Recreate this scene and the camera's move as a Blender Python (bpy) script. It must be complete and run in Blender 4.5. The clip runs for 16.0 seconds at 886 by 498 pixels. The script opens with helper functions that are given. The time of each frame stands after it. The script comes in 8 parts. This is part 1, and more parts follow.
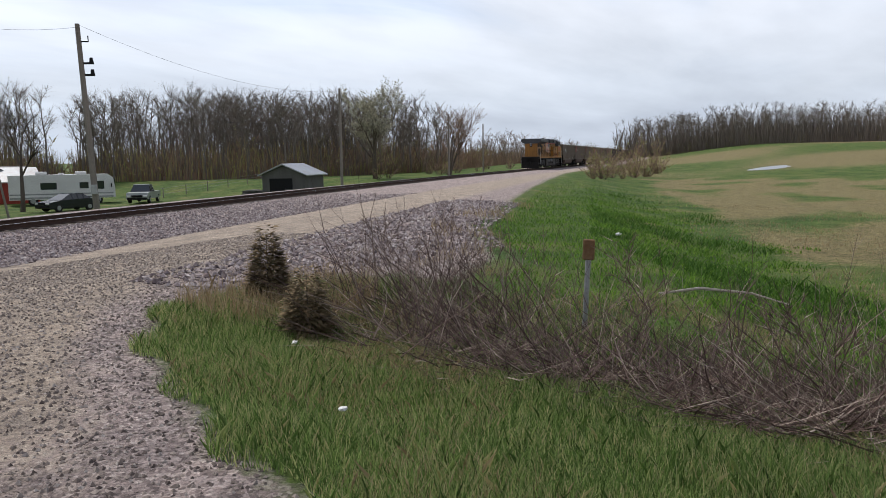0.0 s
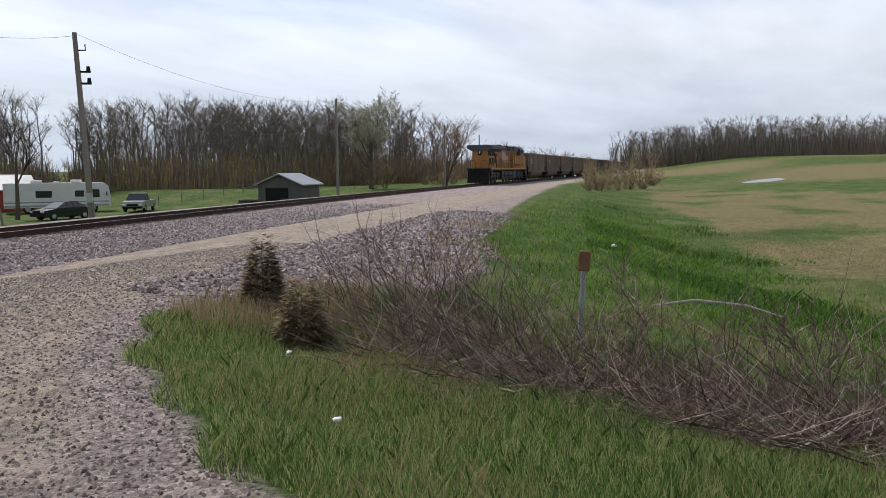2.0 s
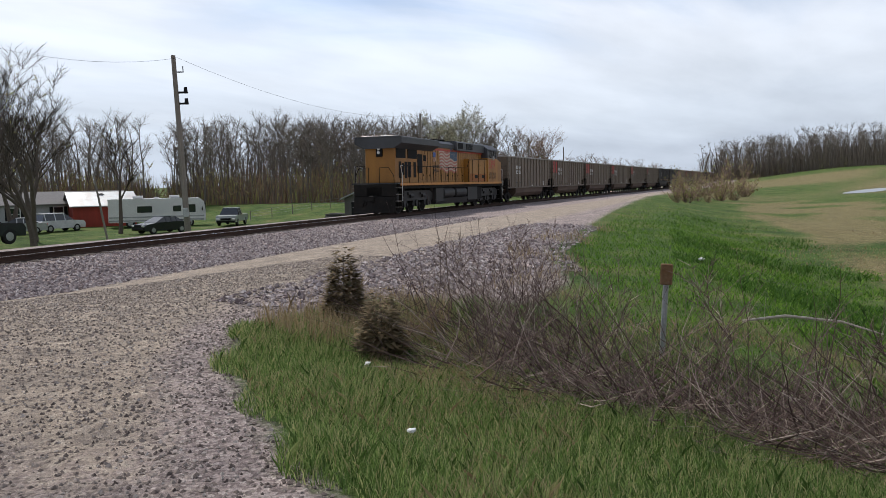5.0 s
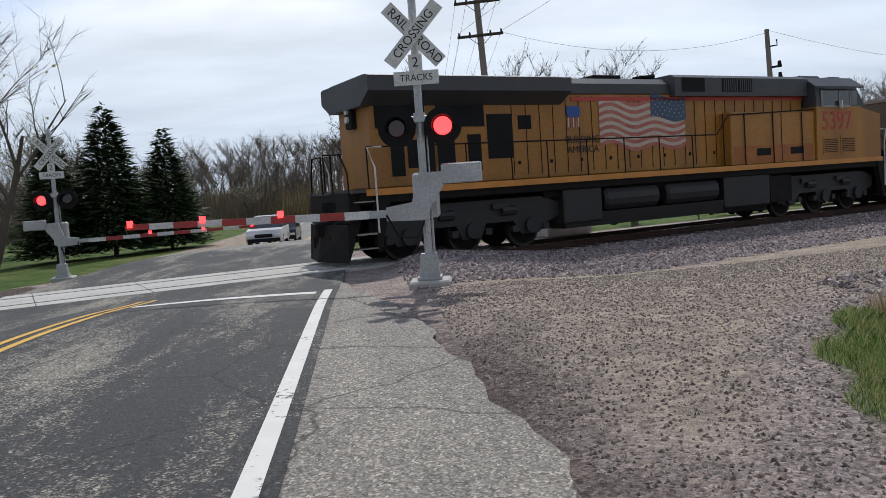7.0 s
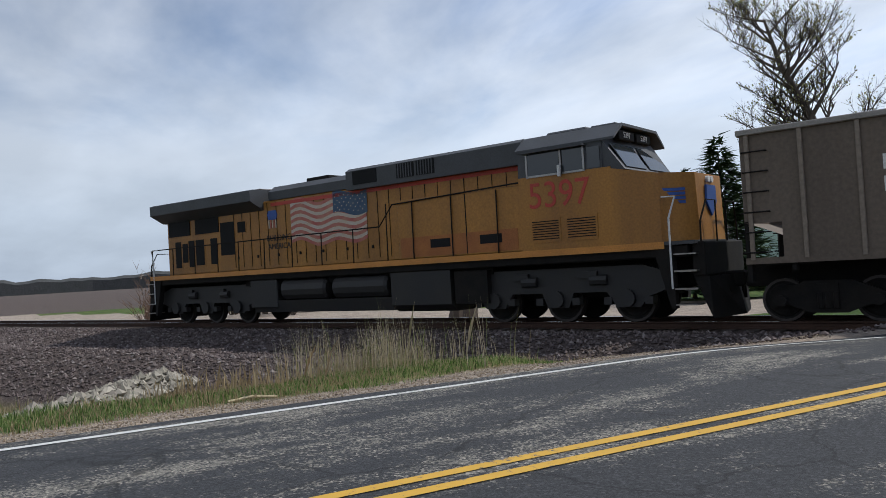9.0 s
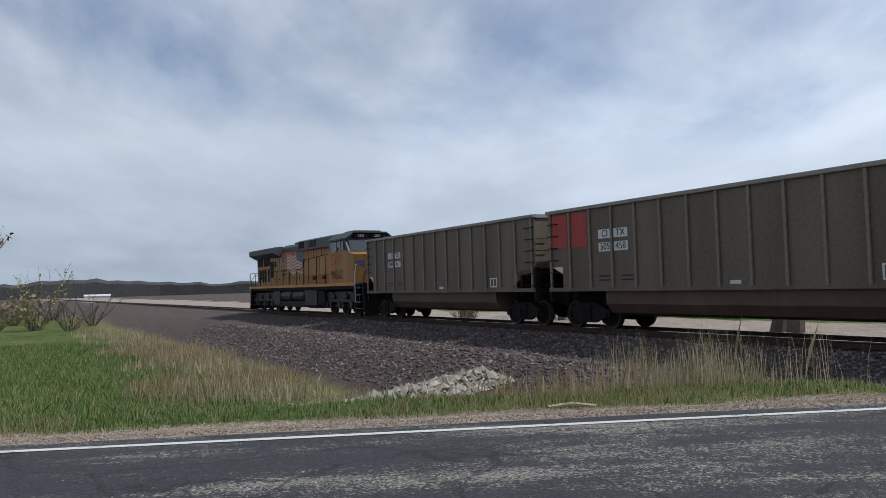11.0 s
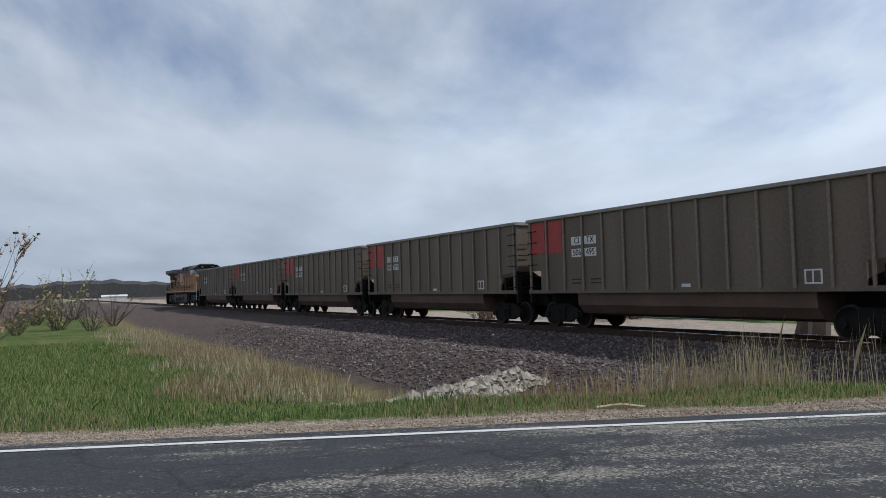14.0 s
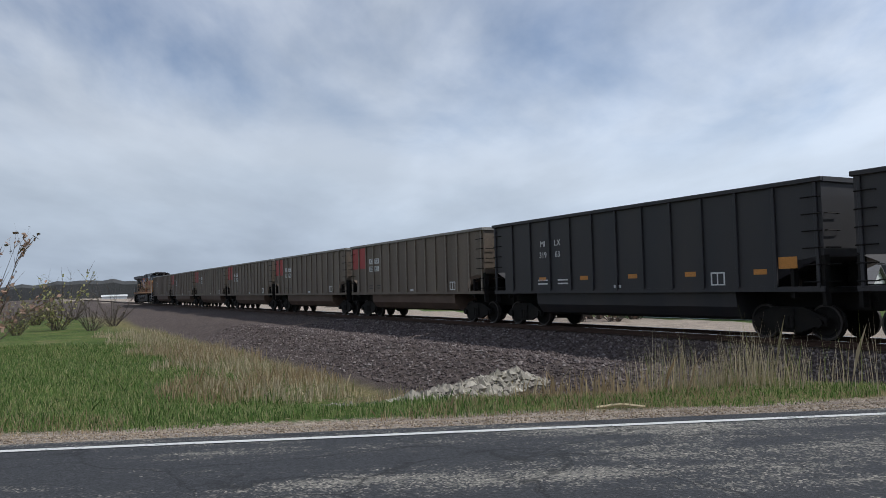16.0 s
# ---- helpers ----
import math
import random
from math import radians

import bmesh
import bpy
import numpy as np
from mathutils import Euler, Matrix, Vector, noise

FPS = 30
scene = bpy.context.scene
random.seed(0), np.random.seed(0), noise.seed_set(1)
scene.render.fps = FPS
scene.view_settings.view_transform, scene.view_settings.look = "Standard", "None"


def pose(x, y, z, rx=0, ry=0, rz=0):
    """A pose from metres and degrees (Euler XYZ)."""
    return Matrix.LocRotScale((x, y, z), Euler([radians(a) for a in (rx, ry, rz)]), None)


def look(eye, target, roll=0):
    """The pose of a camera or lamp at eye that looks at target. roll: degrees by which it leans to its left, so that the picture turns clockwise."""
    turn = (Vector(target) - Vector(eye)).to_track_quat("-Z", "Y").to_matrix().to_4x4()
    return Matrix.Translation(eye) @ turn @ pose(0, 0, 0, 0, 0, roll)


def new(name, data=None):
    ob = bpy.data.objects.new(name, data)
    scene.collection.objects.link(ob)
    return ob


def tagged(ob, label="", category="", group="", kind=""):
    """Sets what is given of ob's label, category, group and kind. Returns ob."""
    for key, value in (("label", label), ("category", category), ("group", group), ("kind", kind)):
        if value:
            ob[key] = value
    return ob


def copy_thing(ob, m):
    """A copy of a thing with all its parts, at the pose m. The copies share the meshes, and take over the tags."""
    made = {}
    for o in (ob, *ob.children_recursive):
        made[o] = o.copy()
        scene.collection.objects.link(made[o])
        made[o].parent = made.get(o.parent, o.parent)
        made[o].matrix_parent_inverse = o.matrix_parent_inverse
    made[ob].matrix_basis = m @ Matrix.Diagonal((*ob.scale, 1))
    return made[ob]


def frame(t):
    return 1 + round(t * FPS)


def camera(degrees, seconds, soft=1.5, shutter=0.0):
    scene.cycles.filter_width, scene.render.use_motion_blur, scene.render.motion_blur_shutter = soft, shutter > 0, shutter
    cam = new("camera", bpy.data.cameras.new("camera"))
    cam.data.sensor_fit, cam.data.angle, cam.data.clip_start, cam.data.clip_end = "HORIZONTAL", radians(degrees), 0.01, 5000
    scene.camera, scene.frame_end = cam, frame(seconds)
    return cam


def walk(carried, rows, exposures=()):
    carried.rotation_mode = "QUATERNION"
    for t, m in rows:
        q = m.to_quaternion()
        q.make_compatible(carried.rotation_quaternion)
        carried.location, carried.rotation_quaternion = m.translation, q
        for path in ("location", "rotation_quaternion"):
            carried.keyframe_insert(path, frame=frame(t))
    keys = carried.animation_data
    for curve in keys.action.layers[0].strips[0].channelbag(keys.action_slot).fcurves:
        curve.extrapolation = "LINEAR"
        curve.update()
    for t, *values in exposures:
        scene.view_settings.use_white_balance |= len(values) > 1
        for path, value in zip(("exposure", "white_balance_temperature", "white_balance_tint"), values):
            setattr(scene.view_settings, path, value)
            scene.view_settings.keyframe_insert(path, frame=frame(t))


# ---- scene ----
cam = camera(59.8, 16.0, soft=0.5)
PATH = [
    (0, pose(0.320, 0.105, 1.550, 83.29, 0.74, -53.62)),
    (0.5, pose(0.320, 0.105, 1.550, 83.41, 0.73, -53.67)),
    (1, pose(0.320, 0.105, 1.550, 83.62, 0.67, -53.74)),
    (1.5, pose(0.320, 0.105, 1.550, 83.84, 0.56, -53.82)),
    (2, pose(0.320, 0.105, 1.550, 84.07, 0.38, -53.91)),
    (2.5, pose(0.320, 0.105, 1.550, 84.16, 0.21, -54.00)),
    (3, pose(0.320, 0.105, 1.550, 84.13, 0.24, -54.08)),
    (5.3, pose(0.361, 0.048, 1.545, 85.22, 0.81, -45.12)),
    (5.5, pose(0.367, 0.068, 1.535, 85.19, 0.72, -42.83)),
    (6, pose(0.393, 0.171, 1.522, 85.00, 1.53, -32.63)),
    (6.5, pose(0.419, 0.226, 1.489, 84.86, 2.87, -21.56)),
    (7, pose(0.343, 0.216, 1.504, 85.53, 3.87, -5.93)),
    (7.5, pose(0.322, 0.399, 1.417, 87.47, 4.91, 14.37)),
    (8, pose(0.345, 0.367, 1.444, 89.24, 4.62, 32.90)),
    (8.5, pose(0.332, 0.403, 1.443, 90.07, 3.84, 47.06)),
    (9, pose(0.243, 0.495, 1.330, 91.35, 3.35, 61.90)),
    (9.5, pose(0.162, 0.577, 1.325, 91.95, 2.3, 70.80)),
    (10, pose(0.052, 0.531, 1.382, 92.2, 1.95, 78.60)),
    (10.2, pose(0.014, 0.532, 1.388, 92.3, 1.9, 80.70)),
    (12.3, pose(0.010, -0.120, 1.390, 92.71, 1.59, 85.21)),
    (12.5, pose(0.010, -0.120, 1.390, 92.74, 1.54, 85.18)),
    (13, pose(0.010, -0.120, 1.390, 92.80, 1.52, 85.15)),
    (13.5, pose(0.010, -0.120, 1.390, 92.53, 1.62, 85.30)),
    (14, pose(0.010, -0.120, 1.390, 92.74, 1.50, 85.14)),
    (16, pose(0.010, -0.120, 1.390, 92.74, 1.50, 85.14)),
]
EXPO = [(0, -0.12, 6300, 12), (5.0, -0.12, 6250, 11), (6.5, -0.3, 6100, 10), (7.5, -0.2, 6100, 10), (9.5, -0.28, 5900, 9), (16, -0.3, 5900, 9)]
walk(cam, PATH, exposures=EXPO)

# ---- light ----
TH = math.atan(0.44)
U = Vector((math.cos(TH), math.sin(TH), 0.0))
N = Vector((-U.y, U.x, 0.0))
TRACK0 = Vector((-0.36, 20.1, 0.0))
RAIL = -0.25          # top of the rails
sun_way = (U * 0.42 + N * 0.62 + Vector((0, 0, 0.95))).normalized()
SUN_EL = math.asin(sun_way.z)
SUN_AZ = math.atan2(sun_way.x, sun_way.y)


def nodes_of(tree):
    tree.nodes.clear()
    return tree.nodes, tree.links


def make_world():
    w = bpy.data.worlds.new("sky")
    w.use_nodes = True
    scene.world = w
    n, l = nodes_of(w.node_tree)
    out = n.new("ShaderNodeOutputWorld")
    bg = n.new("ShaderNodeBackground")
    sky = n.new("ShaderNodeTexSky")
    sky.sky_type = "NISHITA"
    sky.sun_disc = False
    sky.sun_elevation, sky.sun_rotation = SUN_EL, SUN_AZ
    sky.air_density, sky.dust_density, sky.ozone_density = 1.0, 0.8, 1.5
    tex = n.new("ShaderNodeTexCoord")
    sep = n.new("ShaderNodeSeparateXYZ")
    l.new(tex.outputs["Generated"], sep.inputs[0])
    # a flat layer of cloud overhead: the view direction divided by its height
    high = n.new("ShaderNodeMath"); high.operation = "ADD"; high.inputs[1].default_value = 0.16
    l.new(sep.outputs["Z"], high.inputs[0])
    top = n.new("ShaderNodeMath"); top.operation = "MAXIMUM"; top.inputs[1].default_value = 0.12
    l.new(high.outputs[0], top.inputs[0])
    div = n.new("ShaderNodeVectorMath"); div.operation = "DIVIDE"
    l.new(tex.outputs["Generated"], div.inputs[0])
    com = n.new("ShaderNodeCombineXYZ")
    for k in (0, 1, 2):
        l.new(top.outputs[0], com.inputs[k])
    l.new(com.outputs[0], div.inputs[1])
    big = n.new("ShaderNodeTexNoise")
    big.inputs["Scale"].default_value, big.inputs["Detail"].default_value, big.inputs["Roughness"].default_value = 0.9, 7, 0.55
    big.inputs["Distortion"].default_value = 0.5
    mapn = n.new("ShaderNodeMapping")
    mapn.inputs["Location"].default_value = (3.1, 1.7, 0.0)
    mapn.inputs["Rotation"].default_value = (0, 0, 0.7)
    mapn.inputs["Scale"].default_value = (0.55, 1.0, 0.4)
    l.new(div.outputs[0], mapn.inputs[0])
    l.new(mapn.outputs[0], big.inputs["Vector"])
    ramp = n.new("ShaderNodeValToRGB")
    ramp.color_ramp.elements[0].position, ramp.color_ramp.elements[1].position = 0.36, 0.68
    ramp.color_ramp.elements[0].color = (0.18, 0.18, 0.18, 1)
    l.new(big.outputs["Fac"], ramp.inputs[0])
    fine = n.new("ShaderNodeTexNoise")
    fine.inputs["Scale"].default_value, fine.inputs["Detail"].default_value = 2.3, 6
    l.new(mapn.outputs[0], fine.inputs["Vector"])
    tone = n.new("ShaderNodeValToRGB")
    tone.color_ramp.elements[0].position, tone.color_ramp.elements[1].position = 0.3, 0.62
    tone.color_ramp.elements[0].color, tone.color_ramp.elements[1].color = (6.2, 6.6, 7.2, 1), (10.3, 10.2, 10.1, 1)
    l.new(fine.outputs["Fac"], tone.inputs[0])
    mix = n.new("ShaderNodeMixRGB")
    l.new(ramp.outputs[0], mix.inputs["Fac"])
    clear = n.new("ShaderNodeMixRGB"); clear.blend_type = "MULTIPLY"; clear.inputs["Fac"].default_value = 1
    clear.inputs["Color2"].default_value = (0.84, 0.98, 1.12, 1)
    l.new(sky.outputs[0], clear.inputs["Color1"])
    l.new(clear.outputs[0], mix.inputs["Color1"])
    l.new(tone.outputs[0], mix.inputs["Color2"])
    # layered haze: grey-blue at the horizon, a white sheet above it, thinning unevenly upwards
    lift = n.new("ShaderNodeMath"); lift.operation = "MULTIPLY_ADD"; lift.inputs[1].default_value = -0.26
    off = n.new("ShaderNodeMath"); off.operation = "ADD"; off.inputs[1].default_value = 0.13
    l.new(sep.outputs["Z"], off.inputs[0])
    l.new(big.outputs["Fac"], lift.inputs[0]); l.new(off.outputs[0], lift.inputs[2])
    hz = n.new("ShaderNodeMapRange"); hz.interpolation_type = "SMOOTHSTEP"
    hz.inputs["From Min"].default_value, hz.inputs["From Max"].default_value = 0.10, 0.36
    hz.inputs["To Min"].default_value, hz.inputs["To Max"].default_value = 0.96, 0.0
    l.new(lift.outputs[0], hz.inputs["Value"])
    sheet = n.new("ShaderNodeValToRGB")
    el = sheet.color_ramp.elements
    el.new(0.5)
    for k, (pos, c) in enumerate(((0.02, (5.7, 6.3, 7.1)), (0.10, (7.0, 7.6, 8.3)), (0.20, (9.4, 9.7, 10.1)))):
        el[k].position, el[k].color = pos, (*c, 1)
    l.new(lift.outputs[0], sheet.inputs[0])
    mix2 = n.new("ShaderNodeMixRGB")
    l.new(sheet.outputs[0], mix2.inputs["Color2"])
    l.new(hz.outputs["Result"], mix2.inputs["Fac"])
    l.new(mix.outputs[0], mix2.inputs["Color1"])
    # the sky is brighter on the sun's side
    side = n.new("ShaderNodeVectorMath"); side.operation = "DOT_PRODUCT"
    side.inputs[1].default_value = (math.sin(SUN_AZ), math.cos(SUN_AZ), 0.0)
    l.new(tex.outputs["Generated"], side.inputs[0])
    gain = n.new("ShaderNodeMapRange")
    gain.inputs["From Min"].default_value, gain.inputs["From Max"].default_value = -1.0, 1.0
    gain.inputs["To Min"].default_value, gain.inputs["To Max"].default_value = 0.74, 1.1
    l.new(side.outputs["Value"], gain.inputs["Value"])
    lit = n.new("ShaderNodeVectorMath"); lit.operation = "SCALE"
    l.new(mix2.outputs[0], lit.inputs[0]); l.new(gain.outputs["Result"], lit.inputs["Scale"])
    soft = n.new("ShaderNodeMapRange")
    soft.inputs["From Min"].default_value, soft.inputs["From Max"].default_value = 0.34, 0.66
    soft.inputs["To Min"].default_value, soft.inputs["To Max"].default_value = 0.93, 1.06
    l.new(fine.outputs["Fac"], soft.inputs["Value"])
    puffs = n.new("ShaderNodeVectorMath"); puffs.operation = "SCALE"
    l.new(lit.outputs[0], puffs.inputs[0]); l.new(soft.outputs["Result"], puffs.inputs["Scale"])
    l.new(puffs.outputs[0], bg.inputs[0])
    bg.inputs["Strength"].default_value = 0.108
    l.new(bg.outputs[0], out.inputs[0])


make_world()
sun_data = bpy.data.lights.new("sun", "SUN")
sun_data.energy, sun_data.angle, sun_data.color = 3.8, radians(0.6), (1.0, 0.935, 0.84)
sun_ob = new("sun", sun_data)
sun_ob.matrix_basis = look((0, 0, 60), Vector((0, 0, 60)) - sun_way)
scene.view_settings.exposure = 0.0


# ---- materials ----
def material(name, rough=0.7, metal=0.0):
    m = bpy.data.materials.new(name)
    m.use_nodes = True
    n, l = m.node_tree.nodes, m.node_tree.links
    b = n["Principled BSDF"]
    b.inputs["Roughness"].default_value, b.inputs["Metallic"].default_value = rough, metal
    return m, n, l, b


def noise_tex(n, l, scale, detail=5, vec=None, rough=0.55):
    t = n.new("ShaderNodeTexNoise")
    t.inputs["Scale"].default_value, t.inputs["Detail"].default_value, t.inputs["Roughness"].default_value = scale, detail, rough
    if vec is not None:
        l.new(vec, t.inputs["Vector"])
    return t


def ramp_of(n, l, fac, stops):
    r = n.new("ShaderNodeValToRGB")
    e = r.color_ramp.elements
    while len(e) < len(stops):
        e.new(0.5)
    for k, (p, c) in enumerate(stops):
        e[k].position, e[k].color = p, (*c, 1)
    l.new(fac, r.inputs[0])
    return r


def mixed(n, l, fac, a, b):
    m = n.new("ShaderNodeMixRGB")
    if isinstance(fac, (int, float)):
        m.inputs["Fac"].default_value = fac
    else:
        l.new(fac, m.inputs["Fac"])
    for key, c in (("Color1", a), ("Color2", b)):
        if isinstance(c, tuple):
            m.inputs[key].default_value = (*c, 1)
        else:
            l.new(c, m.inputs[key])
    return m.outputs[0]


def bumped(n, l, b, height, strength=0.4, dist=0.02):
    bump = n.new("ShaderNodeBump")
    bump.inputs["Strength"].default_value, bump.inputs["Distance"].default_value = strength, dist
    l.new(height, bump.inputs["Height"])
    l.new(bump.outputs[0], b.inputs["Normal"])


def surface(name, base, dark=None, rough=0.7, metal=0.0, big=1.5, small=30, amount=0.5, bump=0.2, dist=0.01, streak=False):
    """A painted, stony or wooden surface: stains at a large scale, grain at a small one."""
    m, n, l, b = material(name, rough, metal)
    co = n.new("ShaderNodeTexCoord").outputs["Object"]
    if streak:
        mp = n.new("ShaderNodeMapping")
        mp.inputs["Scale"].default_value = (1, 1, 0.12)
        l.new(co, mp.inputs[0])
        co_big = mp.outputs[0]
    else:
        co_big = co
    dark = dark or tuple(c * 0.6 for c in base)
    t1, t2 = noise_tex(n, l, big, 6, co_big), noise_tex(n, l, small, 4, co)
    r1 = ramp_of(n, l, t1.outputs["Fac"], [(0.35, (0, 0, 0)), (0.68, (1, 1, 1))])
    c1 = mixed(n, l, r1.outputs[0], base, tuple(x * (1 - amount) + y * amount for x, y in zip(base, dark)))
    r2 = ramp_of(n, l, t2.outputs["Fac"], [(0.3, (0.72, 0.72, 0.72)), (0.7, (1.15, 1.15, 1.15))])
    mul = n.new("ShaderNodeMixRGB"); mul.blend_type = "MULTIPLY"; mul.inputs["Fac"].default_value = 0.8
    l.new(c1, mul.inputs["Color1"]); l.new(r2.outputs[0], mul.inputs["Color2"])
    l.new(mul.outputs[0], b.inputs["Base Color"])
    if rough > 0.6 and not metal:
        b.inputs["Specular IOR Level"].default_value = 0.25
    if bump:
        bumped(n, l, b, t2.outputs["Fac"], bump, dist)
    return m


def varied(name, colours, rough=0.8, trans=0.0):
    """Leaves, blades, twigs and stones: each joined piece takes its own colour."""
    m, n, l, b = material(name, rough)
    g = n.new("ShaderNodeNewGeometry")
    step = 1.0 / max(1, len(colours) - 1)
    r = ramp_of(n, l, g.outputs["Random Per Island"], [(k * step, c) for k, c in enumerate(colours)])
    l.new(r.outputs[0], b.inputs["Base Color"])
    if trans:
        tl = n.new("ShaderNodeBsdfTranslucent")
        l.new(r.outputs[0], tl.inputs["Color"])
        ms = n.new("ShaderNodeMixShader")
        ms.inputs[0].default_value = trans
        l.new(b.outputs[0], ms.inputs[1])
        l.new(tl.outputs[0], ms.inputs[2])
        l.new(ms.outputs[0], n["Material Output"].inputs["Surface"])
    b.inputs["Specular IOR Level"].default_value = 0.2
    return m


YELLOW = surface("loco_yellow", (0.40, 0.18, 0.025), (0.15, 0.065, 0.02), 0.5, big=0.9, small=18, amount=0.55, bump=0.05, streak=True)
LGREY = surface("loco_grey", (0.058, 0.061, 0.068), (0.035, 0.035, 0.035), 0.55, big=1.0, amount=0.6, bump=0.05)
TANKGREY = surface("tank_dark_grey", (0.016, 0.016, 0.017), (0.028, 0.024, 0.02), 0.6, big=1.0, amount=0.6, bump=0.05)
BLACK = surface("undergear_black", (0.010, 0.0095, 0.009), (0.022, 0.018, 0.014), 0.85, big=2.5, amount=0.6, bump=0.3)
DARK = surface("dark_opening", (0.012, 0.012, 0.013), rough=0.8, bump=0)
REDSTRIPE = surface("red_stripe", (0.48, 0.05, 0.03), rough=0.5, bump=0.03)
WHEELSTEEL = surface("dirty_wheel_steel", (0.07, 0.06, 0.055), (0.03, 0.025, 0.02), 0.6, 0.5, bump=0.05)
STEEL = surface("worn_steel", (0.35, 0.34, 0.33), (0.2, 0.15, 0.12), 0.35, 0.9, bump=0.05)
RAILTOP = surface("rail_top", (0.6, 0.6, 0.6), (0.45, 0.42, 0.4), 0.22, 1.0, bump=0.02)
RUST = surface("rusty_rail", (0.07, 0.04, 0.028), (0.03, 0.02, 0.018), 0.8, bump=0.2)
CARGREY = surface("car_taupe_paint", (0.165, 0.128, 0.094), (0.07, 0.05, 0.036), 0.6, big=0.7, small=12, amount=0.6, bump=0.08, streak=True)
CARTOP = surface("car_top_rail", (0.30, 0.28, 0.25), (0.16, 0.14, 0.12), 0.55, bump=0.05)
# car taupe made paler: the ribs' highlights are put into their colour
RIBLIT = surface("car_rib_highlight", (0.235, 0.19, 0.145), (0.10, 0.075, 0.055), 0.5, big=0.7, small=12, amount=0.6, bump=0.08, streak=True)
CARTUB = surface("car_tub_paint", (0.15, 0.10, 0.075), (0.07, 0.05, 0.04), 0.65, big=0.8, amount=0.6, bump=0.08)
CARDARK = surface("car_black_paint", (0.028, 0.028, 0.032), (0.055, 0.045, 0.04), 0.6, big=0.8, amount=0.5, bump=0.08, streak=True)
CARRED = surface("car_red_panel", (0.42, 0.05, 0.045), (0.22, 0.04, 0.035), 0.6, big=2, bump=0.05)
WHITE = surface("white_paint", (0.72, 0.72, 0.7), (0.45, 0.44, 0.42), 0.55, big=1.5, amount=0.5, bump=0.03)
WHITEBAR = surface("stencil_white", (0.75, 0.75, 0.73), rough=0.6, bump=0)
INK = surface("black_lettering", (0.02, 0.02, 0.022), rough=0.6, bump=0)
ORANGE = surface("reflector_orange", (0.6, 0.25, 0.04), rough=0.4, bump=0)
FLAGRED = surface("flag_red", (0.42, 0.10, 0.08), (0.5, 0.3, 0.2), 0.55, big=3, bump=0)
FLAGWHITE = surface("flag_white", (0.55, 0.48, 0.40), (0.5, 0.35, 0.2), 0.55, big=3, bump=0)
FLAGBLUE = surface("flag_blue", (0.03, 0.07, 0.14), (0.08, 0.12, 0.16), 0.55, big=3, bump=0)
SHIELD = surface("shield_blue", (0.03, 0.09, 0.35), rough=0.5, bump=0)
ALU = surface("galvanised_metal", (0.48, 0.49, 0.50), (0.3, 0.3, 0.3), 0.45, 0.6, big=3, bump=0.06)
GREYBOX = surface("aluminium_cabinet", (0.52, 0.52, 0.50), (0.36, 0.35, 0.33), 0.5, 0.3, big=2, amount=0.6, bump=0.05)
TIEWOOD = surface("creosote_wood", (0.05, 0.038, 0.03), (0.11, 0.09, 0.075), 0.9, big=3, bump=0.5)
POLEWOOD = surface("weathered_pole", (0.26, 0.23, 0.20), (0.15, 0.13, 0.11), 0.9, big=2, small=40, bump=0.4, streak=True)
BARNWOOD = surface("grey_board", (0.135, 0.13, 0.125), (0.07, 0.065, 0.06), 0.9, big=2, bump=0.4, streak=True)
TINROOF = surface("tin_roof", (0.42, 0.45, 0.46), (0.28, 0.22, 0.18), 0.45, 0.4, big=1.2, amount=0.5, bump=0.05)
REDBARN = surface("red_boards", (0.30, 0.05, 0.035), (0.16, 0.04, 0.03), 0.8, big=2, bump=0.2, streak=True)
SIDING = surface("grey_siding", (0.42, 0.43, 0.44), (0.33, 0.33, 0.34), 0.7, big=1, bump=0.1)
SHINGLE = surface("grey_shingle", (0.2, 0.19, 0.185), (0.13, 0.125, 0.12), 0.9, big=4, bump=0.3)
MINT = surface("mint_siding", (0.64, 0.78, 0.71), (0.52, 0.64, 0.58), 0.7, big=1, bump=0.1)
RUSTROOF = surface("rusty_tin_roof", (0.33, 0.2, 0.15), (0.4, 0.36, 0.33), 0.6, 0.2, big=1.2, amount=0.8, bump=0.1, streak=True)
RVWHITE = surface("gelcoat_white", (0.72, 0.72, 0.70), (0.6, 0.6, 0.58), 0.35, big=1, bump=0.0)
CARBLACK = surface("black_car_paint", (0.02, 0.023, 0.03), rough=0.18, bump=0)
CARSILVER = surface("silver_car_paint", (0.5, 0.51, 0.52), rough=0.25, metal=0.4, bump=0)
CARWHITE = surface("white_car_paint", (0.7, 0.7, 0.7), rough=0.25, bump=0)
CARGREEN = surface("faded_truck_paint", (0.33, 0.35, 0.33), rough=0.35, bump=0)
TYRE = surface("tyre_rubber", (0.02, 0.02, 0.02), rough=0.85, bump=0.1)
CONCRETE = surface("weathered_concrete", (0.46, 0.45, 0.42), (0.3, 0.29, 0.27), 0.85, big=2, bump=0.3)
BARK = surface("bare_bark", (0.13, 0.105, 0.085), (0.07, 0.055, 0.045), 0.95, big=3, bump=0.4)
DARKTWIG = varied("dark_twigs", [(0.045, 0.037, 0.032), (0.09, 0.073, 0.06), (0.06, 0.05, 0.042)], 0.9)
LUSH = varied("dark_lush_weeds", [(0.035, 0.085, 0.014), (0.07, 0.15, 0.024), (0.12, 0.22, 0.04)], 0.7, 0.4)
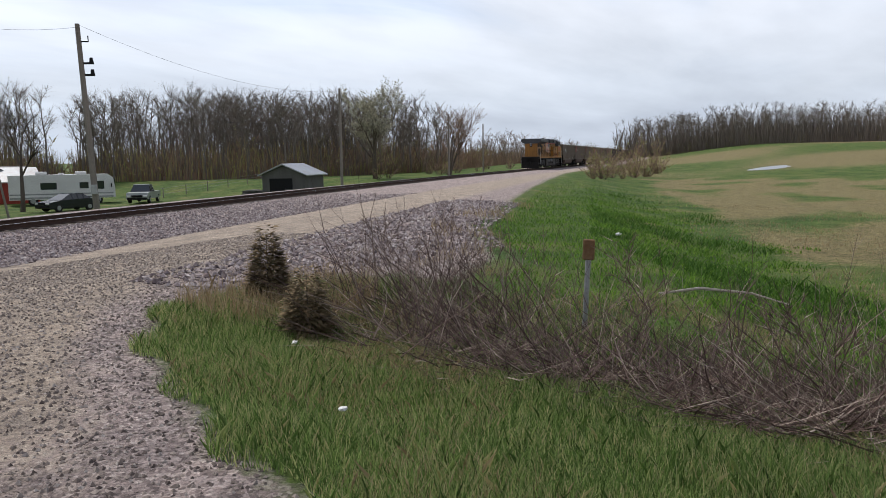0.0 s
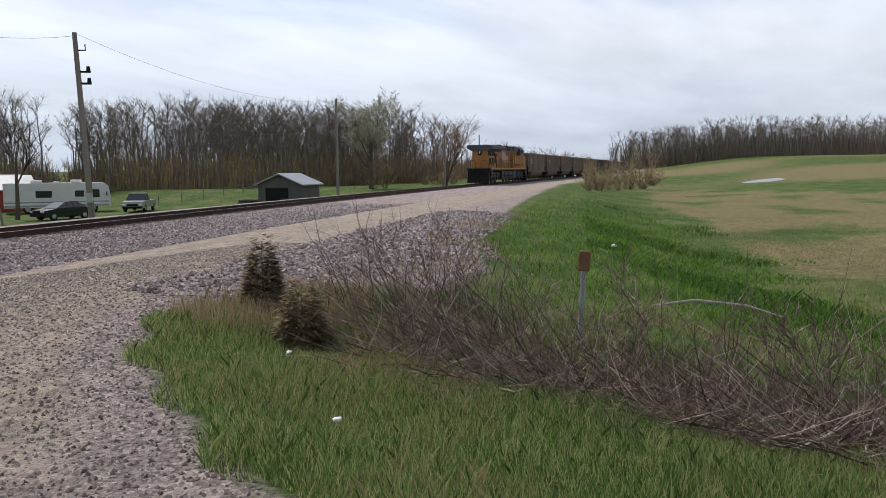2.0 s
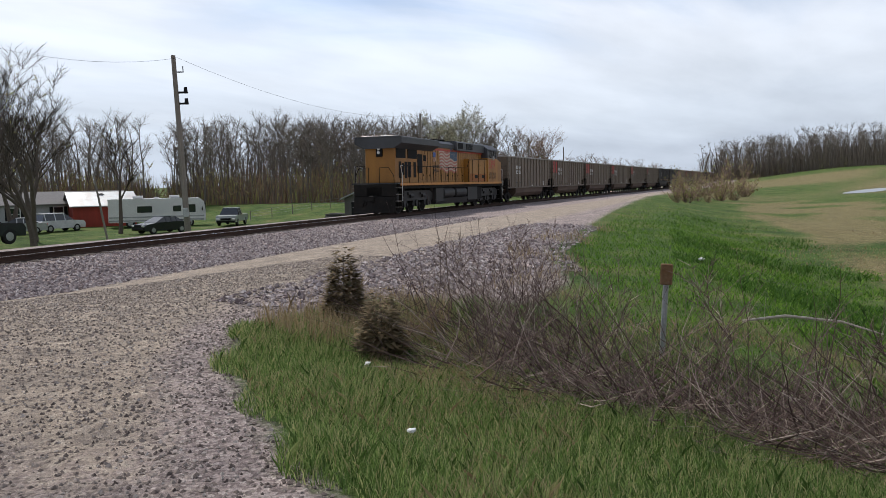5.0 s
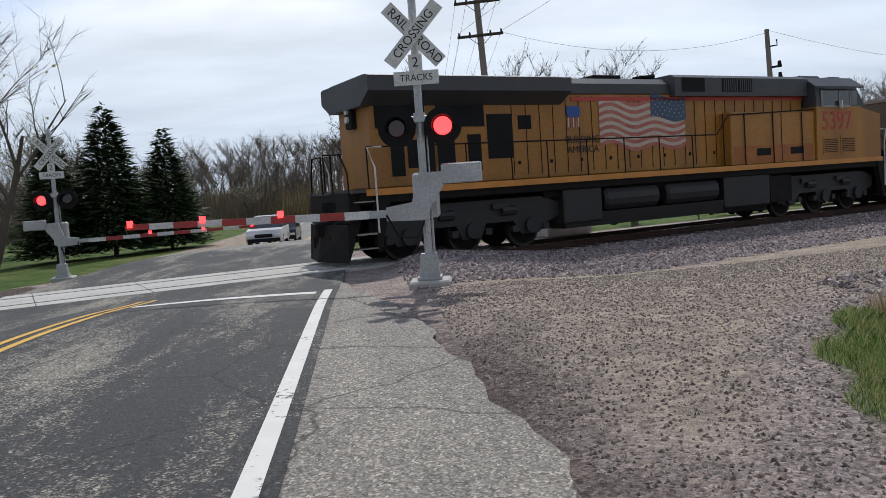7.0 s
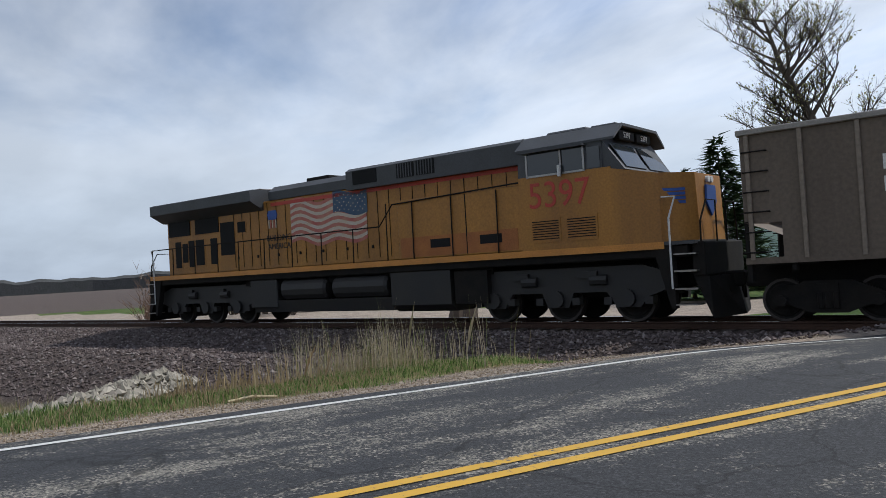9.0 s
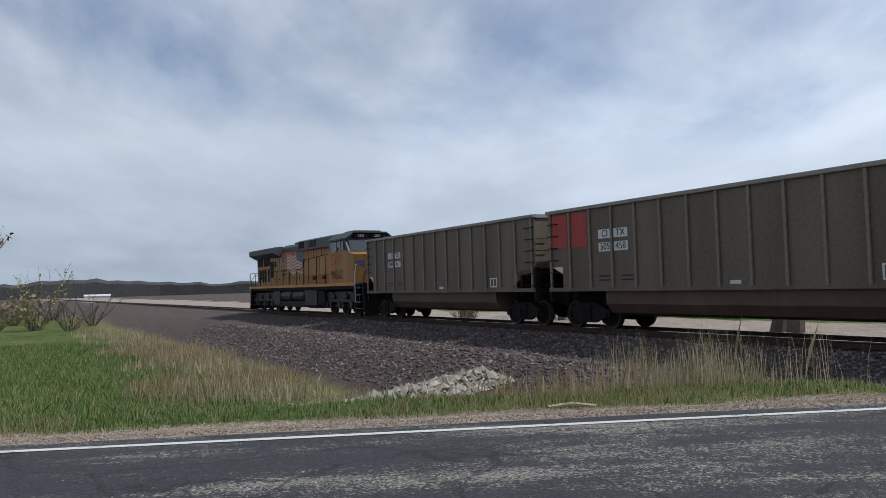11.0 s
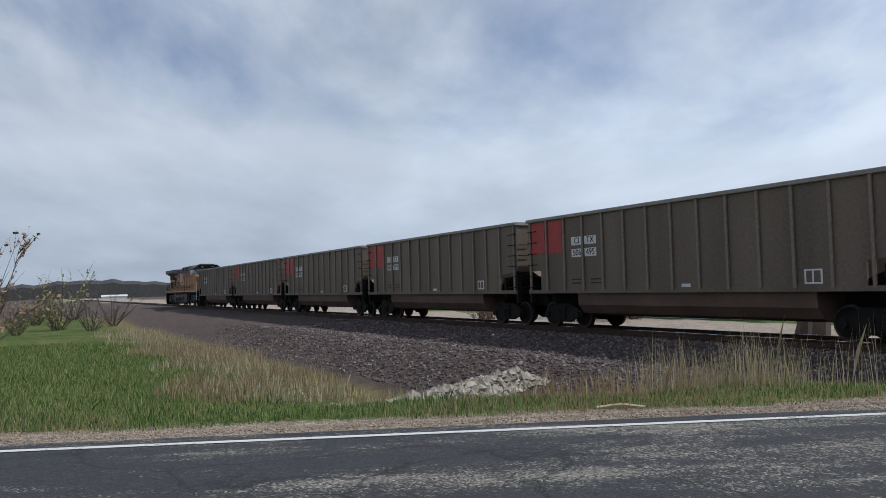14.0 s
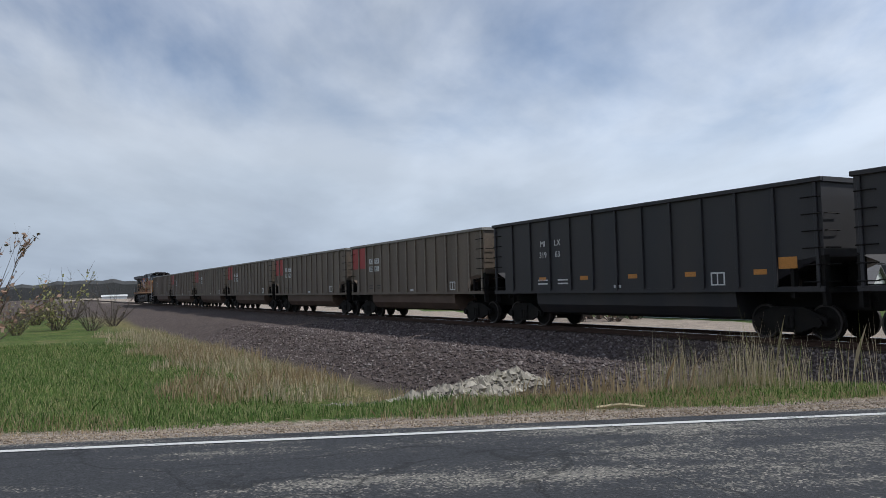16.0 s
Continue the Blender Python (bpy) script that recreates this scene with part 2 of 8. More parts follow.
WOODBARK = surface("grey_woodland_bark", (0.20, 0.175, 0.15), (0.11, 0.095, 0.08), 0.95, big=0.6, small=6, bump=0)
TWIG = varied("bare_twigs", [(0.12, 0.10, 0.082), (0.22, 0.185, 0.15), (0.16, 0.13, 0.108)], 0.9)
RUSTTWIG = varied("red_brown_twigs", [(0.20, 0.125, 0.09), (0.30, 0.195, 0.135), (0.20, 0.15, 0.115)], 0.9)
BUD = varied("spring_buds", [(0.24, 0.26, 0.09), (0.34, 0.33, 0.13), (0.28, 0.22, 0.12)], 0.8, 0.3)
PALEBUD = varied("pale_buds", [(0.42, 0.40, 0.28), (0.5, 0.47, 0.36), (0.33, 0.33, 0.2)], 0.8)
NEEDLE = varied("evergreen_needles", [(0.03, 0.055, 0.022), (0.055, 0.09, 0.034), (0.04, 0.07, 0.03)], 0.8)
CEDAR = varied("cedar_sprays", [(0.09, 0.075, 0.035), (0.17, 0.125, 0.065), (0.24, 0.165, 0.09), (0.07, 0.065, 0.03)], 0.85)
BLADE = varied("grass_blades", [(0.045, 0.085, 0.022), (0.12, 0.20, 0.05), (0.25, 0.34, 0.11), (0.48, 0.42, 0.23)], 0.6, 0.5)
DRYBLADE = varied("dry_grass", [(0.34, 0.26, 0.14), (0.45, 0.36, 0.22), (0.27, 0.19, 0.10), (0.38, 0.30, 0.2)], 0.85, 0.35)
PALEDRY = varied("pale_dry_grass", [(0.44, 0.37, 0.24), (0.58, 0.50, 0.35), (0.34, 0.27, 0.16), (0.2, 0.24, 0.08)], 0.85, 0.35)
BRUSH = varied("brush_twigs", [(0.055, 0.036, 0.032), (0.10, 0.066, 0.055), (0.16, 0.11, 0.09), (0.07, 0.045, 0.04), (0.24, 0.18, 0.15), (0.46, 0.39, 0.32)], 0.9)
DARKSTONE = varied("dark_ballast_stones", [(0.055, 0.043, 0.04), (0.115, 0.09, 0.082), (0.175, 0.14, 0.13), (0.07, 0.054, 0.049), (0.28, 0.24, 0.22)], 0.9)
GRAVEL = varied("brown_gravel", [(0.12, 0.095, 0.085), (0.22, 0.18, 0.155), (0.34, 0.29, 0.25), (0.085, 0.067, 0.06), (0.46, 0.41, 0.37)], 0.9)
TANSTONE = varied("tan_gravel", [(0.3, 0.23, 0.16), (0.22, 0.17, 0.12), (0.42, 0.35, 0.26), (0.16, 0.12, 0.09)], 0.9)
STONE = varied("ballast_stones", [(0.17, 0.14, 0.145), (0.29, 0.245, 0.24), (0.42, 0.37, 0.36), (0.10, 0.08, 0.085), (0.24, 0.185, 0.175), (0.58, 0.53, 0.51)], 0.9)
PALESTONE = varied("pale_riprap", [(0.32, 0.29, 0.23), (0.22, 0.2, 0.16), (0.42, 0.38, 0.31), (0.15, 0.13, 0.11)], 0.9)
WEED = varied("broad_weeds", [(0.05, 0.115, 0.018), (0.115, 0.23, 0.03), (0.22, 0.36, 0.055)], 0.7, 0.4)


def glass(name, tint=(0.02, 0.025, 0.03)):
    m, n, l, b = material(name, 0.06)
    b.inputs["Base Color"].default_value = (*tint, 1)
    b.inputs["Specular IOR Level"].default_value = 0.8
    return m


GLASS = glass("dark_glass")


def glow(name, colour, strength):
    m, n, l, b = material(name, 0.3)
    b.inputs["Base Color"].default_value = (*colour, 1)
    b.inputs["Emission Color"].default_value = (*colour, 1)
    b.inputs["Emission Strength"].default_value = strength
    return m


REDGLOW = glow("lit_red_lens", (1.0, 0.03, 0.03), 6.0)
REDLENS = glass("unlit_red_lens", (0.05, 0.006, 0.006))


def stripe_paint(name, colour, wear):
    """Road paint, chipped through by noise; the gaps show worn asphalt."""
    m, n, l, b = material(name, 0.7)
    co = n.new("ShaderNodeTexCoord").outputs["Object"]
    t1, t2 = noise_tex(n, l, 14, 6, co, 0.7), noise_tex(n, l, 1.1, 3, co)
    add = n.new("ShaderNodeMath"); add.operation = "MULTIPLY_ADD"
    add.inputs[1].default_value = 0.5
    l.new(t2.outputs["Fac"], add.inputs[0]); l.new(t1.outputs["Fac"], add.inputs[2])
    r = ramp_of(n, l, add.outputs[0], [(wear, (1, 1, 1)), (wear + 0.05, (0, 0, 0))])
    grime = noise_tex(n, l, 3.5, 5, co)
    c = mixed(n, l, grime.outputs["Fac"], colour, tuple(x * 0.75 for x in colour))
    l.new(mixed(n, l, r.outputs[0], (0.09, 0.088, 0.085), c), b.inputs["Base Color"])
    bumped(n, l, b, t1.outputs["Fac"], 0.2, 0.01)
    return m


LINEWHITE = stripe_paint("road_white", (0.66, 0.65, 0.61), 0.86)
LINEYELLOW = stripe_paint("road_yellow", (0.62, 0.36, 0.035), 0.88)
TEAL = stripe_paint("teal_marking", (0.10, 0.5, 0.42), 0.8)


def asphalt(name, base, worn, wearlevel, chips=0.0):
    m, n, l, b = material(name, 0.85)
    co = n.new("ShaderNodeTexCoord").outputs["Object"]
    grit = noise_tex(n, l, 70, 6, co, 0.9)
    mp = n.new("ShaderNodeMapping"); mp.inputs["Scale"].default_value = (1.6, 0.4, 1)
    l.new(co, mp.inputs[0])
    patch, mid = noise_tex(n, l, 0.55, 9, mp.outputs[0], 0.68), noise_tex(n, l, 11, 7, co, 0.78)
    chip = n.new("ShaderNodeTexVoronoi"); chip.inputs["Scale"].default_value = 62
    l.new(co, chip.inputs["Vector"])
    cell = n.new("ShaderNodeSeparateColor")
    l.new(chip.outputs["Color"], cell.inputs[0])
    add0 = n.new("ShaderNodeMath"); add0.operation = "MULTIPLY_ADD"; add0.inputs[1].default_value = 0.16; add0.inputs[2].default_value = -0.08
    l.new(cell.outputs["Red"], add0.inputs[0])
    add1 = n.new("ShaderNodeMath"); add1.operation = "ADD"
    l.new(patch.outputs["Fac"], add1.inputs[0]); l.new(add0.outputs[0], add1.inputs[1])
    add = n.new("ShaderNodeMath"); add.operation = "MULTIPLY_ADD"; add.inputs[1].default_value = 0.35
    l.new(mid.outputs["Fac"], add.inputs[0]); l.new(add1.outputs[0], add.inputs[2])
    r = ramp_of(n, l, add.outputs[0], [(wearlevel, (0, 0, 0)), (wearlevel + 0.055, (1, 1, 1))])
    c = mixed(n, l, r.outputs[0], base, worn)
    cr = ramp_of(n, l, cell.outputs["Green"], [(0.0, (0.38, 0.38, 0.38)), (0.5, (0.85, 0.85, 0.84)), (0.85, (1.35, 1.32, 1.28)), (1.0, (2.3, 2.2, 2.1))])
    mul = n.new("ShaderNodeMixRGB"); mul.blend_type = "MULTIPLY"; mul.inputs["Fac"].default_value = 0.85
    l.new(c, mul.inputs["Color1"]); l.new(cr.outputs[0], mul.inputs["Color2"])
    # cracks
    vor = n.new("ShaderNodeTexVoronoi"); vor.feature = "DISTANCE_TO_EDGE"; vor.inputs["Scale"].default_value = 0.5
    wob = noise_tex(n, l, 1.6, 4, co)
    wm = n.new("ShaderNodeMixRGB"); wm.blend_type = "ADD"; wm.inputs["Fac"].default_value = 0.5
    l.new(co, wm.inputs["Color1"]); l.new(wob.outputs["Color"], wm.inputs["Color2"])
    l.new(wm.outputs[0], vor.inputs["Vector"])
    crk = ramp_of(n, l, vor.outputs["Distance"], [(0.004, (0.35, 0.35, 0.35)), (0.010, (1, 1, 1))])
    mul2 = n.new("ShaderNodeMixRGB"); mul2.blend_type = "MULTIPLY"; mul2.inputs["Fac"].default_value = 1
    l.new(mul.outputs[0], mul2.inputs["Color1"]); l.new(crk.outputs[0], mul2.inputs["Color2"])
    # the fine net of hair cracks
    net = n.new("ShaderNodeTexVoronoi"); net.feature = "DISTANCE_TO_EDGE"; net.inputs["Scale"].default_value = 7.5
    l.new(wm.outputs[0], net.inputs["Vector"])
    hair = ramp_of(n, l, net.outputs["Distance"], [(0.02, (0.3, 0.3, 0.3)), (0.07, (1, 1, 1))])
    some = ramp_of(n, l, mid.outputs["Fac"], [(0.48, (0, 0, 0)), (0.6, (chips, chips, chips))])
    mul3 = n.new("ShaderNodeMixRGB"); mul3.blend_type = "MULTIPLY"
    l.new(some.outputs[0], mul3.inputs["Fac"])
    l.new(mul2.outputs[0], mul3.inputs["Color1"]); l.new(hair.outputs[0], mul3.inputs["Color2"])
    l.new(mul3.outputs[0], b.inputs["Base Color"])
    bumped(n, l, b, grit.outputs["Fac"], 0.5, 0.01)
    return m


ASPHALT = asphalt("old_asphalt", (0.026, 0.027, 0.03), (0.21, 0.195, 0.165), 0.715, 0.45)
SHOULDER = asphalt("chip_seal", (0.19, 0.175, 0.155), (0.26, 0.24, 0.21), 0.68, 1.0)
FARROAD = asphalt("far_asphalt", (0.15, 0.148, 0.145), (0.24, 0.23, 0.21), 0.7)


# ---- mesh tools ----
class Build:
    """Collects vertices and faces of one mesh."""

    def __init__(self):
        self.v, self.f, self.m = [], [], []

    def add(self, verts, faces, mat=0):
        k = len(self.v)
        self.v += [tuple(p) for p in verts]
        self.f += [tuple(i + k for i in f) for f in faces]
        self.m += [mat] * len(faces)
        return self

    def box(self, x0, x1, y0, y1, z0, z1, mat=0, bevel=0.0):
        if bevel <= 0:
            v = [(x, y, z) for z in (z0, z1) for y in (y0, y1) for x in (x0, x1)]
            return self.add(v, [(0, 2, 3, 1), (4, 5, 7, 6), (0, 1, 5, 4), (2, 6, 7, 3), (0, 4, 6, 2), (1, 3, 7, 5)], mat)
        b = min(bevel, (x1 - x0) / 3, (y1 - y0) / 3, (z1 - z0) / 3)
        bm = bmesh.new()
        bmesh.ops.create_cube(bm, size=1.0)
        for q in bm.verts:
            q.co = Vector(((x0 + x1) / 2 + q.co.x * (x1 - x0), (y0 + y1) / 2 + q.co.y * (y1 - y0), (z0 + z1) / 2 + q.co.z * (z1 - z0)))
        bmesh.ops.bevel(bm, geom=bm.edges[:], offset=b, segments=1, affect="EDGES")
        bm.verts.index_update()
        self.add([q.co[:] for q in bm.verts], [[q.index for q in f.verts] for f in bm.faces], mat)
        bm.free()
        return self

    def tube(self, points, radii, seg=6, mat=0, cap=True):
        pts = [Vector(p) for p in points]
        if isinstance(radii, (int, float)):
            radii = [radii] * len(pts)
        rings = []
        for k, p in enumerate(pts):
            d = (pts[min(k + 1, len(pts) - 1)] - pts[max(k - 1, 0)]).normalized()
            a = d.orthogonal().normalized() if abs(d.z) > 0.9 else d.cross(Vector((0, 0, 1))).normalized()
            b = d.cross(a)
            rings.append([p + (a * math.cos(2 * math.pi * i / seg) + b * math.sin(2 * math.pi * i / seg)) * radii[k] for i in range(seg)])
        v = [q for r in rings for q in r]
        f = [(k * seg + i, k * seg + (i + 1) % seg, (k + 1) * seg + (i + 1) % seg, (k + 1) * seg + i) for k in range(len(pts) - 1) for i in range(seg)]
        if cap:
            f += [tuple(range(seg - 1, -1, -1)), tuple((len(pts) - 1) * seg + i for i in range(seg))]
        return self.add(v, f, mat)

    def prism(self, outline, axis, a, b, mat=0):
        """An outline in the two other axes, drawn out from a to b along axis 0, 1 or 2."""
        n = len(outline)

        def at(p, c):
            q = list(p)
            q.insert(axis, c)
            return q
        v = [at(p, a) for p in outline] + [at(p, b) for p in outline]
        f = [tuple(range(n)), tuple(range(2 * n - 1, n - 1, -1))] + [(i, n + i, n + (i + 1) % n, (i + 1) % n) for i in range(n)]
        return self.add(v, f, mat)


def mesh_of(name, build, mats, smooth=False):
    me = bpy.data.meshes.new(name)
    me.from_pydata(build.v, [], build.f)
    for m in (mats if isinstance(mats, (list, tuple)) else [mats]):
        me.materials.append(m)
    if any(build.m):
        me.polygons.foreach_set("material_index", build.m)
    if smooth:
        me.polygons.foreach_set("use_smooth", [True] * len(me.polygons))
    bm = bmesh.new()
    bm.from_mesh(me)
    if len(bm.faces) < 60000:
        bmesh.ops.recalc_face_normals(bm, faces=bm.faces[:])
        bm.to_mesh(me)
    bm.free()
    me.update()
    return me


def part(name, build, mats, parent=None, label="", smooth=False, at=None):
    ob = new(name, mesh_of(name, build, mats, smooth))
    if at is not None:
        ob.matrix_basis = at
    if parent is not None:
        ob.parent = parent
    if label:
        ob["label"] = label
    return ob


def thing(name, label, category, m=None, group="", kind=""):
    ob = tagged(new(name), label, category, group, kind)
    ob.empty_display_size = 0.2
    if m is not None:
        ob.matrix_basis = m
    return ob


def lettering(name, text, size, mat, parent, m, thick=0.004, width=1.0):
    cu = bpy.data.curves.new(name, "FONT")
    cu.body, cu.size, cu.extrude = text, size, thick
    cu.align_x, cu.align_y = "CENTER", "CENTER"
    tmp = bpy.data.objects.new("tmp", cu)
    scene.collection.objects.link(tmp)
    me = bpy.data.meshes.new_from_object(tmp)
    bpy.data.objects.remove(tmp)
    me.materials.clear()
    me.materials.append(mat)
    me.transform(Matrix.Diagonal((width, 1, 1, 1)))
    ob = new(name, me)
    ob.matrix_basis = m
    ob.parent = parent
    return ob


def smooth_step(x, a, b):
    t = np.clip((x - a) / (b - a), 0, 1)
    return t * t * (3 - 2 * t)


# ---- the line of the railway ----
BEND0, BEND1, BENDR = 10.0, 90.0, 917.0


def bend(s):
    s = np.asarray(s, float)
    q = np.clip(s, BEND0, BEND1) - BEND0
    return -(q * q) / (2 * BENDR) - np.maximum(s - BEND1, 0) * (BEND1 - BEND0) / BENDR


def bend_turn(s):
    return -math.atan((min(max(s, BEND0), BEND1) - BEND0) / BENDR)


def track_point(s, d=0.0, z=0.0):
    a = TH + bend_turn(s)
    p = TRACK0 + U * s + N * float(bend(s))
    return Vector((p.x - math.sin(a) * d, p.y + math.cos(a) * d, z))


def track_pose(s, d=0.0, z=0.0):
    p = track_point(s, d, z)
    return pose(p.x, p.y, p.z, 0, 0, math.degrees(TH + bend_turn(s)))


def track_sd(x, y):
    s = (x - TRACK0.x) * U.x + (y - TRACK0.y) * U.y
    d = (x - TRACK0.x) * N.x + (y - TRACK0.y) * N.y
    return s, d - bend(s)


# ---- ground ----
VERGE = [(2.4, -60), (2.4, -4), (2.7, 2.6), (3.0, 3.6), (4.1, 6.1), (5.2, 7.4), (6.9, 7.3), (8.4, 5.9), (10.5, 6.6), (15, 10.2), (22, 13.6), (36, 20.5), (70, 36), (130, 60), (400, 165), (2000, 780)]


def verge_distance(x, y):
    best, sign = np.full(np.shape(x), 1e9), np.ones(np.shape(x))
    for (ax, ay), (bx, by) in zip(VERGE, VERGE[1:]):
        dx, dy = bx - ax, by - ay
        t = np.clip(((x - ax) * dx + (y - ay) * dy) / (dx * dx + dy * dy), 0, 1)
        ex, ey = x - ax - t * dx, y - ay - t * dy
        r = np.hypot(ex, ey)
        side = np.where(dx * ey - dy * ex < 0, 1.0, -1.0)
        near = r < best
        best, sign = np.where(near, r, best), np.where(near, side, sign)
    return best * sign


def road_base(x, y):
    s, d = track_sd(x, y)
    z = RAIL * smooth_step(d, -9, -2.2)
    z = z + (-1.3) * smooth_step(d, 7.5, 38) + 2.6 * smooth_step(d, 60, 420)
    return z


def road_height(x, y):
    x, y = np.asarray(x, float), np.asarray(y, float)
    s, d = track_sd(x, y)
    crown = 0.08 * (1 - np.clip(np.abs(x + 3.83) / 3.6, 0, 1.1) ** 2) * (1 - smooth_step(d, -6, -2.5) * (1 - smooth_step(d, 7, 12)))
    return road_base(x, y) + crown


RIPRAP = ((-12.3, -0.5, -0.60), (-15.9, 2.7, -0.43))


def riprap_distance(x, y):
    (ax, ay, az), (bx, by, bz) = RIPRAP
    t = np.clip(((x - ax) * (bx - ax) + (y - ay) * (by - ay)) / ((bx - ax) ** 2 + (by - ay) ** 2), 0, 1)
    return np.hypot(x - ax - t * (bx - ax), y - ay - t * (by - ay)), az + t * (bz - az)


def ground_height(x, y):
    x, y = np.asarray(x, float), np.asarray(y, float)
    s, d = track_sd(x, y)
    w = verge_distance(x, y)
    r = np.hypot(x, y)
    lump = 0.03 * np.sin(x * 0.71 + 1.3 + np.sin(y * 0.37)) * np.cos(y * 0.83 + np.sin(x * 0.29)) + 0.012 * np.sin(x * 2.3 + y * 1.7 + 2 * np.sin(x * 0.5))
    # beside the road, on the camera's side of the railway
    right = -0.02 - 0.42 * smooth_step(d, -13, -5) * smooth_step(x, 1, 6)
    right = right - 0.18 * smooth_step(w, -0.3, 1.5) - 0.62 * smooth_step(w, 1.5, 6.5) + lump * smooth_step(w, -1, 2)
    hill = 7.5 * smooth_step(r, 70, 360) * smooth_step(x - 1.9 * y, 10, 160) - 0.5 * smooth_step(r, 25, 70) * smooth_step(w, 4, 12)
    right = right + hill
    wl = -7.75 - x
    left = -0.05 - 0.16 * smooth_step(wl, 0.3, 1.6) - 0.55 * smooth_step(d, -8.5, -5.0) * smooth_step(wl, 0.2, 1.5) - 1.25 * smooth_step(wl, 2.4, 8.5) * smooth_step(-d, 6.2, 10.5) + lump * smooth_step(wl, 1, 3)
    near = np.where(x > -4, right, left)
    dip = -1.5 * smooth_step(d, 5, 13) * (1 - smooth_step(d, 62, 95)) * smooth_step(x, 8, 20) * (1 - smooth_step(s, 62, 85))
    far = dip - 0.75 - 0.75 * smooth_step(-x, 6, 45) - 0.2 * smooth_step(d, 12, 40) + lump + 0.6 * smooth_step(r, 90, 240)
    z = near * (1 - smooth_step(d, 2.5, 8)) + far * smooth_step(d, 2.5, 8)
    bed = np.where(d < 2, RAIL - 0.20 - np.maximum(-d - 2.3, 0) * np.where(x < -9, 0.15, 0.55), RAIL - 0.20 - np.maximum(d - 2.4, 0) * 0.5)
    z = np.maximum(z, np.maximum(bed, -6))
    q, top = riprap_distance(x, y)
    z = np.maximum(z, top - 0.5 * q)
    # the road lies on top
    under = road_base(x, y) - 0.06
    on = smooth_step(x, -8.6, -7.5) * (1 - smooth_step(x, 0.6, 2.0))
    return z * (1 - on) + under * on


def axis_steps(fine0, fine1, step, reach, grow=1.13):
    a = list(np.arange(fine0, fine1 + 1e-6, step))
    q, hi, lo = step, fine1, fine0
    up, down = [], []
    while hi < reach:
        q *= grow
        hi += q
        up.append(hi)
    q = step
    while lo > -reach:
        q *= grow
        lo -= q
        down.append(lo)
    return np.array(down[::-1] + a + up)


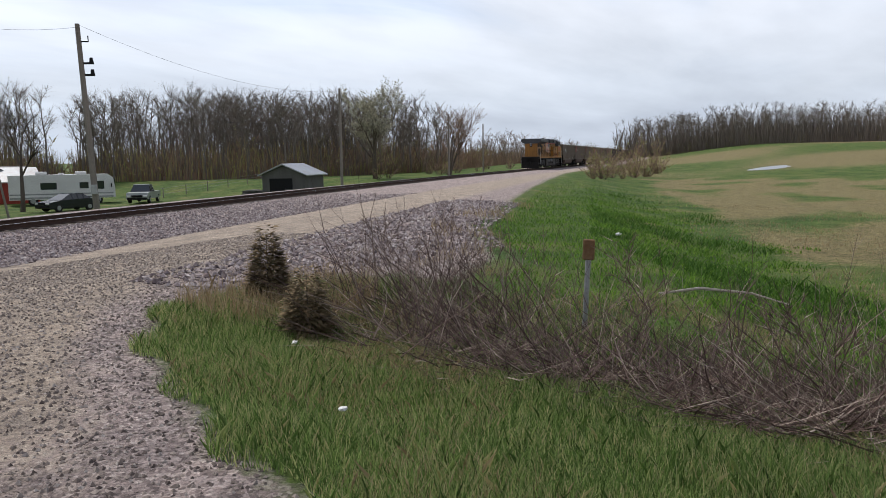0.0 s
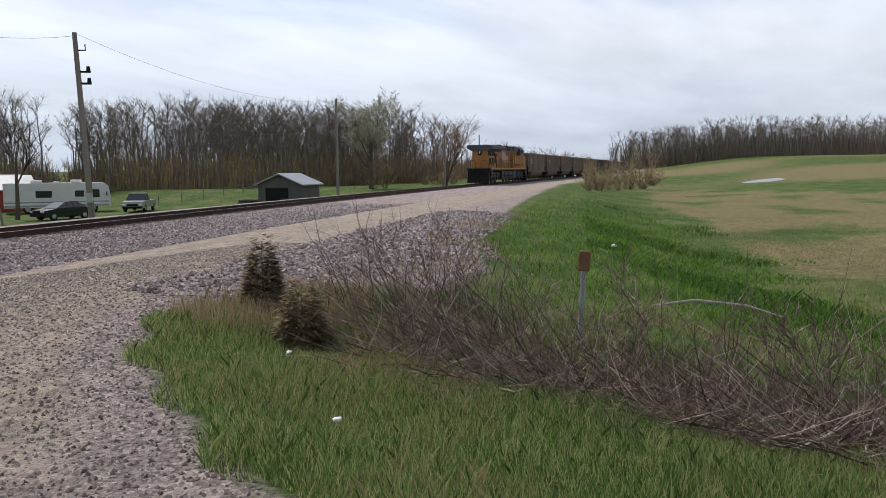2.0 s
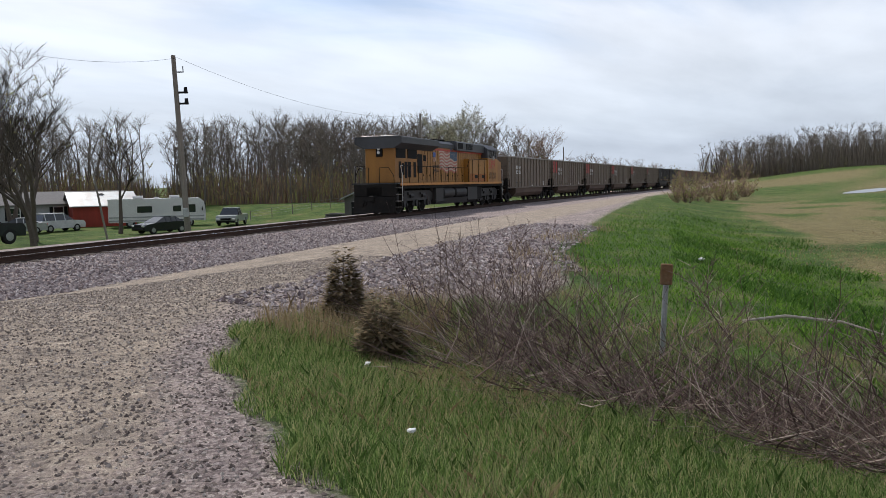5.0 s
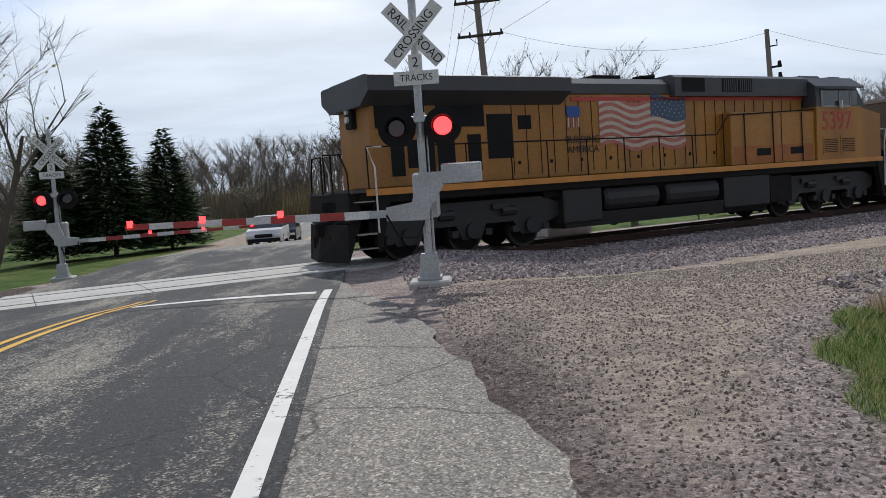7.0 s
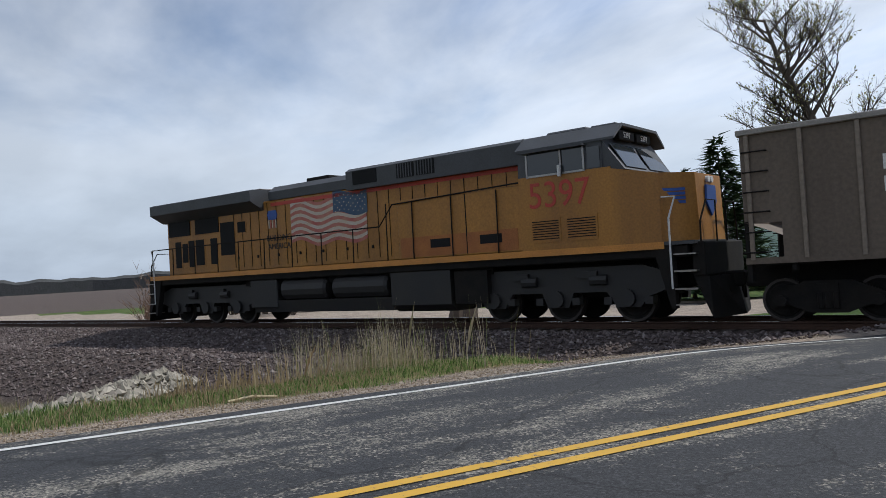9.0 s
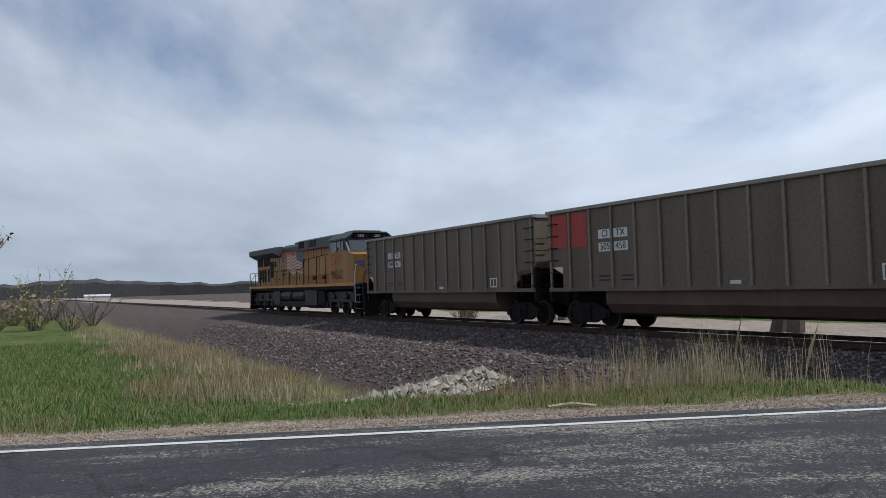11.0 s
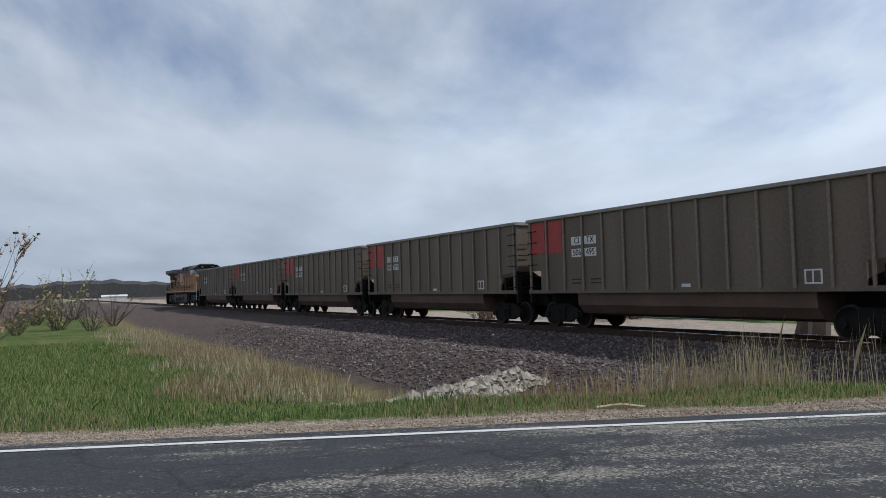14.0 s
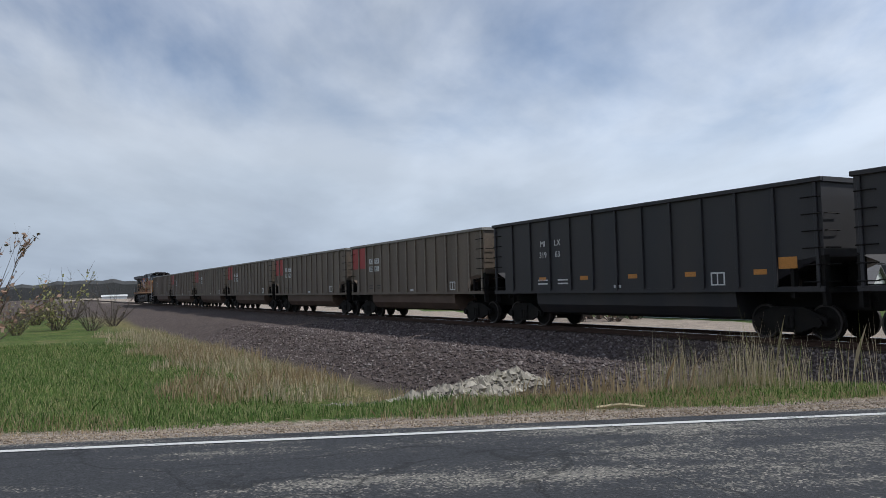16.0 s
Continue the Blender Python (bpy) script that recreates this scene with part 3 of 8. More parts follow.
def make_ground():
    xs, ys = axis_steps(-26, 30, 0.34, 2600), axis_steps(-8, 32, 0.34, 2600)
    X, Y = np.meshgrid(xs, ys)
    Z = ground_height(X, Y)
    s, d = track_sd(X, Y)
    w = verge_distance(X, Y)
    nx, ny = len(xs), len(ys)
    verts = np.stack([X.ravel(), Y.ravel(), Z.ravel()], 1)
    i = np.arange(nx * ny).reshape(ny, nx)
    faces = np.stack([i[:-1, :-1].ravel(), i[:-1, 1:].ravel(), i[1:, 1:].ravel(), i[1:, :-1].ravel()], 1)
    me = bpy.data.meshes.new("ground")
    me.from_pydata(verts.tolist(), [], faces.tolist())
    me.polygons.foreach_set("use_smooth", [True] * len(me.polygons))
    # what covers the ground: stone, tan dirt, dry grass
    stone = smooth_step(d, -9.2, -7.2) * (1 - smooth_step(d, 3.6, 5.2))
    rgt = (X > -1) & (d < 3)
    stone = np.where(rgt, np.maximum(stone, 0.75 * (1 - smooth_step(w, -0.4, 0.5))), stone)
    stone = np.where((X < -7) & (d < 3), np.where(X < -11.5, smooth_step(d, -11.5, -8.5), smooth_step(d, -8.6, -6.4)), stone)
    lane = np.exp(-((d + 10.0) / 2.5) ** 4) * (X > 3) + np.exp(-(((X - 3.2) / 2.0) ** 2 + ((Y - 7.5) / 4.5) ** 2)) * 1.0
    lane = lane + np.exp(-(((X - 2.6) / 1.6) ** 2 + ((Y - 14.0) / 1.2) ** 2))
    dirt = np.where(rgt, np.clip(lane, 0, 1) * (1 - smooth_step(w, -1.2, -0.2)), 0)
    edge = np.exp(-((X + 8.55) / 0.95) ** 4) * (d < -3) + np.where(d > 9, np.exp(-((X + 8.5) / 0.8) ** 2) + np.exp(-((X - 1.2) / 1.2) ** 2), 0)
    dirt = np.clip(dirt + edge, 0, 1)
    dirt = np.where((X < -18) & (d > 3.4) & (d < 24), 0.95, dirt)
    wander = 0.3 * np.sin(Y * 0.9) + 0.16 * np.sin(Y * 2.3 + 1)
    damp = smooth_step(X, 0.5, 0.8) * (1 - smooth_step(X - 0.06 * Y - wander, 1.0, 2.3)) * smooth_step(Y, -8, -5) * (1 - smooth_step(Y, 6, 10.5)) * 0.9
    dirt = dirt * (1 - damp)
    dry = smooth_step(w, 5.5, 9) * 0.85 * (1 - smooth_step(np.hypot(X, Y), 80, 130)) * smooth_step(np.hypot(X, Y), 13, 20)
    dry = dry * np.clip(0.72 + 0.22 * np.sin(X * 0.31 + 1.5 * np.sin(Y * 0.23)) + 0.24 * np.sin(Y * 0.9 - X * 0.21 + np.sin(X * 0.4)), 0, 1)
    dry = np.where((X < -9) & (d < -4), 0.35 + 0.4 * np.exp(-((d + 9.0) / 2.2) ** 2), dry)
    dry = dry + np.exp(-((w - 0.8) / 0.8) ** 2) * 0.3 * (Y > 4) * (X > 4) * (X < 60)
    hill = smooth_step(np.hypot(X, Y), 60, 110) * (X > 20) * (d < 0)
    dry = np.maximum(dry, hill * np.clip(0.42 + 0.18 * np.sin(Y * 0.11 + X * 0.03) + 0.2 * np.sin(X * 0.05 - Y * 0.04), 0, 0.8))
    stone = np.where((np.hypot(X, Y) > 110) & (X < -45), 0.9, stone)
    att = me.color_attributes.new("cover", "FLOAT_COLOR", "POINT")
    att.data.foreach_set("color", np.stack([stone, dirt, np.clip(dry, 0, 1), np.maximum(((X < -6) & ((d < 3) | (X < -45))).astype(float), damp)], -1).ravel().astype(np.float32))
    m, n, l, b = material("ground_cover", 0.95)
    b.inputs["Specular IOR Level"].default_value = 0.15
    a = n.new("ShaderNodeVertexColor"); a.layer_name = "cover"
    sp = n.new("ShaderNodeSeparateColor")
    l.new(a.outputs["Color"], sp.inputs[0])
    co = n.new("ShaderNodeTexCoord").outputs["Object"]
    n1, n2, n3 = noise_tex(n, l, 0.35, 7, co, 0.65), noise_tex(n, l, 9, 6, co, 0.7), noise_tex(n, l, 45, 4, co, 0.8)

    def mask(channel, spread, soft=0.14):
        q = n.new("ShaderNodeMath"); q.operation = "MULTIPLY_ADD"; q.inputs[1].default_value = spread
        l.new(n2.outputs["Fac"], q.inputs[0]); l.new(sp.outputs[channel], q.inputs[2])
        return ramp_of(n, l, q.outputs[0], [(0.5 + spread * 0.5 - soft, (0, 0, 0)), (0.5 + spread * 0.5 + soft, (1, 1, 1))]).outputs[0]
    green = ramp_of(n, l, n1.outputs["Fac"], [(0.3, (0.032, 0.062, 0.013)), (0.46, (0.06, 0.105, 0.022)), (0.58, (0.095, 0.125, 0.033)), (0.74, (0.17, 0.15, 0.07))]).outputs[0]
    dryc = ramp_of(n, l, n2.outputs["Fac"], [(0.3, (0.08, 0.085, 0.035)), (0.5, (0.175, 0.15, 0.072)), (0.7, (0.27, 0.23, 0.125))]).outputs[0]
    vor = n.new("ShaderNodeTexVoronoi"); vor.inputs["Scale"].default_value = 34
    l.new(co, vor.inputs["Vector"])
    st = ramp_of(n, l, vor.outputs["Color"], [(0.1, (0.14, 0.115, 0.115)), (0.45, (0.29, 0.24, 0.235)), (0.8, (0.41, 0.355, 0.345)), (1, (0.54, 0.49, 0.47))]).outputs[0]
    st = mixed(n, l, a.outputs["Alpha"], st, ramp_of(n, l, vor.outputs["Color"], [(0.1, (0.045, 0.036, 0.034)), (0.5, (0.095, 0.075, 0.068)), (0.9, (0.16, 0.13, 0.12)), (1, (0.22, 0.19, 0.17))]).outputs[0])
    dc = ramp_of(n, l, n2.outputs["Fac"], [(0.25, (0.21, 0.172, 0.145)), (0.5, (0.33, 0.28, 0.235)), (0.75, (0.48, 0.425, 0.37))]).outputs[0]
    c = mixed(n, l, mask("Blue", 0.9), green, dryc)
    c = mixed(n, l, mask("Red", 0.6), c, st)
    c = mixed(n, l, mask("Green", 0.9, 0.34), c, dc)
    gr = ramp_of(n, l, n3.outputs["Fac"], [(0.32, (0.4, 0.4, 0.4)), (0.68, (1.55, 1.5, 1.45))])
    mul = n.new("ShaderNodeMixRGB"); mul.blend_type = "MULTIPLY"; mul.inputs["Fac"].default_value = 0.8
    l.new(c, mul.inputs["Color1"]); l.new(gr.outputs[0], mul.inputs["Color2"])
    n4 = noise_tex(n, l, 1.7, 8, co, 0.75)
    tuft = ramp_of(n, l, n4.outputs["Fac"], [(0.38, (0.62, 0.62, 0.62)), (0.62, (1.3, 1.28, 1.2))])
    mul4 = n.new("ShaderNodeMixRGB"); mul4.blend_type = "MULTIPLY"; mul4.inputs["Fac"].default_value = 0.7
    l.new(mul.outputs[0], mul4.inputs["Color1"]); l.new(tuft.outputs[0], mul4.inputs["Color2"])
    l.new(mul4.outputs[0], b.inputs["Base Color"])
    bumped(n, l, b, n3.outputs["Fac"], 0.8, 0.04)
    me.materials.append(m)
    return tagged(new("ground", me), "grass, gravel and bare dirt beside the railway", "ground", kind="structure")


make_ground()


def draped(name, x_lines, ys, lift, mat, label, category, height=road_height):
    """A strip of road surface: x_lines(y) gives the x positions across it."""
    b = Build()
    rows = [(y, x_lines(y)) for y in ys]
    n = len(rows[0][1])
    v = [(x, y, float(height(x, y)) + lift) for y, xs in rows for x in xs]
    f = [(k * n + i, k * n + i + 1, (k + 1) * n + i + 1, (k + 1) * n + i) for k in range(len(rows) - 1) for i in range(n - 1)]
    b.add(v, f)
    ob = part(name, b, mat, smooth=True)
    return tagged(ob, label, category, kind="structure")


ROADY = list(np.arange(-70, 60, 0.8)) + list(np.arange(60, 160, 5)) + list(np.arange(160, 900, 25))


def road_cols(y):
    return [-7.75 + k * (7.55 / 12) for k in range(13)]


draped("road", road_cols, [y for y in ROADY if y < 30], 0.0, ASPHALT, "old two-lane asphalt road with worn grey patches", "road")
draped("road_far", road_cols, [29.6] + [y for y in ROADY if y >= 30], 0.0, FARROAD, "pale asphalt road running away beyond the crossing", "road")


def verge_x(y):
    return np.interp(y, [-70, -5, 4, 9, 14.6, 16], [1.5, 1.45, 1.32, 0.9, -0.1, -0.15])


draped("pavement", lambda y: list(np.linspace(-0.21, verge_x(y) + 0.05 * math.sin(y * 3.1) + 0.03 * math.sin(y * 7.7), 5)), list(np.arange(-40, 15.6, 0.25)), -0.008, SHOULDER,
       "grey chip-seal shoulder beside the road", "road shoulder", height=lambda x, y: road_base(x, y))


def line(name, x0, x1, y0, y1, mat, label, step=0.5, lean=0.0):
    ys = list(np.arange(y0, y1, step)) + [y1]
    draped(name, lambda y: [x0 + lean * (y - y0), (x0 + x1) / 2 + lean * (y - y0), x1 + lean * (y - y0)], ys, 0.006, mat, label, "road marking")


line("edge_line", -0.44, -0.30, -60, 13.6, LINEWHITE, "chipped white edge line on the asphalt")
line("edge_line", -7.37, -7.24, -60, 14.2, LINEWHITE, "chipped white edge line on the asphalt")
line("centre_line", -3.98, -3.87, -60, 15.1, LINEYELLOW, "worn double yellow centre line")
line("centre_line", -3.74, -3.63, -60, 15.1, LINEYELLOW, "worn double yellow centre line")
line("edge_line", -0.44, -0.30, 34, 500, LINEWHITE, "white edge line beyond the crossing", 4)
line("edge_line", -7.37, -7.24, 32, 500, LINEWHITE, "white edge line beyond the crossing", 4)
line("centre_line", -3.86, -3.66, 33, 500, LINEYELLOW, "yellow centre line beyond the crossing", 4)
stop = Build()
sv = []
for k in range(9):
    x = -3.55 + k * (3.0 / 8)
    y = 13.0 - 0.16 * k / 8
    for dy in (0, 0.42):
        sv.append((x, y + dy, float(road_height(x, y + dy)) + 0.006))
stop.add(sv, [(2 * k, 2 * k + 2, 2 * k + 3, 2 * k + 1) for k in range(8)])
tagged(part("stop_line", stop, LINEWHITE), "broad white stop line before the crossing", "road marking", kind="structure")
mark = Build()
mv = [(-2.4 + 0.11 * math.cos(a) * (1 + 0.25 * math.sin(3 * a)), 4.95 + 0.09 * math.sin(a)) for a in np.linspace(0, 2 * math.pi, 14)[:-1]]
mark.add([(x, y, float(road_height(x, y)) + 0.006) for x, y in mv], [tuple(range(13))])
tagged(part("paint_mark", mark, TEAL), "small teal survey mark sprayed on the asphalt", "road marking", kind="structure")


# ---- railway ----
def rail_profile(d):
    t = RAIL
    return [(d - 0.037, t), (d + 0.037, t), (d + 0.037, t - 0.035), (d + 0.01, t - 0.05), (d + 0.01, t - 0.13), (d + 0.07, t - 0.155), (d + 0.07, t - 0.17), (d - 0.07, t - 0.17), (d - 0.07, t - 0.155), (d - 0.01, t - 0.13), (d - 0.01, t - 0.05), (d - 0.037, t - 0.035)]


def make_rail(d):
    ss = list(np.arange(-400, -60, 20)) + list(np.arange(-60, 140, 2.5)) + list(np.arange(140, 700, 20))
    prof = rail_profile(d)
    n = len(prof)
    b = Build()
    v = []
    for s in ss:
        for dd, z in prof:
            v.append(tuple(track_point(s, dd, z)))
    f, mi = [], []
    for k in range(len(ss) - 1):
        for i in range(n):
            f.append((k * n + i, k * n + (i + 1) % n, (k + 1) * n + (i + 1) % n, (k + 1) * n + i))
            mi.append(0 if i == 0 else 1)
    b.add(v, f)
    b.m = mi
    return tagged(part("rail", b, [RAILTOP, RUST]), "steel rail with a polished top and rusty web", "rail", "rails of the track", "structure")


for dd in (-0.755, 0.755):
    make_rail(dd)

tie = Build().box(-0.115, 0.115, -1.3, 1.3, -0.17, 0, bevel=0.015)
tie_mesh = mesh_of("tie", tie, TIEWOOD)
ties = thing("railway_ties", "dark creosoted wooden ties bedded in ballast", "railway ties", kind="structure")
near_ties = 0
far_tie = Build()
for k in range(-130, 330):
    s = k * 0.54 + random.uniform(-0.03, 0.03)
    if -9.0 < s < 1.6:
        continue
    m = track_pose(s, random.uniform(-0.04, 0.04), RAIL - 0.165 + random.uniform(-0.012, 0.008)) @ pose(0, 0, 0, 0, 0, random.uniform(-1.2, 1.2))
    if -55 < s < 90 and near_ties < 290:
        ob = new("tie", tie_mesh)
        ob.matrix_basis, ob.parent = m, ties
        near_ties += 1
    elif s > -60:
        far_tie.add([m @ Vector(p) for p in tie.v], tie.f)
tagged(part("far_ties", far_tie, TIEWOOD, ties), kind="stuff")


def crossing_panels():
    top = RAIL + 0.004
    th = thing("crossing_surface", "worn concrete panels between the rails at the road crossing", "level crossing", kind="structure")
    for d0, d1 in ((-1.45, -0.82), (-0.69, 0.0), (0.006, 0.69), (0.82, 1.45)):
            for k in range(5):
                s0 = -9.2 + k * 2.2
                b = Build()
                p = [track_point(s0 + a, c, 0) for a in (0.01, 2.19) for c in (d0, d1)]
                v = [(q.x, q.y, top - 0.12) for q in p] + [(q.x, q.y, top) for q in p]
                b.add(v, [(0, 2, 3, 1), (4, 5, 7, 6), (0, 1, 5, 4), (2, 6, 7, 3), (0, 4, 6, 2), (1, 3, 7, 5)])
                part("panel", b, CONCRETE, th)


crossing_panels()


# ---- the locomotive ----
def wheel_mesh(r=0.5):
    b = Build()
    prof = [(-0.07, 0.1), (-0.07, r * 0.72), (-0.05, r * 0.78), (-0.07, r * 0.88), (-0.07, r), (0.05, r), (0.06, r + 0.03), (0.085, r + 0.03), (0.085, 0.1)]
    seg = 20
    v = [(rr * math.cos(2 * math.pi * i / seg), y, rr * math.sin(2 * math.pi * i / seg)) for y, rr in prof for i in range(seg)]
    f, mi = [], []
    for k in range(len(prof) - 1):
        for i in range(seg):
            f.append((k * seg + i, k * seg + (i + 1) % seg, (k + 1) * seg + (i + 1) % seg, (k + 1) * seg + i))
            mi.append(1 if k in (3, 4) else 0)
    f += [tuple(range(seg)), tuple(range((len(prof) - 1) * seg, len(prof) * seg))]
    b.add(v, f)
    b.m = mi + [0, 0]
    return mesh_of("wheel", b, [BLACK, WHEELSTEEL])


LOCO_WHEEL, CAR_WHEEL = wheel_mesh(0.53), wheel_mesh(0.46)


def put_wheels(parent, xs, mesh, r):
    for x in xs:
        for sgn in (-1, 1):
            ob = new("wheel", mesh)
            ob.parent = parent
            ob.matrix_basis = pose(x, sgn * 0.74, r, 0, 0, 0 if sgn < 0 else 180)


def loco_truck(parent, x0):
    tr = part("truck", Build().box(x0 - 2.6, x0 + 2.6, -0.6, 0.6, 0.6, 1.25), BLACK, parent)
    for sgn in (-1, 1):
        b = Build()
        out = [(x0 - 2.9, 0.75), (x0 - 2.9, 1.05), (x0 - 2.3, 1.2), (x0 + 2.3, 1.2), (x0 + 2.9, 1.05), (x0 + 2.9, 0.75), (x0 + 2.4, 0.62), (x0 + 2.2, 0.38), (x0 + 1.6, 0.38), (x0 + 1.35, 0.72), (x0 + 0.45, 0.72), (x0 + 0.3, 0.38), (x0 - 0.3, 0.38), (x0 - 0.45, 0.72), (x0 - 1.35, 0.72), (x0 - 1.6, 0.38), (x0 - 2.2, 0.38), (x0 - 2.4, 0.62)]
        b.prism(out, 1, sgn * 1.02, sgn * 1.16)
        for x in (x0 - 1.9, x0, x0 + 1.9):
            b.tube([(x, sgn * 1.1, 0.58), (x, sgn * 1.26, 0.58)], 0.19, 12)
            b.box(x - 0.62, x - 0.42, min(sgn * 1.0, sgn * 1.2), max(sgn * 1.0, sgn * 1.2), 0.45, 0.62)
            b.box(x + 0.42, x + 0.62, min(sgn * 1.0, sgn * 1.2), max(sgn * 1.0, sgn * 1.2), 0.45, 0.62)
        for x in (x0 - 1.0, x0 + 0.95):
            b.tube([(x, sgn * 1.2, 0.95), (x + 0.45, sgn * 1.2, 0.95)], 0.1, 8)
            b.box(x - 0.3, x + 0.2, min(sgn * 1.05, sgn * 1.25), max(sgn * 1.05, sgn * 1.25), 1.0, 1.12)
        part("side_frame", b, TANKGREY, tr)
    put_wheels(tr, (x0 - 1.9, x0, x0 + 1.9), LOCO_WHEEL, 0.53)


DECK_FROM, DECK_TO = (0.0, 0.6, 1.3, 1.66, 4.9), (0.0, 0.6, 1.5, 1.86, 4.96)


def make_loco():
    lo = thing("locomotive", "weathered yellow and grey diesel freight locomotive with a painted flag", "locomotive")
    # frame and walkway
    part("frame", Build().box(0.35, 21.9, -1.45, 1.45, 1.30, 1.58, bevel=0.03).box(0.1, 22.2, -0.5, 0.5, 0.8, 1.4), BLACK, lo)
    part("walkway", Build().box(0.15, 22.1, -1.52, 1.52, 1.58, 1.66), LGREY, lo)
    for sgn in (-1, 1):
        part("stripe", Build().box(0.5, 21.4, min(sgn * 1.522, sgn * 1.535), max(sgn * 1.522, sgn * 1.535), 1.50, 1.66), ORANGE, lo, "orange-yellow reflective sill stripe")
    # long hood: yellow below, grey above
    part("hood", Build().box(0.95, 17.6, -0.98, 0.98, 1.66, 4.12, bevel=0.04), YELLOW, lo, "yellow hood with many doors")
    part("hood_roof", Build().prism([(-1.0, 4.12), (1.0, 4.12), (1.0, 4.42), (0.72, 4.62), (-0.72, 4.62), (-1.0, 4.42)], 0, 7.2, 17.6), LGREY, lo)
    part("red_band", Build().box(7.3, 17.6, -1.004, 1.004, 3.90, 4.02), REDSTRIPE, lo)
    # radiator with its wide overhang
    rad = part("radiator", Build().prism([(-1.55, 4.12), (-1.0, 3.80), (1.0, 3.80), (1.55, 4.12), (1.55, 4.50), (1.42, 4.54), (-1.42, 4.54), (-1.55, 4.50)], 0, 0.72, 6.9), LGREY, lo, "dark grey overhanging radiator housing")
    for x0, x1 in ((0.9, 2.5), (2.65, 4.3)):
        part("grille", Build().box(x0 + 0.2, x1, -1.012, 1.012, 3.22, 3.80), DARK, rad)
    part("roof_hatch", Build().box(0.8, 3.4, -1.1, 1.1, 4.54, 4.59, bevel=0.02).box(3.6, 6.9, -1.1, 1.1, 4.54, 4.59, bevel=0.02), STEEL, rad)
    part("dynamic_brake", Build().prism([(-1.22, 4.02), (-1.22, 4.62), (-1.05, 4.72), (1.05, 4.72), (1.22, 4.62), (1.22, 4.02)], 0, 11.2, 17.6), LGREY, lo)
    for x0, x1 in ((11.5, 12.5), (13.3, 13.97), (14.06, 14.72)):
        part("intake", Build().box(x0, x1, -1.235, 1.235, 4.16, 4.60), DARK, lo)
        if x0 > 13:
            for k in range(6):
                part("slat", Build().box(x0 + 0.06 + k * 0.1, x0 + 0.1 + k * 0.1, -1.245, 1.245, 4.17, 4.59), LGREY, lo)
    # door panels, seams and windows of the radiator room
    for sgn in (-1, 1):
        seams = Build()
        for k in range(26):
            x = 5.2 + k * 0.47
            if 11.9 < x < 12.2:
                continue
            seams.box(x, x + 0.015, min(sgn * 0.975, sgn * 0.996), max(sgn * 0.975, sgn * 0.996), 1.8, 4.05)
        part("door_seams", seams, DARK, lo)
        for k in range(11):
            x = 5.35 + k * 1.1
            part("door_latch", Build().box(x, x + 0.07, min(sgn * 0.98, sgn * 1.01), max(sgn * 0.98, sgn * 1.01), 2.1, 2.2), DARK, lo)
        for x0, x1, z0, z1 in ((1.48, 1.86, 1.95, 3.0), (1.95, 2.3, 2.15, 2.9), (2.36, 2.74, 1.95, 3.0), (2.82, 3.35, 2.0, 3.0), (3.75, 4.17, 2.0, 3.0), (4.38, 5.2, 2.3, 3.55), (5.4, 5.85, 3.1, 3.5)):
            part("vent", Build().box(x0, x1, min(sgn * 0.97, sgn * 0.995), max(sgn * 0.97, sgn * 0.995), z0, z1), DARK, lo)
            part("vent_frame", Build().box(x0 - 0.06, x1 + 0.06, min(sgn * 0.97, sgn * 0.988), max(sgn * 0.97, sgn * 0.988), z0 - 0.06, z1 + 0.06), YELLOW, lo)
    # battery boxes below the cab side
    for sgn in (-1, 1):
        part("equipment_box", Build().box(13.4, 17.65, min(sgn * 0.9, sgn * 1.42), max(sgn * 0.9, sgn * 1.42), 1.66, 3.45, bevel=0.03), YELLOW, lo)
        part("rusty_panel", Build().box(13.5, 17.5, min(sgn * 1.40, sgn * 1.428), max(sgn * 1.40, sgn * 1.428), 1.72, 2.3), surface("rust_stained_yellow", (0.40, 0.16, 0.05), (0.22, 0.08, 0.04), 0.7, big=1.5), lo) if sgn < 0 else None
        for x in (14.6, 16.3):
            part("louvre", Build().box(x, x + 0.7, min(sgn * 1.40, sgn * 1.434), max(sgn * 1.40, sgn * 1.434), 1.95, 2.2), DARK, lo)
        part("panel_gap", Build().box(15.85, 15.88, min(sgn * 1.4, sgn * 1.43), max(sgn * 1.4, sgn * 1.43), 1.7, 3.4), DARK, lo)
    # cab
    cab = part("cab", Build().prism([(-1.5, 1.66), (1.5, 1.66), (1.5, 3.6), (-1.5, 3.6)], 0, 17.65, 20.2), YELLOW, lo, "yellow crew cab")
    part("cab_top", Build().prism([(-1.5, 3.6), (1.5, 3.6), (1.47, 4.3), (1.0, 4.66), (-1.0, 4.66), (-1.47, 4.3)], 0, 17.65, 20.0), LGREY, cab)
    part("cab_roof", Build().prism([(-1.52, 4.27), (-1.02, 4.64), (1.02, 4.64), (1.52, 4.27), (1.52, 4.33), (1.04, 4.71), (-1.04, 4.71), (-1.52, 4.33)], 0, 17.6, 20.35), LGREY, cab)
    part("air_conditioner", Build().box(18.0, 19.2, -0.6, 0.6, 4.70, 4.86, bevel=0.05).box(19.4, 20.1, -0.8, 0.8, 4.70, 4.80, bevel=0.03), LGREY, cab)
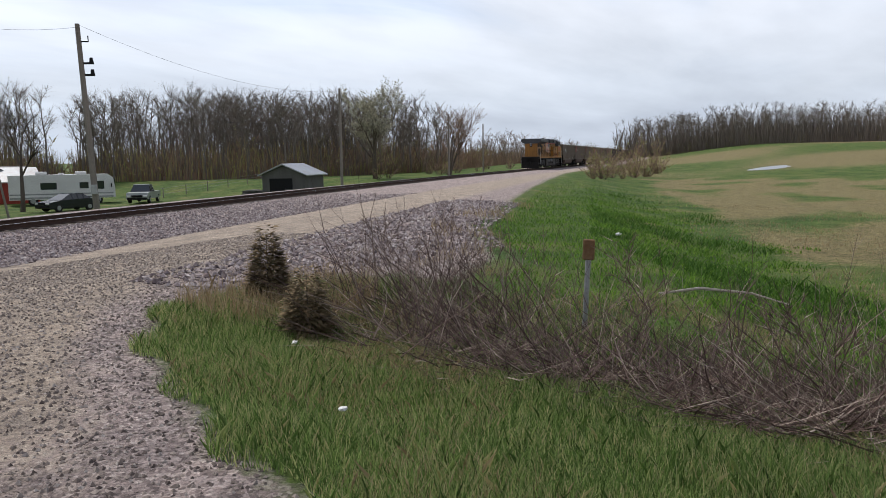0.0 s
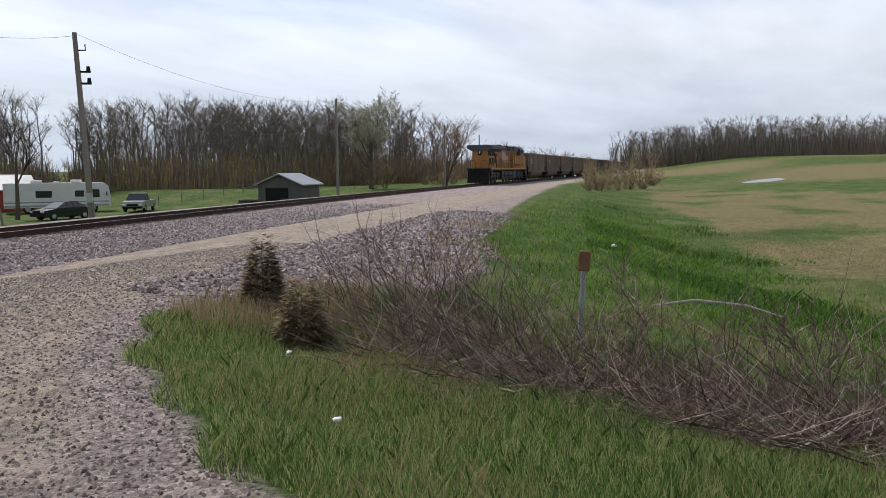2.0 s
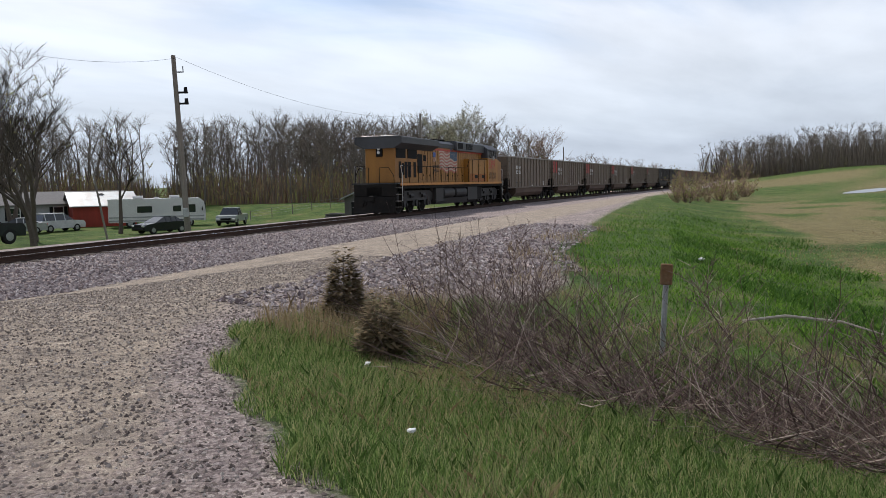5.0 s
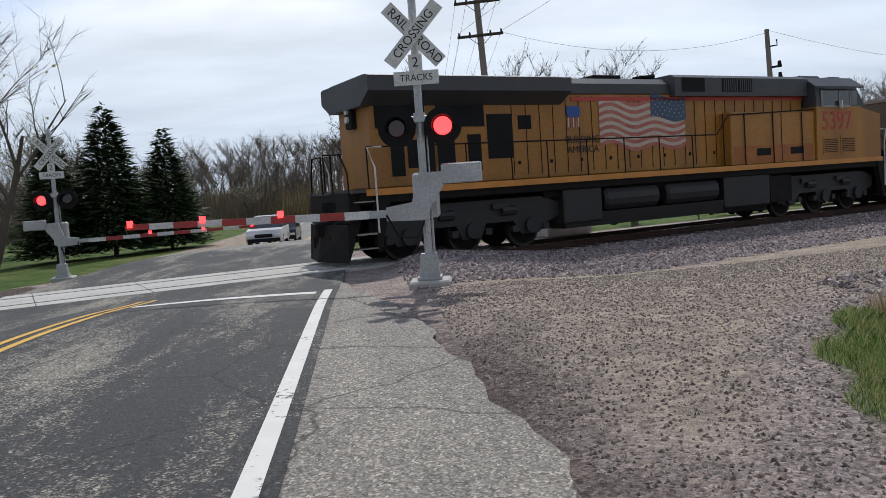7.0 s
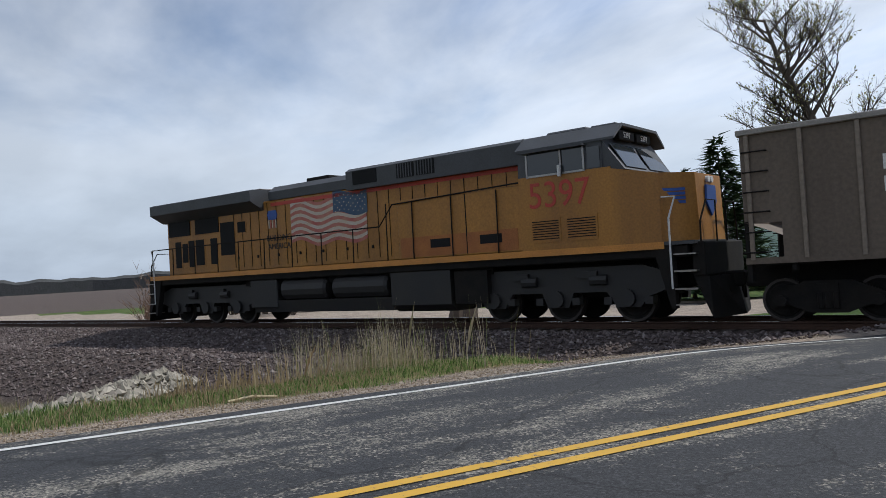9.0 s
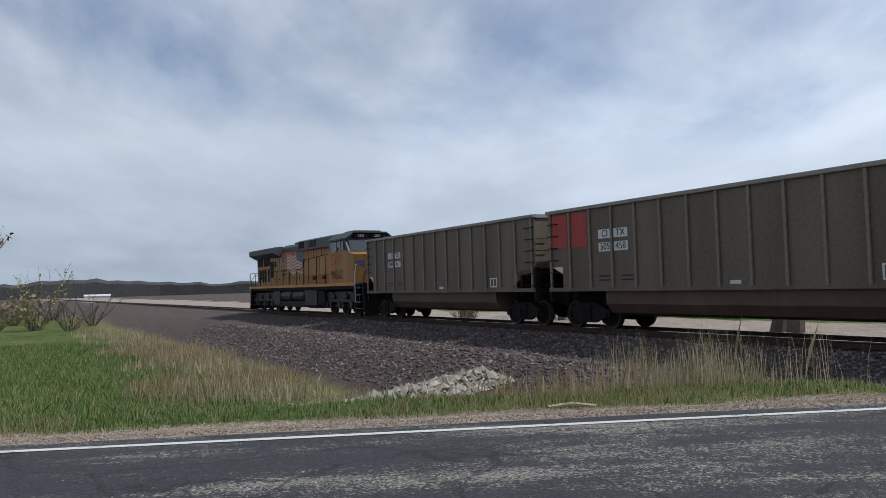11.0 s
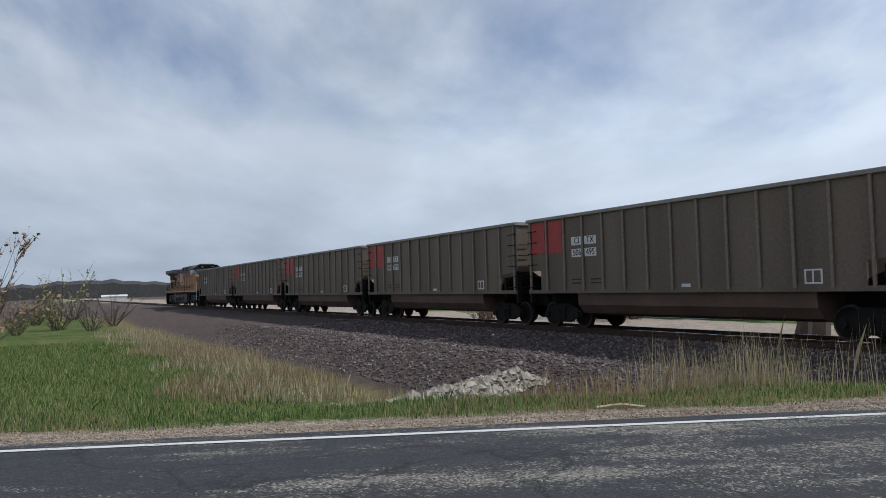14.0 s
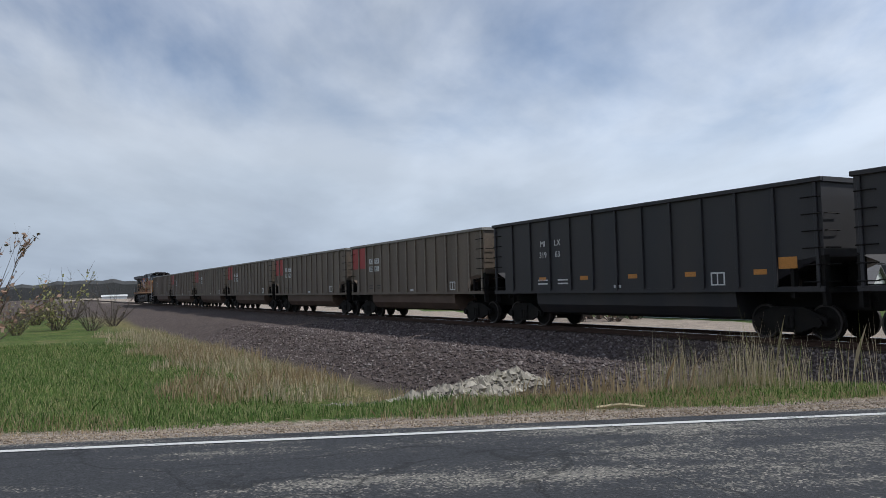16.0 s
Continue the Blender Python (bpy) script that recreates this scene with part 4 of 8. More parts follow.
    for sgn in (-1, 1):
        for x0, x1, z1 in ((17.95, 18.85, 4.22), (18.95, 19.5, 4.22), (19.62, 19.95, 4.15)):
            part("window", Build().box(x0, x1, min(sgn * 1.47, sgn * 1.515), max(sgn * 1.47, sgn * 1.515), 3.62, z1), GLASS, cab)
        fr = Build()
        for x in (17.9, 18.87, 19.5):
            fr.box(x, x + 0.05, min(sgn * 1.47, sgn * 1.53), max(sgn * 1.47, sgn * 1.53), 3.58, 4.24)
        fr.box(17.9, 19.55, min(sgn * 1.47, sgn * 1.53), max(sgn * 1.47, sgn * 1.53), 3.57, 3.62)
        part("window_frame", fr, STEEL, cab)
        part("awning", Build().box(17.85, 19.6, min(sgn * 1.5, sgn * 1.7), max(sgn * 1.5, sgn * 1.7), 4.2, 4.24), LGREY, cab)
        part("mirror", Build().box(18.86, 18.93, min(sgn * 1.55, sgn * 1.66), max(sgn * 1.55, sgn * 1.66), 3.5, 3.8, bevel=0.02), WHITE, cab)
        for x0 in (17.95, 18.95):
            part("grille_panel", Build().box(x0, x0 + 0.85, min(sgn * 1.5, sgn * 1.52), max(sgn * 1.5, sgn * 1.52), 1.85, 2.5), YELLOW, cab)
            for k in range(8):
                part("louvre", Build().box(x0 + 0.05, x0 + 0.8, min(sgn * 1.52, sgn * 1.53), max(sgn * 1.52, sgn * 1.53), 1.93 + k * 0.065, 1.955 + k * 0.065), DARK, cab)
        lettering("road_number", "5397", 0.92, REDSTRIPE, cab, pose(18.78, sgn * 1.508, 3.05, 90, 0, 0 if sgn < 0 else 180), 0.004, 0.95)
    # windshield and nose
    part("windshield_face", Build().add([(20.0, -1.46, 4.28), (20.0, 1.46, 4.28), (20.0, 1.0, 4.64), (20.0, -1.0, 4.64), (20.55, -1.46, 3.5), (20.55, 1.46, 3.5), (20.0, -1.46, 3.5), (20.0, 1.46, 3.5)], [(3, 2, 1, 5, 4, 0), (0, 4, 6), (1, 7, 5), (4, 5, 7, 6)]), LGREY, cab)
    for y0, y1 in ((-1.3, -0.1), (0.1, 1.3)):
        part("windshield", Build().add([(20.53, y0, 3.58), (20.53, y1, 3.58), (20.16, y1, 4.2), (20.16, y0, 4.2), (20.50, y0, 3.58), (20.50, y1, 3.58), (20.13, y1, 4.2), (20.13, y0, 4.2)], [(0, 1, 2, 3), (7, 6, 5, 4), (0, 4, 5, 1), (1, 5, 6, 2), (2, 6, 7, 3), (3, 7, 4, 0)]), GLASS, cab)
        part("number_board", Build().box(20.05, 20.22, y0 * 0.72, y1 * 0.72, 4.33, 4.58, bevel=0.02), DARK, cab)
        lettering("board_digits", "5397", 0.2, WHITEBAR, cab, pose(20.225, (y0 + y1) * 0.36, 4.455, 90, 0, 90))
    nose = Build()
    nose.add([(20.2, -1.5, 1.66), (20.2, 1.5, 1.66), (20.2, 1.5, 3.55), (20.2, -1.5, 3.55), (21.35, -1.5, 1.66), (21.35, 1.5, 1.66), (21.35, 1.5, 3.3), (21.35, -1.5, 3.3), (22.0, -0.85, 1.66), (22.0, 0.85, 1.66), (21.95, 0.85, 3.28), (21.95, -0.85, 3.28)],
             [(0, 3, 7, 4), (4, 7, 11, 8), (8, 11, 10, 9), (9, 10, 6, 5), (5, 6, 2, 1), (3, 2, 6, 10, 11, 7), (0, 4, 8, 9, 5, 1), (0, 1, 2, 3)])
    part("nose", nose, YELLOW, lo, "yellow wedge-shaped nose with a winged shield")
    for sgn in (-1, 1):
        a = Vector((21.35, sgn * 1.5, 0)); c = Vector((21.98, sgn * 0.85, 0))
        d = (c - a).normalized(); o = Vector((d.y * -sgn * -1, 0, 0))
        nrm = Vector((abs(d.y), sgn * abs(d.x), 0)).normalized() * 0.012
        wing = Build()
        for k in range(4):
            z = 2.92 - k * 0.1
            p0, p1 = a + d * (0.06 + 0.12 * k) + nrm, a + d * 0.62 + nrm
            wing.add([(p0.x, p0.y, z), (p1.x, p1.y, z), (p1.x, p1.y, z - 0.07), (p0.x + d.x * 0.06, p0.y + d.y * 0.06, z - 0.07)], [(0, 1, 2, 3)])
        part("wing_emblem", wing, SHIELD, lo)
    part("shield", Build().prism([(-0.3, 3.0), (0.3, 3.0), (0.33, 2.6), (0.0, 2.25), (-0.33, 2.6)], 0, 21.97, 22.02), SHIELD, lo)
    part("headlight", Build().tube([(21.9, -0.12, 3.15), (22.02, -0.12, 3.15)], 0.08, 10).tube([(21.9, 0.12, 3.15), (22.02, 0.12, 3.15)], 0.08, 10), WHITE, lo)
    part("rear_headlight", Build().box(0.8, 0.97, -0.2, 0.2, 3.3, 3.95, bevel=0.03), DARK, lo)
    part("rear_lamp", Build().tube([(0.74, 0, 3.78), (0.82, 0, 3.78)], 0.09, 10).tube([(0.74, 0, 3.55), (0.82, 0, 3.55)], 0.09, 10), WHITE, lo)
    # flag on the hood side: wavy stripes and a dark blue field
    for sgn in (-1, 1):
        y = sgn * 1.001
        for k in range(13):
            b = Build()
            v = []
            for j in range(15):
                x = 8.3 + 3.5 * j / 14
                wave = 0.1 * math.sin(j * 0.9) + 0.05 * math.sin(j * 0.45 + 1)
                z = 3.95 - k * 0.115 + wave - 0.05 * j / 14
                v += [(x, y, z), (x, y, z - 0.112)]
            b.add(v, [(2 * j, 2 * j + 1, 2 * j + 3, 2 * j + 2) for j in range(14)])
            part("flag_stripe", b, FLAGWHITE if k % 2 else FLAGRED, lo)
        b = Build()
        v = []
        for j in range(9):
            x = 10.35 + 1.5 * j / 8
            wave = 0.1 * math.sin((8.2 + j * 0.75) * 0.9) + 0.03 * math.sin(j * 0.5)
            v += [(x, sgn * 1.004, 4.02 + wave * 0.8), (x, sgn * 1.004, 3.30 + wave)]
        b.add(v, [(2 * j, 2 * j + 1, 2 * j + 3, 2 * j + 2) for j in range(8)])
        part("flag_field", b, FLAGBLUE, lo)
        stars = Build()
        for r in range(5):
            for q in range(7):
                x = 10.45 + q * 0.2 + (0.1 if r % 2 else 0)
                z = 3.9 - r * 0.12 + 0.05 * math.sin(q)
                stars.add([(x, sgn * 1.007, z - 0.025), (x + 0.025, sgn * 1.007, z), (x, sgn * 1.007, z + 0.025), (x - 0.025, sgn * 1.007, z)], [(0, 1, 2, 3)])
        tagged(part("flag_stars", stars, FLAGWHITE, lo), kind="stuff")
        rot = 0 if sgn < 0 else 180
        for k, word in enumerate(("BUILDING", "AMERICA")):
            lettering("slogan", word, 0.28, INK, lo, pose(7.65, sgn * 1.003, 2.75 - k * 0.3, 90, 0, rot), 0.003, 1.0)
        part("side_shield", Build().prism([(7.15, 3.75), (7.55, 3.75), (7.6, 3.6), (7.55, 3.42), (7.15, 3.42), (7.1, 3.6)], 1, sgn * 0.98, sgn * 1.004), SHIELD, lo)
        for k in range(5):
            part("shield_bar", Build().box(7.14 + k * 0.09, 7.185 + k * 0.09, min(sgn * 0.98, sgn * 1.004), max(sgn * 0.98, sgn * 1.004), 3.12, 3.41), FLAGRED if k % 2 else FLAGWHITE, lo)
    # tanks
    part("fuel_tank", Build().prism([(-1.4, 1.3), (-1.4, 0.55), (-1.1, 0.35), (1.1, 0.35), (1.4, 0.55), (1.4, 1.3)], 0, 13.0, 15.2), TANKGREY, lo, "dark grey fuel tank")
    part("tank_lower", Build().prism([(-1.4, 0.75), (-1.3, 0.4), (1.3, 0.4), (1.4, 0.75)], 0, 6.6, 13.0), TANKGREY, lo)
    part("filter_box", Build().box(6.5, 7.9, -1.42, 1.42, 0.55, 1.3, bevel=0.03), TANKGREY, lo)
    for sgn in (-1, 1):
        for x0, x1 in ((8.05, 10.2), (10.5, 12.8)):
            part("air_reservoir", Build().tube([(x0, sgn * 1.18, 1.02), (x0 + 0.08, sgn * 1.18, 1.02), (x1 - 0.08, sgn * 1.18, 1.02), (x1, sgn * 1.18, 1.02)], [0.2, 0.27, 0.27, 0.2], 12), TANKGREY, lo)
        # handrails, steps
        hr = Build()
        hr.tube([(0.6, sgn * 1.45, 2.72), (12.7, sgn * 1.45, 2.72), (13.25, sgn * 1.45, 3.35), (17.6, sgn * 1.45, 3.5)], 0.022, 5)
        part("handrail", hr, BLACK, lo)
        for x in (0.6, 2.0, 3.4, 4.8, 6.0, 7.4, 8.8, 10.2, 11.6, 13.0, 14.0, 15.4, 16.9):
            top = 2.72 if x < 12.7 else 3.4
            part("rail_post", Build().tube([(x, sgn * 1.47, 1.6), (x, sgn * 1.45, top)], 0.02, 5), BLACK, lo)
        for xe, dirn in ((0.1, 1), (22.2, -1)):
            for k in range(4):
                st = Build().box(min(xe + dirn * 0.1, xe + dirn * 0.62), max(xe + dirn * 0.1, xe + dirn * 0.62), min(sgn * 1.1, sgn * 1.5), max(sgn * 1.1, sgn * 1.5), 0.42 + k * 0.31, 0.45 + k * 0.31)
                part("step", st, STEEL, lo)
            part("step_side", Build().prism([(xe + dirn * 0.62, 0.35), (xe + dirn * 0.62, 1.6), (xe + dirn * 1.1, 1.6), (xe + dirn * 0.72, 0.35)], 1, sgn * 1.3, sgn * 1.5), BLACK, lo)
            part("grab_iron", Build().tube([(xe + dirn * 0.66, sgn * 1.53, 0.75), (xe + dirn * 0.66, sgn * 1.53, 2.2), (xe + dirn * 0.5, sgn * 1.5, 2.7), (xe + dirn * 0.9, sgn * 1.45, 2.72)], 0.024, 5), WHITE, lo)
            part("end_rail", Build().tube([(xe, sgn * 0.35, 1.6), (xe, sgn * 0.35, 2.6), (xe, sgn * 0.95, 2.6), (xe + dirn * 0.05, sgn * 1.25, 2.1), (xe + dirn * 0.05, sgn * 1.3, 1.2)], 0.022, 5), BLACK, lo)
    for xe, dirn in ((0.1, 1), (22.25, -1)):
        part("end_sill", Build().box(min(xe, xe + dirn * 0.3), max(xe, xe + dirn * 0.3), -1.35, 1.35, 0.95, 1.62, bevel=0.03), BLACK, lo)
        part("coupler", Build().box(min(xe, xe - dirn * 0.45), max(xe, xe - dirn * 0.45), -0.16, 0.16, 0.72, 1.0, bevel=0.04), BLACK, lo)
        part("plow", Build().add([(xe - dirn * 0.05, -1.3, 0.95), (xe - dirn * 0.05, 1.3, 0.95), (xe - dirn * 0.1, 1.35, 0.12), (xe - dirn * 0.1, -1.35, 0.12), (xe - dirn * 0.4, 0, 0.12), (xe - dirn * 0.2, 0, 0.95), (xe + dirn * 0.3, 1.3, 0.95), (xe + dirn * 0.3, -1.3, 0.95)], [(0, 3, 4, 5), (5, 4, 2, 1), (6, 1, 2), (7, 3, 0)]), BLACK, lo)
        for y in (-0.5, 0.42, 0.6):
            part("air_hose", Build().tube([(xe - dirn * 0.02, y, 0.95), (xe - dirn * 0.22, y, 0.7), (xe - dirn * 0.2, y + 0.1, 0.45)], 0.03, 6), BLACK, lo)
    hn = Build().box(10.9, 11.2, -0.1, 0.1, 4.6, 4.75)
    for y in (-0.15, 0, 0.15):
        hn.tube([(10.8, y, 4.8), (11.1, y, 4.8), (11.35, y, 4.8)], [0.04, 0.05, 0.11], 8)
    part("horn", hn, BLACK, lo)
    part("exhaust", Build().box(8.6, 9.7, -0.5, 0.5, 4.6, 4.78, bevel=0.03), BLACK, lo)
    loco_truck(lo, 3.6)
    loco_truck(lo, 18.4)
    part("cable_tray", Build().box(6.0, 16.5, -1.2, 1.2, 1.15, 1.32).box(15.3, 16.4, -1.35, 1.35, 0.55, 1.25), BLACK, lo)
    # the deck stands high over the trucks: lift the body, keep the wheels round
    for ob in lo.children_recursive:
        if ob.name.split(".")[0] == "wheel":
            continue
        if ob.matrix_basis.translation.length > 0.01:
            ob.location.z = float(np.interp(ob.location.z, DECK_FROM, DECK_TO))
        else:
            for q in ob.data.vertices:
                q.co.z = float(np.interp(q.co.z, DECK_FROM, DECK_TO))
    return lo


LOCO = make_loco()


# ---- coal gondolas ----
CAR_LEN = 15.75


def car_truck(parent, x0):
    tr = part("truck", Build().box(x0 - 0.2, x0 + 0.2, -1.1, 1.1, 0.35, 0.8), BLACK, parent)
    for sgn in (-1, 1):
        b = Build()
        out = [(x0 - 1.1, 0.36), (x0 - 1.1, 0.58), (x0 - 0.45, 0.86), (x0 + 0.45, 0.86), (x0 + 1.1, 0.58), (x0 + 1.1, 0.36), (x0 + 0.75, 0.36), (x0 + 0.35, 0.2), (x0 - 0.35, 0.2), (x0 - 0.75, 0.36)]
        b.prism(out, 1, sgn * 0.92, sgn * 1.06)
        for x in (x0 - 0.9, x0 + 0.9):
            b.tube([(x, sgn * 1.0, 0.46), (x, sgn * 1.14, 0.46)], 0.12, 10)
        for x in (x0 - 0.15, x0, x0 + 0.15):
            b.tube([(x, sgn * 1.08, 0.3), (x, sgn * 1.08, 0.62)], 0.06, 8)
        part("side_frame", b, BLACK, tr)
    put_wheels(tr, (x0 - 0.9, x0 + 0.9), CAR_WHEEL, 0.46)


def make_gondola(body, top, tub, red, label, ribs, group, mark, slope):
    """x runs from the leading end to the trailing end of the car."""
    c = thing("coal_gondola", label, "rail car", None, group)
    x0, x1, z0, z1 = 0.42, CAR_LEN - 0.42, 1.36, 3.98
    h = 1.5
    # hollow box: outer skin, inner skin, floor
    for sgn in (-1, 1):
        part("side_panel", Build().prism([(x0, z0 + 0.75), (x0 + 0.75, z0 + 0.75), (x0 + 0.75, z0), (x1 - 1.4, z0), (x1 - 1.4, z0 + 0.62), (x1, z0 + 0.78), (x1, z1), (x0, z1)], 1, sgn * h, sgn * (h - 0.06)), body, c)
    part("end_wall", Build().box(x0, x0 + 0.06, -h + 0.06, h - 0.06, z0 + 0.75, z1), body, c)
    part("end_wall", Build().box(x1 - 0.06, x1, -h + 0.06, h - 0.06, z0 + 0.75, z1), body, c)
    hull = Build()
    hull.box(x0 + 1.8, x1 - 1.8, -h + 0.06, h - 0.06, z0, z0 + 0.06)
    hull.add([(x0 + 0.06, -h + 0.06, z0 + 0.76), (x0 + 0.06, h - 0.06, z0 + 0.76), (x0 + 1.8, h - 0.06, z0 + 0.03), (x0 + 1.8, -h + 0.06, z0 + 0.03)], [(0, 1, 2, 3)])
    hull.add([(x1 - 0.06, -h + 0.06, z0 + 0.76), (x1 - 0.06, h - 0.06, z0 + 0.76), (x1 - 1.8, h - 0.06, z0 + 0.03), (x1 - 1.8, -h + 0.06, z0 + 0.03)], [(0, 1, 2, 3)])
    part("floor", hull, body, c)
    rim = Build()
    for sgn in (-1, 1):
        rim.box(x0 - 0.05, x1 + 0.05, min(sgn * (h - 0.1), sgn * (h + 0.09)), max(sgn * (h - 0.1), sgn * (h + 0.09)), z1 - 0.02, z1 + 0.1, bevel=0.015)
    rim.box(x0 - 0.06, x0 + 0.1, -h, h, z1 - 0.02, z1 + 0.1).box(x1 - 0.1, x1 + 0.06, -h, h, z1 - 0.02, z1 + 0.1)
    part("top_rail", rim, top, c)
    pitch = (x1 - x0 - 0.3) / ribs
    rib = Build().box(-0.045, 0.045, -0.07, 0.0, z0 - 0.02, z1 - 0.02, bevel=0.012)
    rib_mesh = mesh_of("rib", rib, RIBLIT if mark[2] else body)
    for k in range(ribs + 1):
        for sgn in (-1, 1):
            ob = new("rib", rib_mesh)
            ob.parent = c
            ob.matrix_basis = pose(x0 + 0.15 + k * pitch, sgn * h, 0, 0, 0, 0 if sgn < 0 else 180)
    for sgn in (-1, 1):
        y0, y1 = min(sgn * h, sgn * (h + 0.05)), max(sgn * h, sgn * (h + 0.05))
        part("side_sill", Build().box(x0, x1, y0, y1, z0 - 0.1, z0 + 0.03), body, c)
        if red:
            for k in range(2):
                part("red_panel", Build().box(x0 + 0.22 + k * pitch, x0 + 0.12 + (k + 1) * pitch - 0.12, min(sgn * h, sgn * (h + 0.012)), max(sgn * h, sgn * (h + 0.012)), z1 - 1.25, z1 - 0.08), CARRED, c)
    # round-bottomed tub between the trucks
    prof = [(-1.42, 1.3), (-1.38, 0.85), (-1.15, 0.56), (-0.7, 0.46), (0.7, 0.46), (1.15, 0.56), (1.38, 0.85), (1.42, 1.3)]
    part("tub", Build().prism(prof, 0, 3.2, CAR_LEN - 3.2), tub, c, "rounded drop-bottom tub")
    part("centre_sill", Build().box(0.1, CAR_LEN - 0.1, -0.25, 0.25, 0.75, 1.24), BLACK, c)
    for xe, d in ((0.0, 1), (CAR_LEN, -1)):
        part("coupler", Build().box(min(xe - d * 0.02, xe + d * 0.5), max(xe - d * 0.02, xe + d * 0.5), -0.14, 0.14, 0.74, 0.98), BLACK, c)
        part("end_platform", Build().box(min(xe + d * 0.4, xe + d * 1.8), max(xe + d * 0.4, xe + d * 1.8), -1.45, 1.45, 1.22, 1.36), BLACK, c)
        for sgn in (-1, 1):
            part("end_post", Build().box(min(xe + d * 0.42, xe + d * 0.52), max(xe + d * 0.42, xe + d * 0.52), min(sgn * 1.3, sgn * 1.5), max(sgn * 1.3, sgn * 1.5), 0.9, z0 + 0.8), BLACK, c)
            part("slope_brace", Build().box(min(xe + d * 1.3, xe + d * 1.4), max(xe + d * 1.3, xe + d * 1.4), min(sgn * 1.3, sgn * 1.48), max(sgn * 1.3, sgn * 1.48), 1.1, 1.9), BLACK, c)
        part("brake_box", Build().box(min(xe + d * 1.0, xe + d * 1.8), max(xe + d * 1.0, xe + d * 1.8), -0.5, 0.5, 1.36, 1.9), BLACK, c)
        part("brake_cylinder", Build().tube([(xe + d * 0.8, 0.3, 1.3), (xe + d * 0.8, 0.3, 2.0)], 0.2, 10), BLACK, c)
        for sgn in (-1, 1):
            for k in range(6):
                z = 1.5 + k * 0.42
                xa, xb = xe + d * 0.46, xe + d * 0.95
                part("rung", Build().tube([(xa, sgn * 1.5, z), (xa, sgn * 1.58, z), (xb, sgn * 1.58, z), (xb, sgn * 1.5, z)], 0.016, 4), BLACK, c)
            for k in range(5):
                z = 1.5 + k * 0.42
                part("end_rung", Build().tube([(xe + d * 0.42, sgn * 1.42, z), (xe + d * 0.34, sgn * 1.42, z), (xe + d * 0.34, sgn * 0.95, z), (xe + d * 0.42, sgn * 0.95, z)], 0.016, 4), BLACK, c)
    for sgn in (-1, 1):
        y = sgn * (h + 0.006)
        yy = (min(sgn * h, y), max(sgn * h, y))
        rot = 0 if sgn < 0 else 180
        # stencilled plates and data blocks
        bx = x0 + 0.15 + pitch * 2
        if mark[0]:
            for col, (a, bb) in enumerate(zip(mark[0], mark[1])):
                for row, txt in enumerate((a, bb)):
                    cx, cz = bx + pitch * (0.52 + col) + (0.16 if col == 0 else -0.16), 3.1 - row * 0.42
                    if mark[2]:
                        part("stencil_plate", Build().box(cx - 0.31, cx + 0.31, yy[0], yy[1], cz - 0.145, cz + 0.145), WHITEBAR, c)
                    lettering("car_mark", txt, 0.31, INK if mark[2] else WHITEBAR, c, pose(cx, sgn * (h + 0.01), cz, 90, 0, rot))
        dm = INK if mark[2] else WHITEBAR
        for row in range(2):
            for q in range(2):
                part("data_bar", Build().box(bx + pitch * (0.35 + q), bx + pitch * (0.85 + q), yy[0], yy[1], 1.72 - row * 0.13, 1.77 - row * 0.13), dm, c)
        fx = x0 + 0.15 + pitch * (ribs - 3) + 0.25
        part("data_frame", Build().box(fx, fx + 0.5, yy[0], yy[1], 1.45, 1.49).box(fx, fx + 0.5, yy[0], yy[1], 1.78, 1.82).box(fx, fx + 0.05, yy[0], yy[1], 1.49, 1.78).box(fx + 0.22, fx + 0.26, yy[0], yy[1], 1.49, 1.78).box(fx + 0.45, fx + 0.5, yy[0], yy[1], 1.49, 1.78), WHITEBAR, c)
        part("small_plate", Build().box(fx - 4.1, fx - 3.75, yy[0], yy[1], 1.42, 1.52).box(x1 - 1.0, x1 - 0.5, yy[0], yy[1], 1.3, 1.36), WHITEBAR, c)
        if not mark[2]:
            for k in range(2, ribs - 1, 2):
                px = x0 + 0.15 + k * pitch + 0.5
                part("reflector", Build().box(px, px + 0.42, yy[0], yy[1], 1.72, 1.86), ORANGE, c)
            part("reflector", Build().box(x1 - 1.3, x1 - 0.75, yy[0], yy[1], 1.85, 2.15), ORANGE, c)
    car_truck(c, 1.85)
    car_truck(c, CAR_LEN - 1.85)
    return c


TAN_LABEL = "dusty taupe ribbed coal gondola"
DARK_LABEL = "black coal gondola with orange reflector plates"
GROUP = "coal cars of the train"
MARKS = [(("CI", "TX"), ("506", "437"), True), (("CI", "TX"), ("505", "458"), True), (("CI", "TX"), ("505", "458"), True), (("CI", "TX"), ("505", "719"), True), (("CI", "TX"), ("506", "495"), True), (("CI", "TX"), ("505", "831"), True)]
cars = []
for k, mk in enumerate(MARKS):
    cars.append(make_gondola(CARGREY, CARTOP, CARTUB, k > 0, TAN_LABEL + (" with two red end panels" if k else " with white stencils"), 14, GROUP, mk, 0))
cars.append(make_gondola(CARDARK, CARDARK, CARDARK, False, DARK_LABEL, 12, GROUP, (("MI", "LX"), ("319", "63"), False), 0))
cars.append(make_gondola(CARDARK, CARDARK, CARDARK, False, DARK_LABEL, 12, GROUP, ((), (), False), 0))
for k in range(16):
    src = cars[7] if k in (4, 5, 11) else cars[2 + k % 3]
    cars.append(copy_thing(src, Matrix()))


# ---- trees and plants ----
def gh(x, y):
    return float(ground_height(x, y))


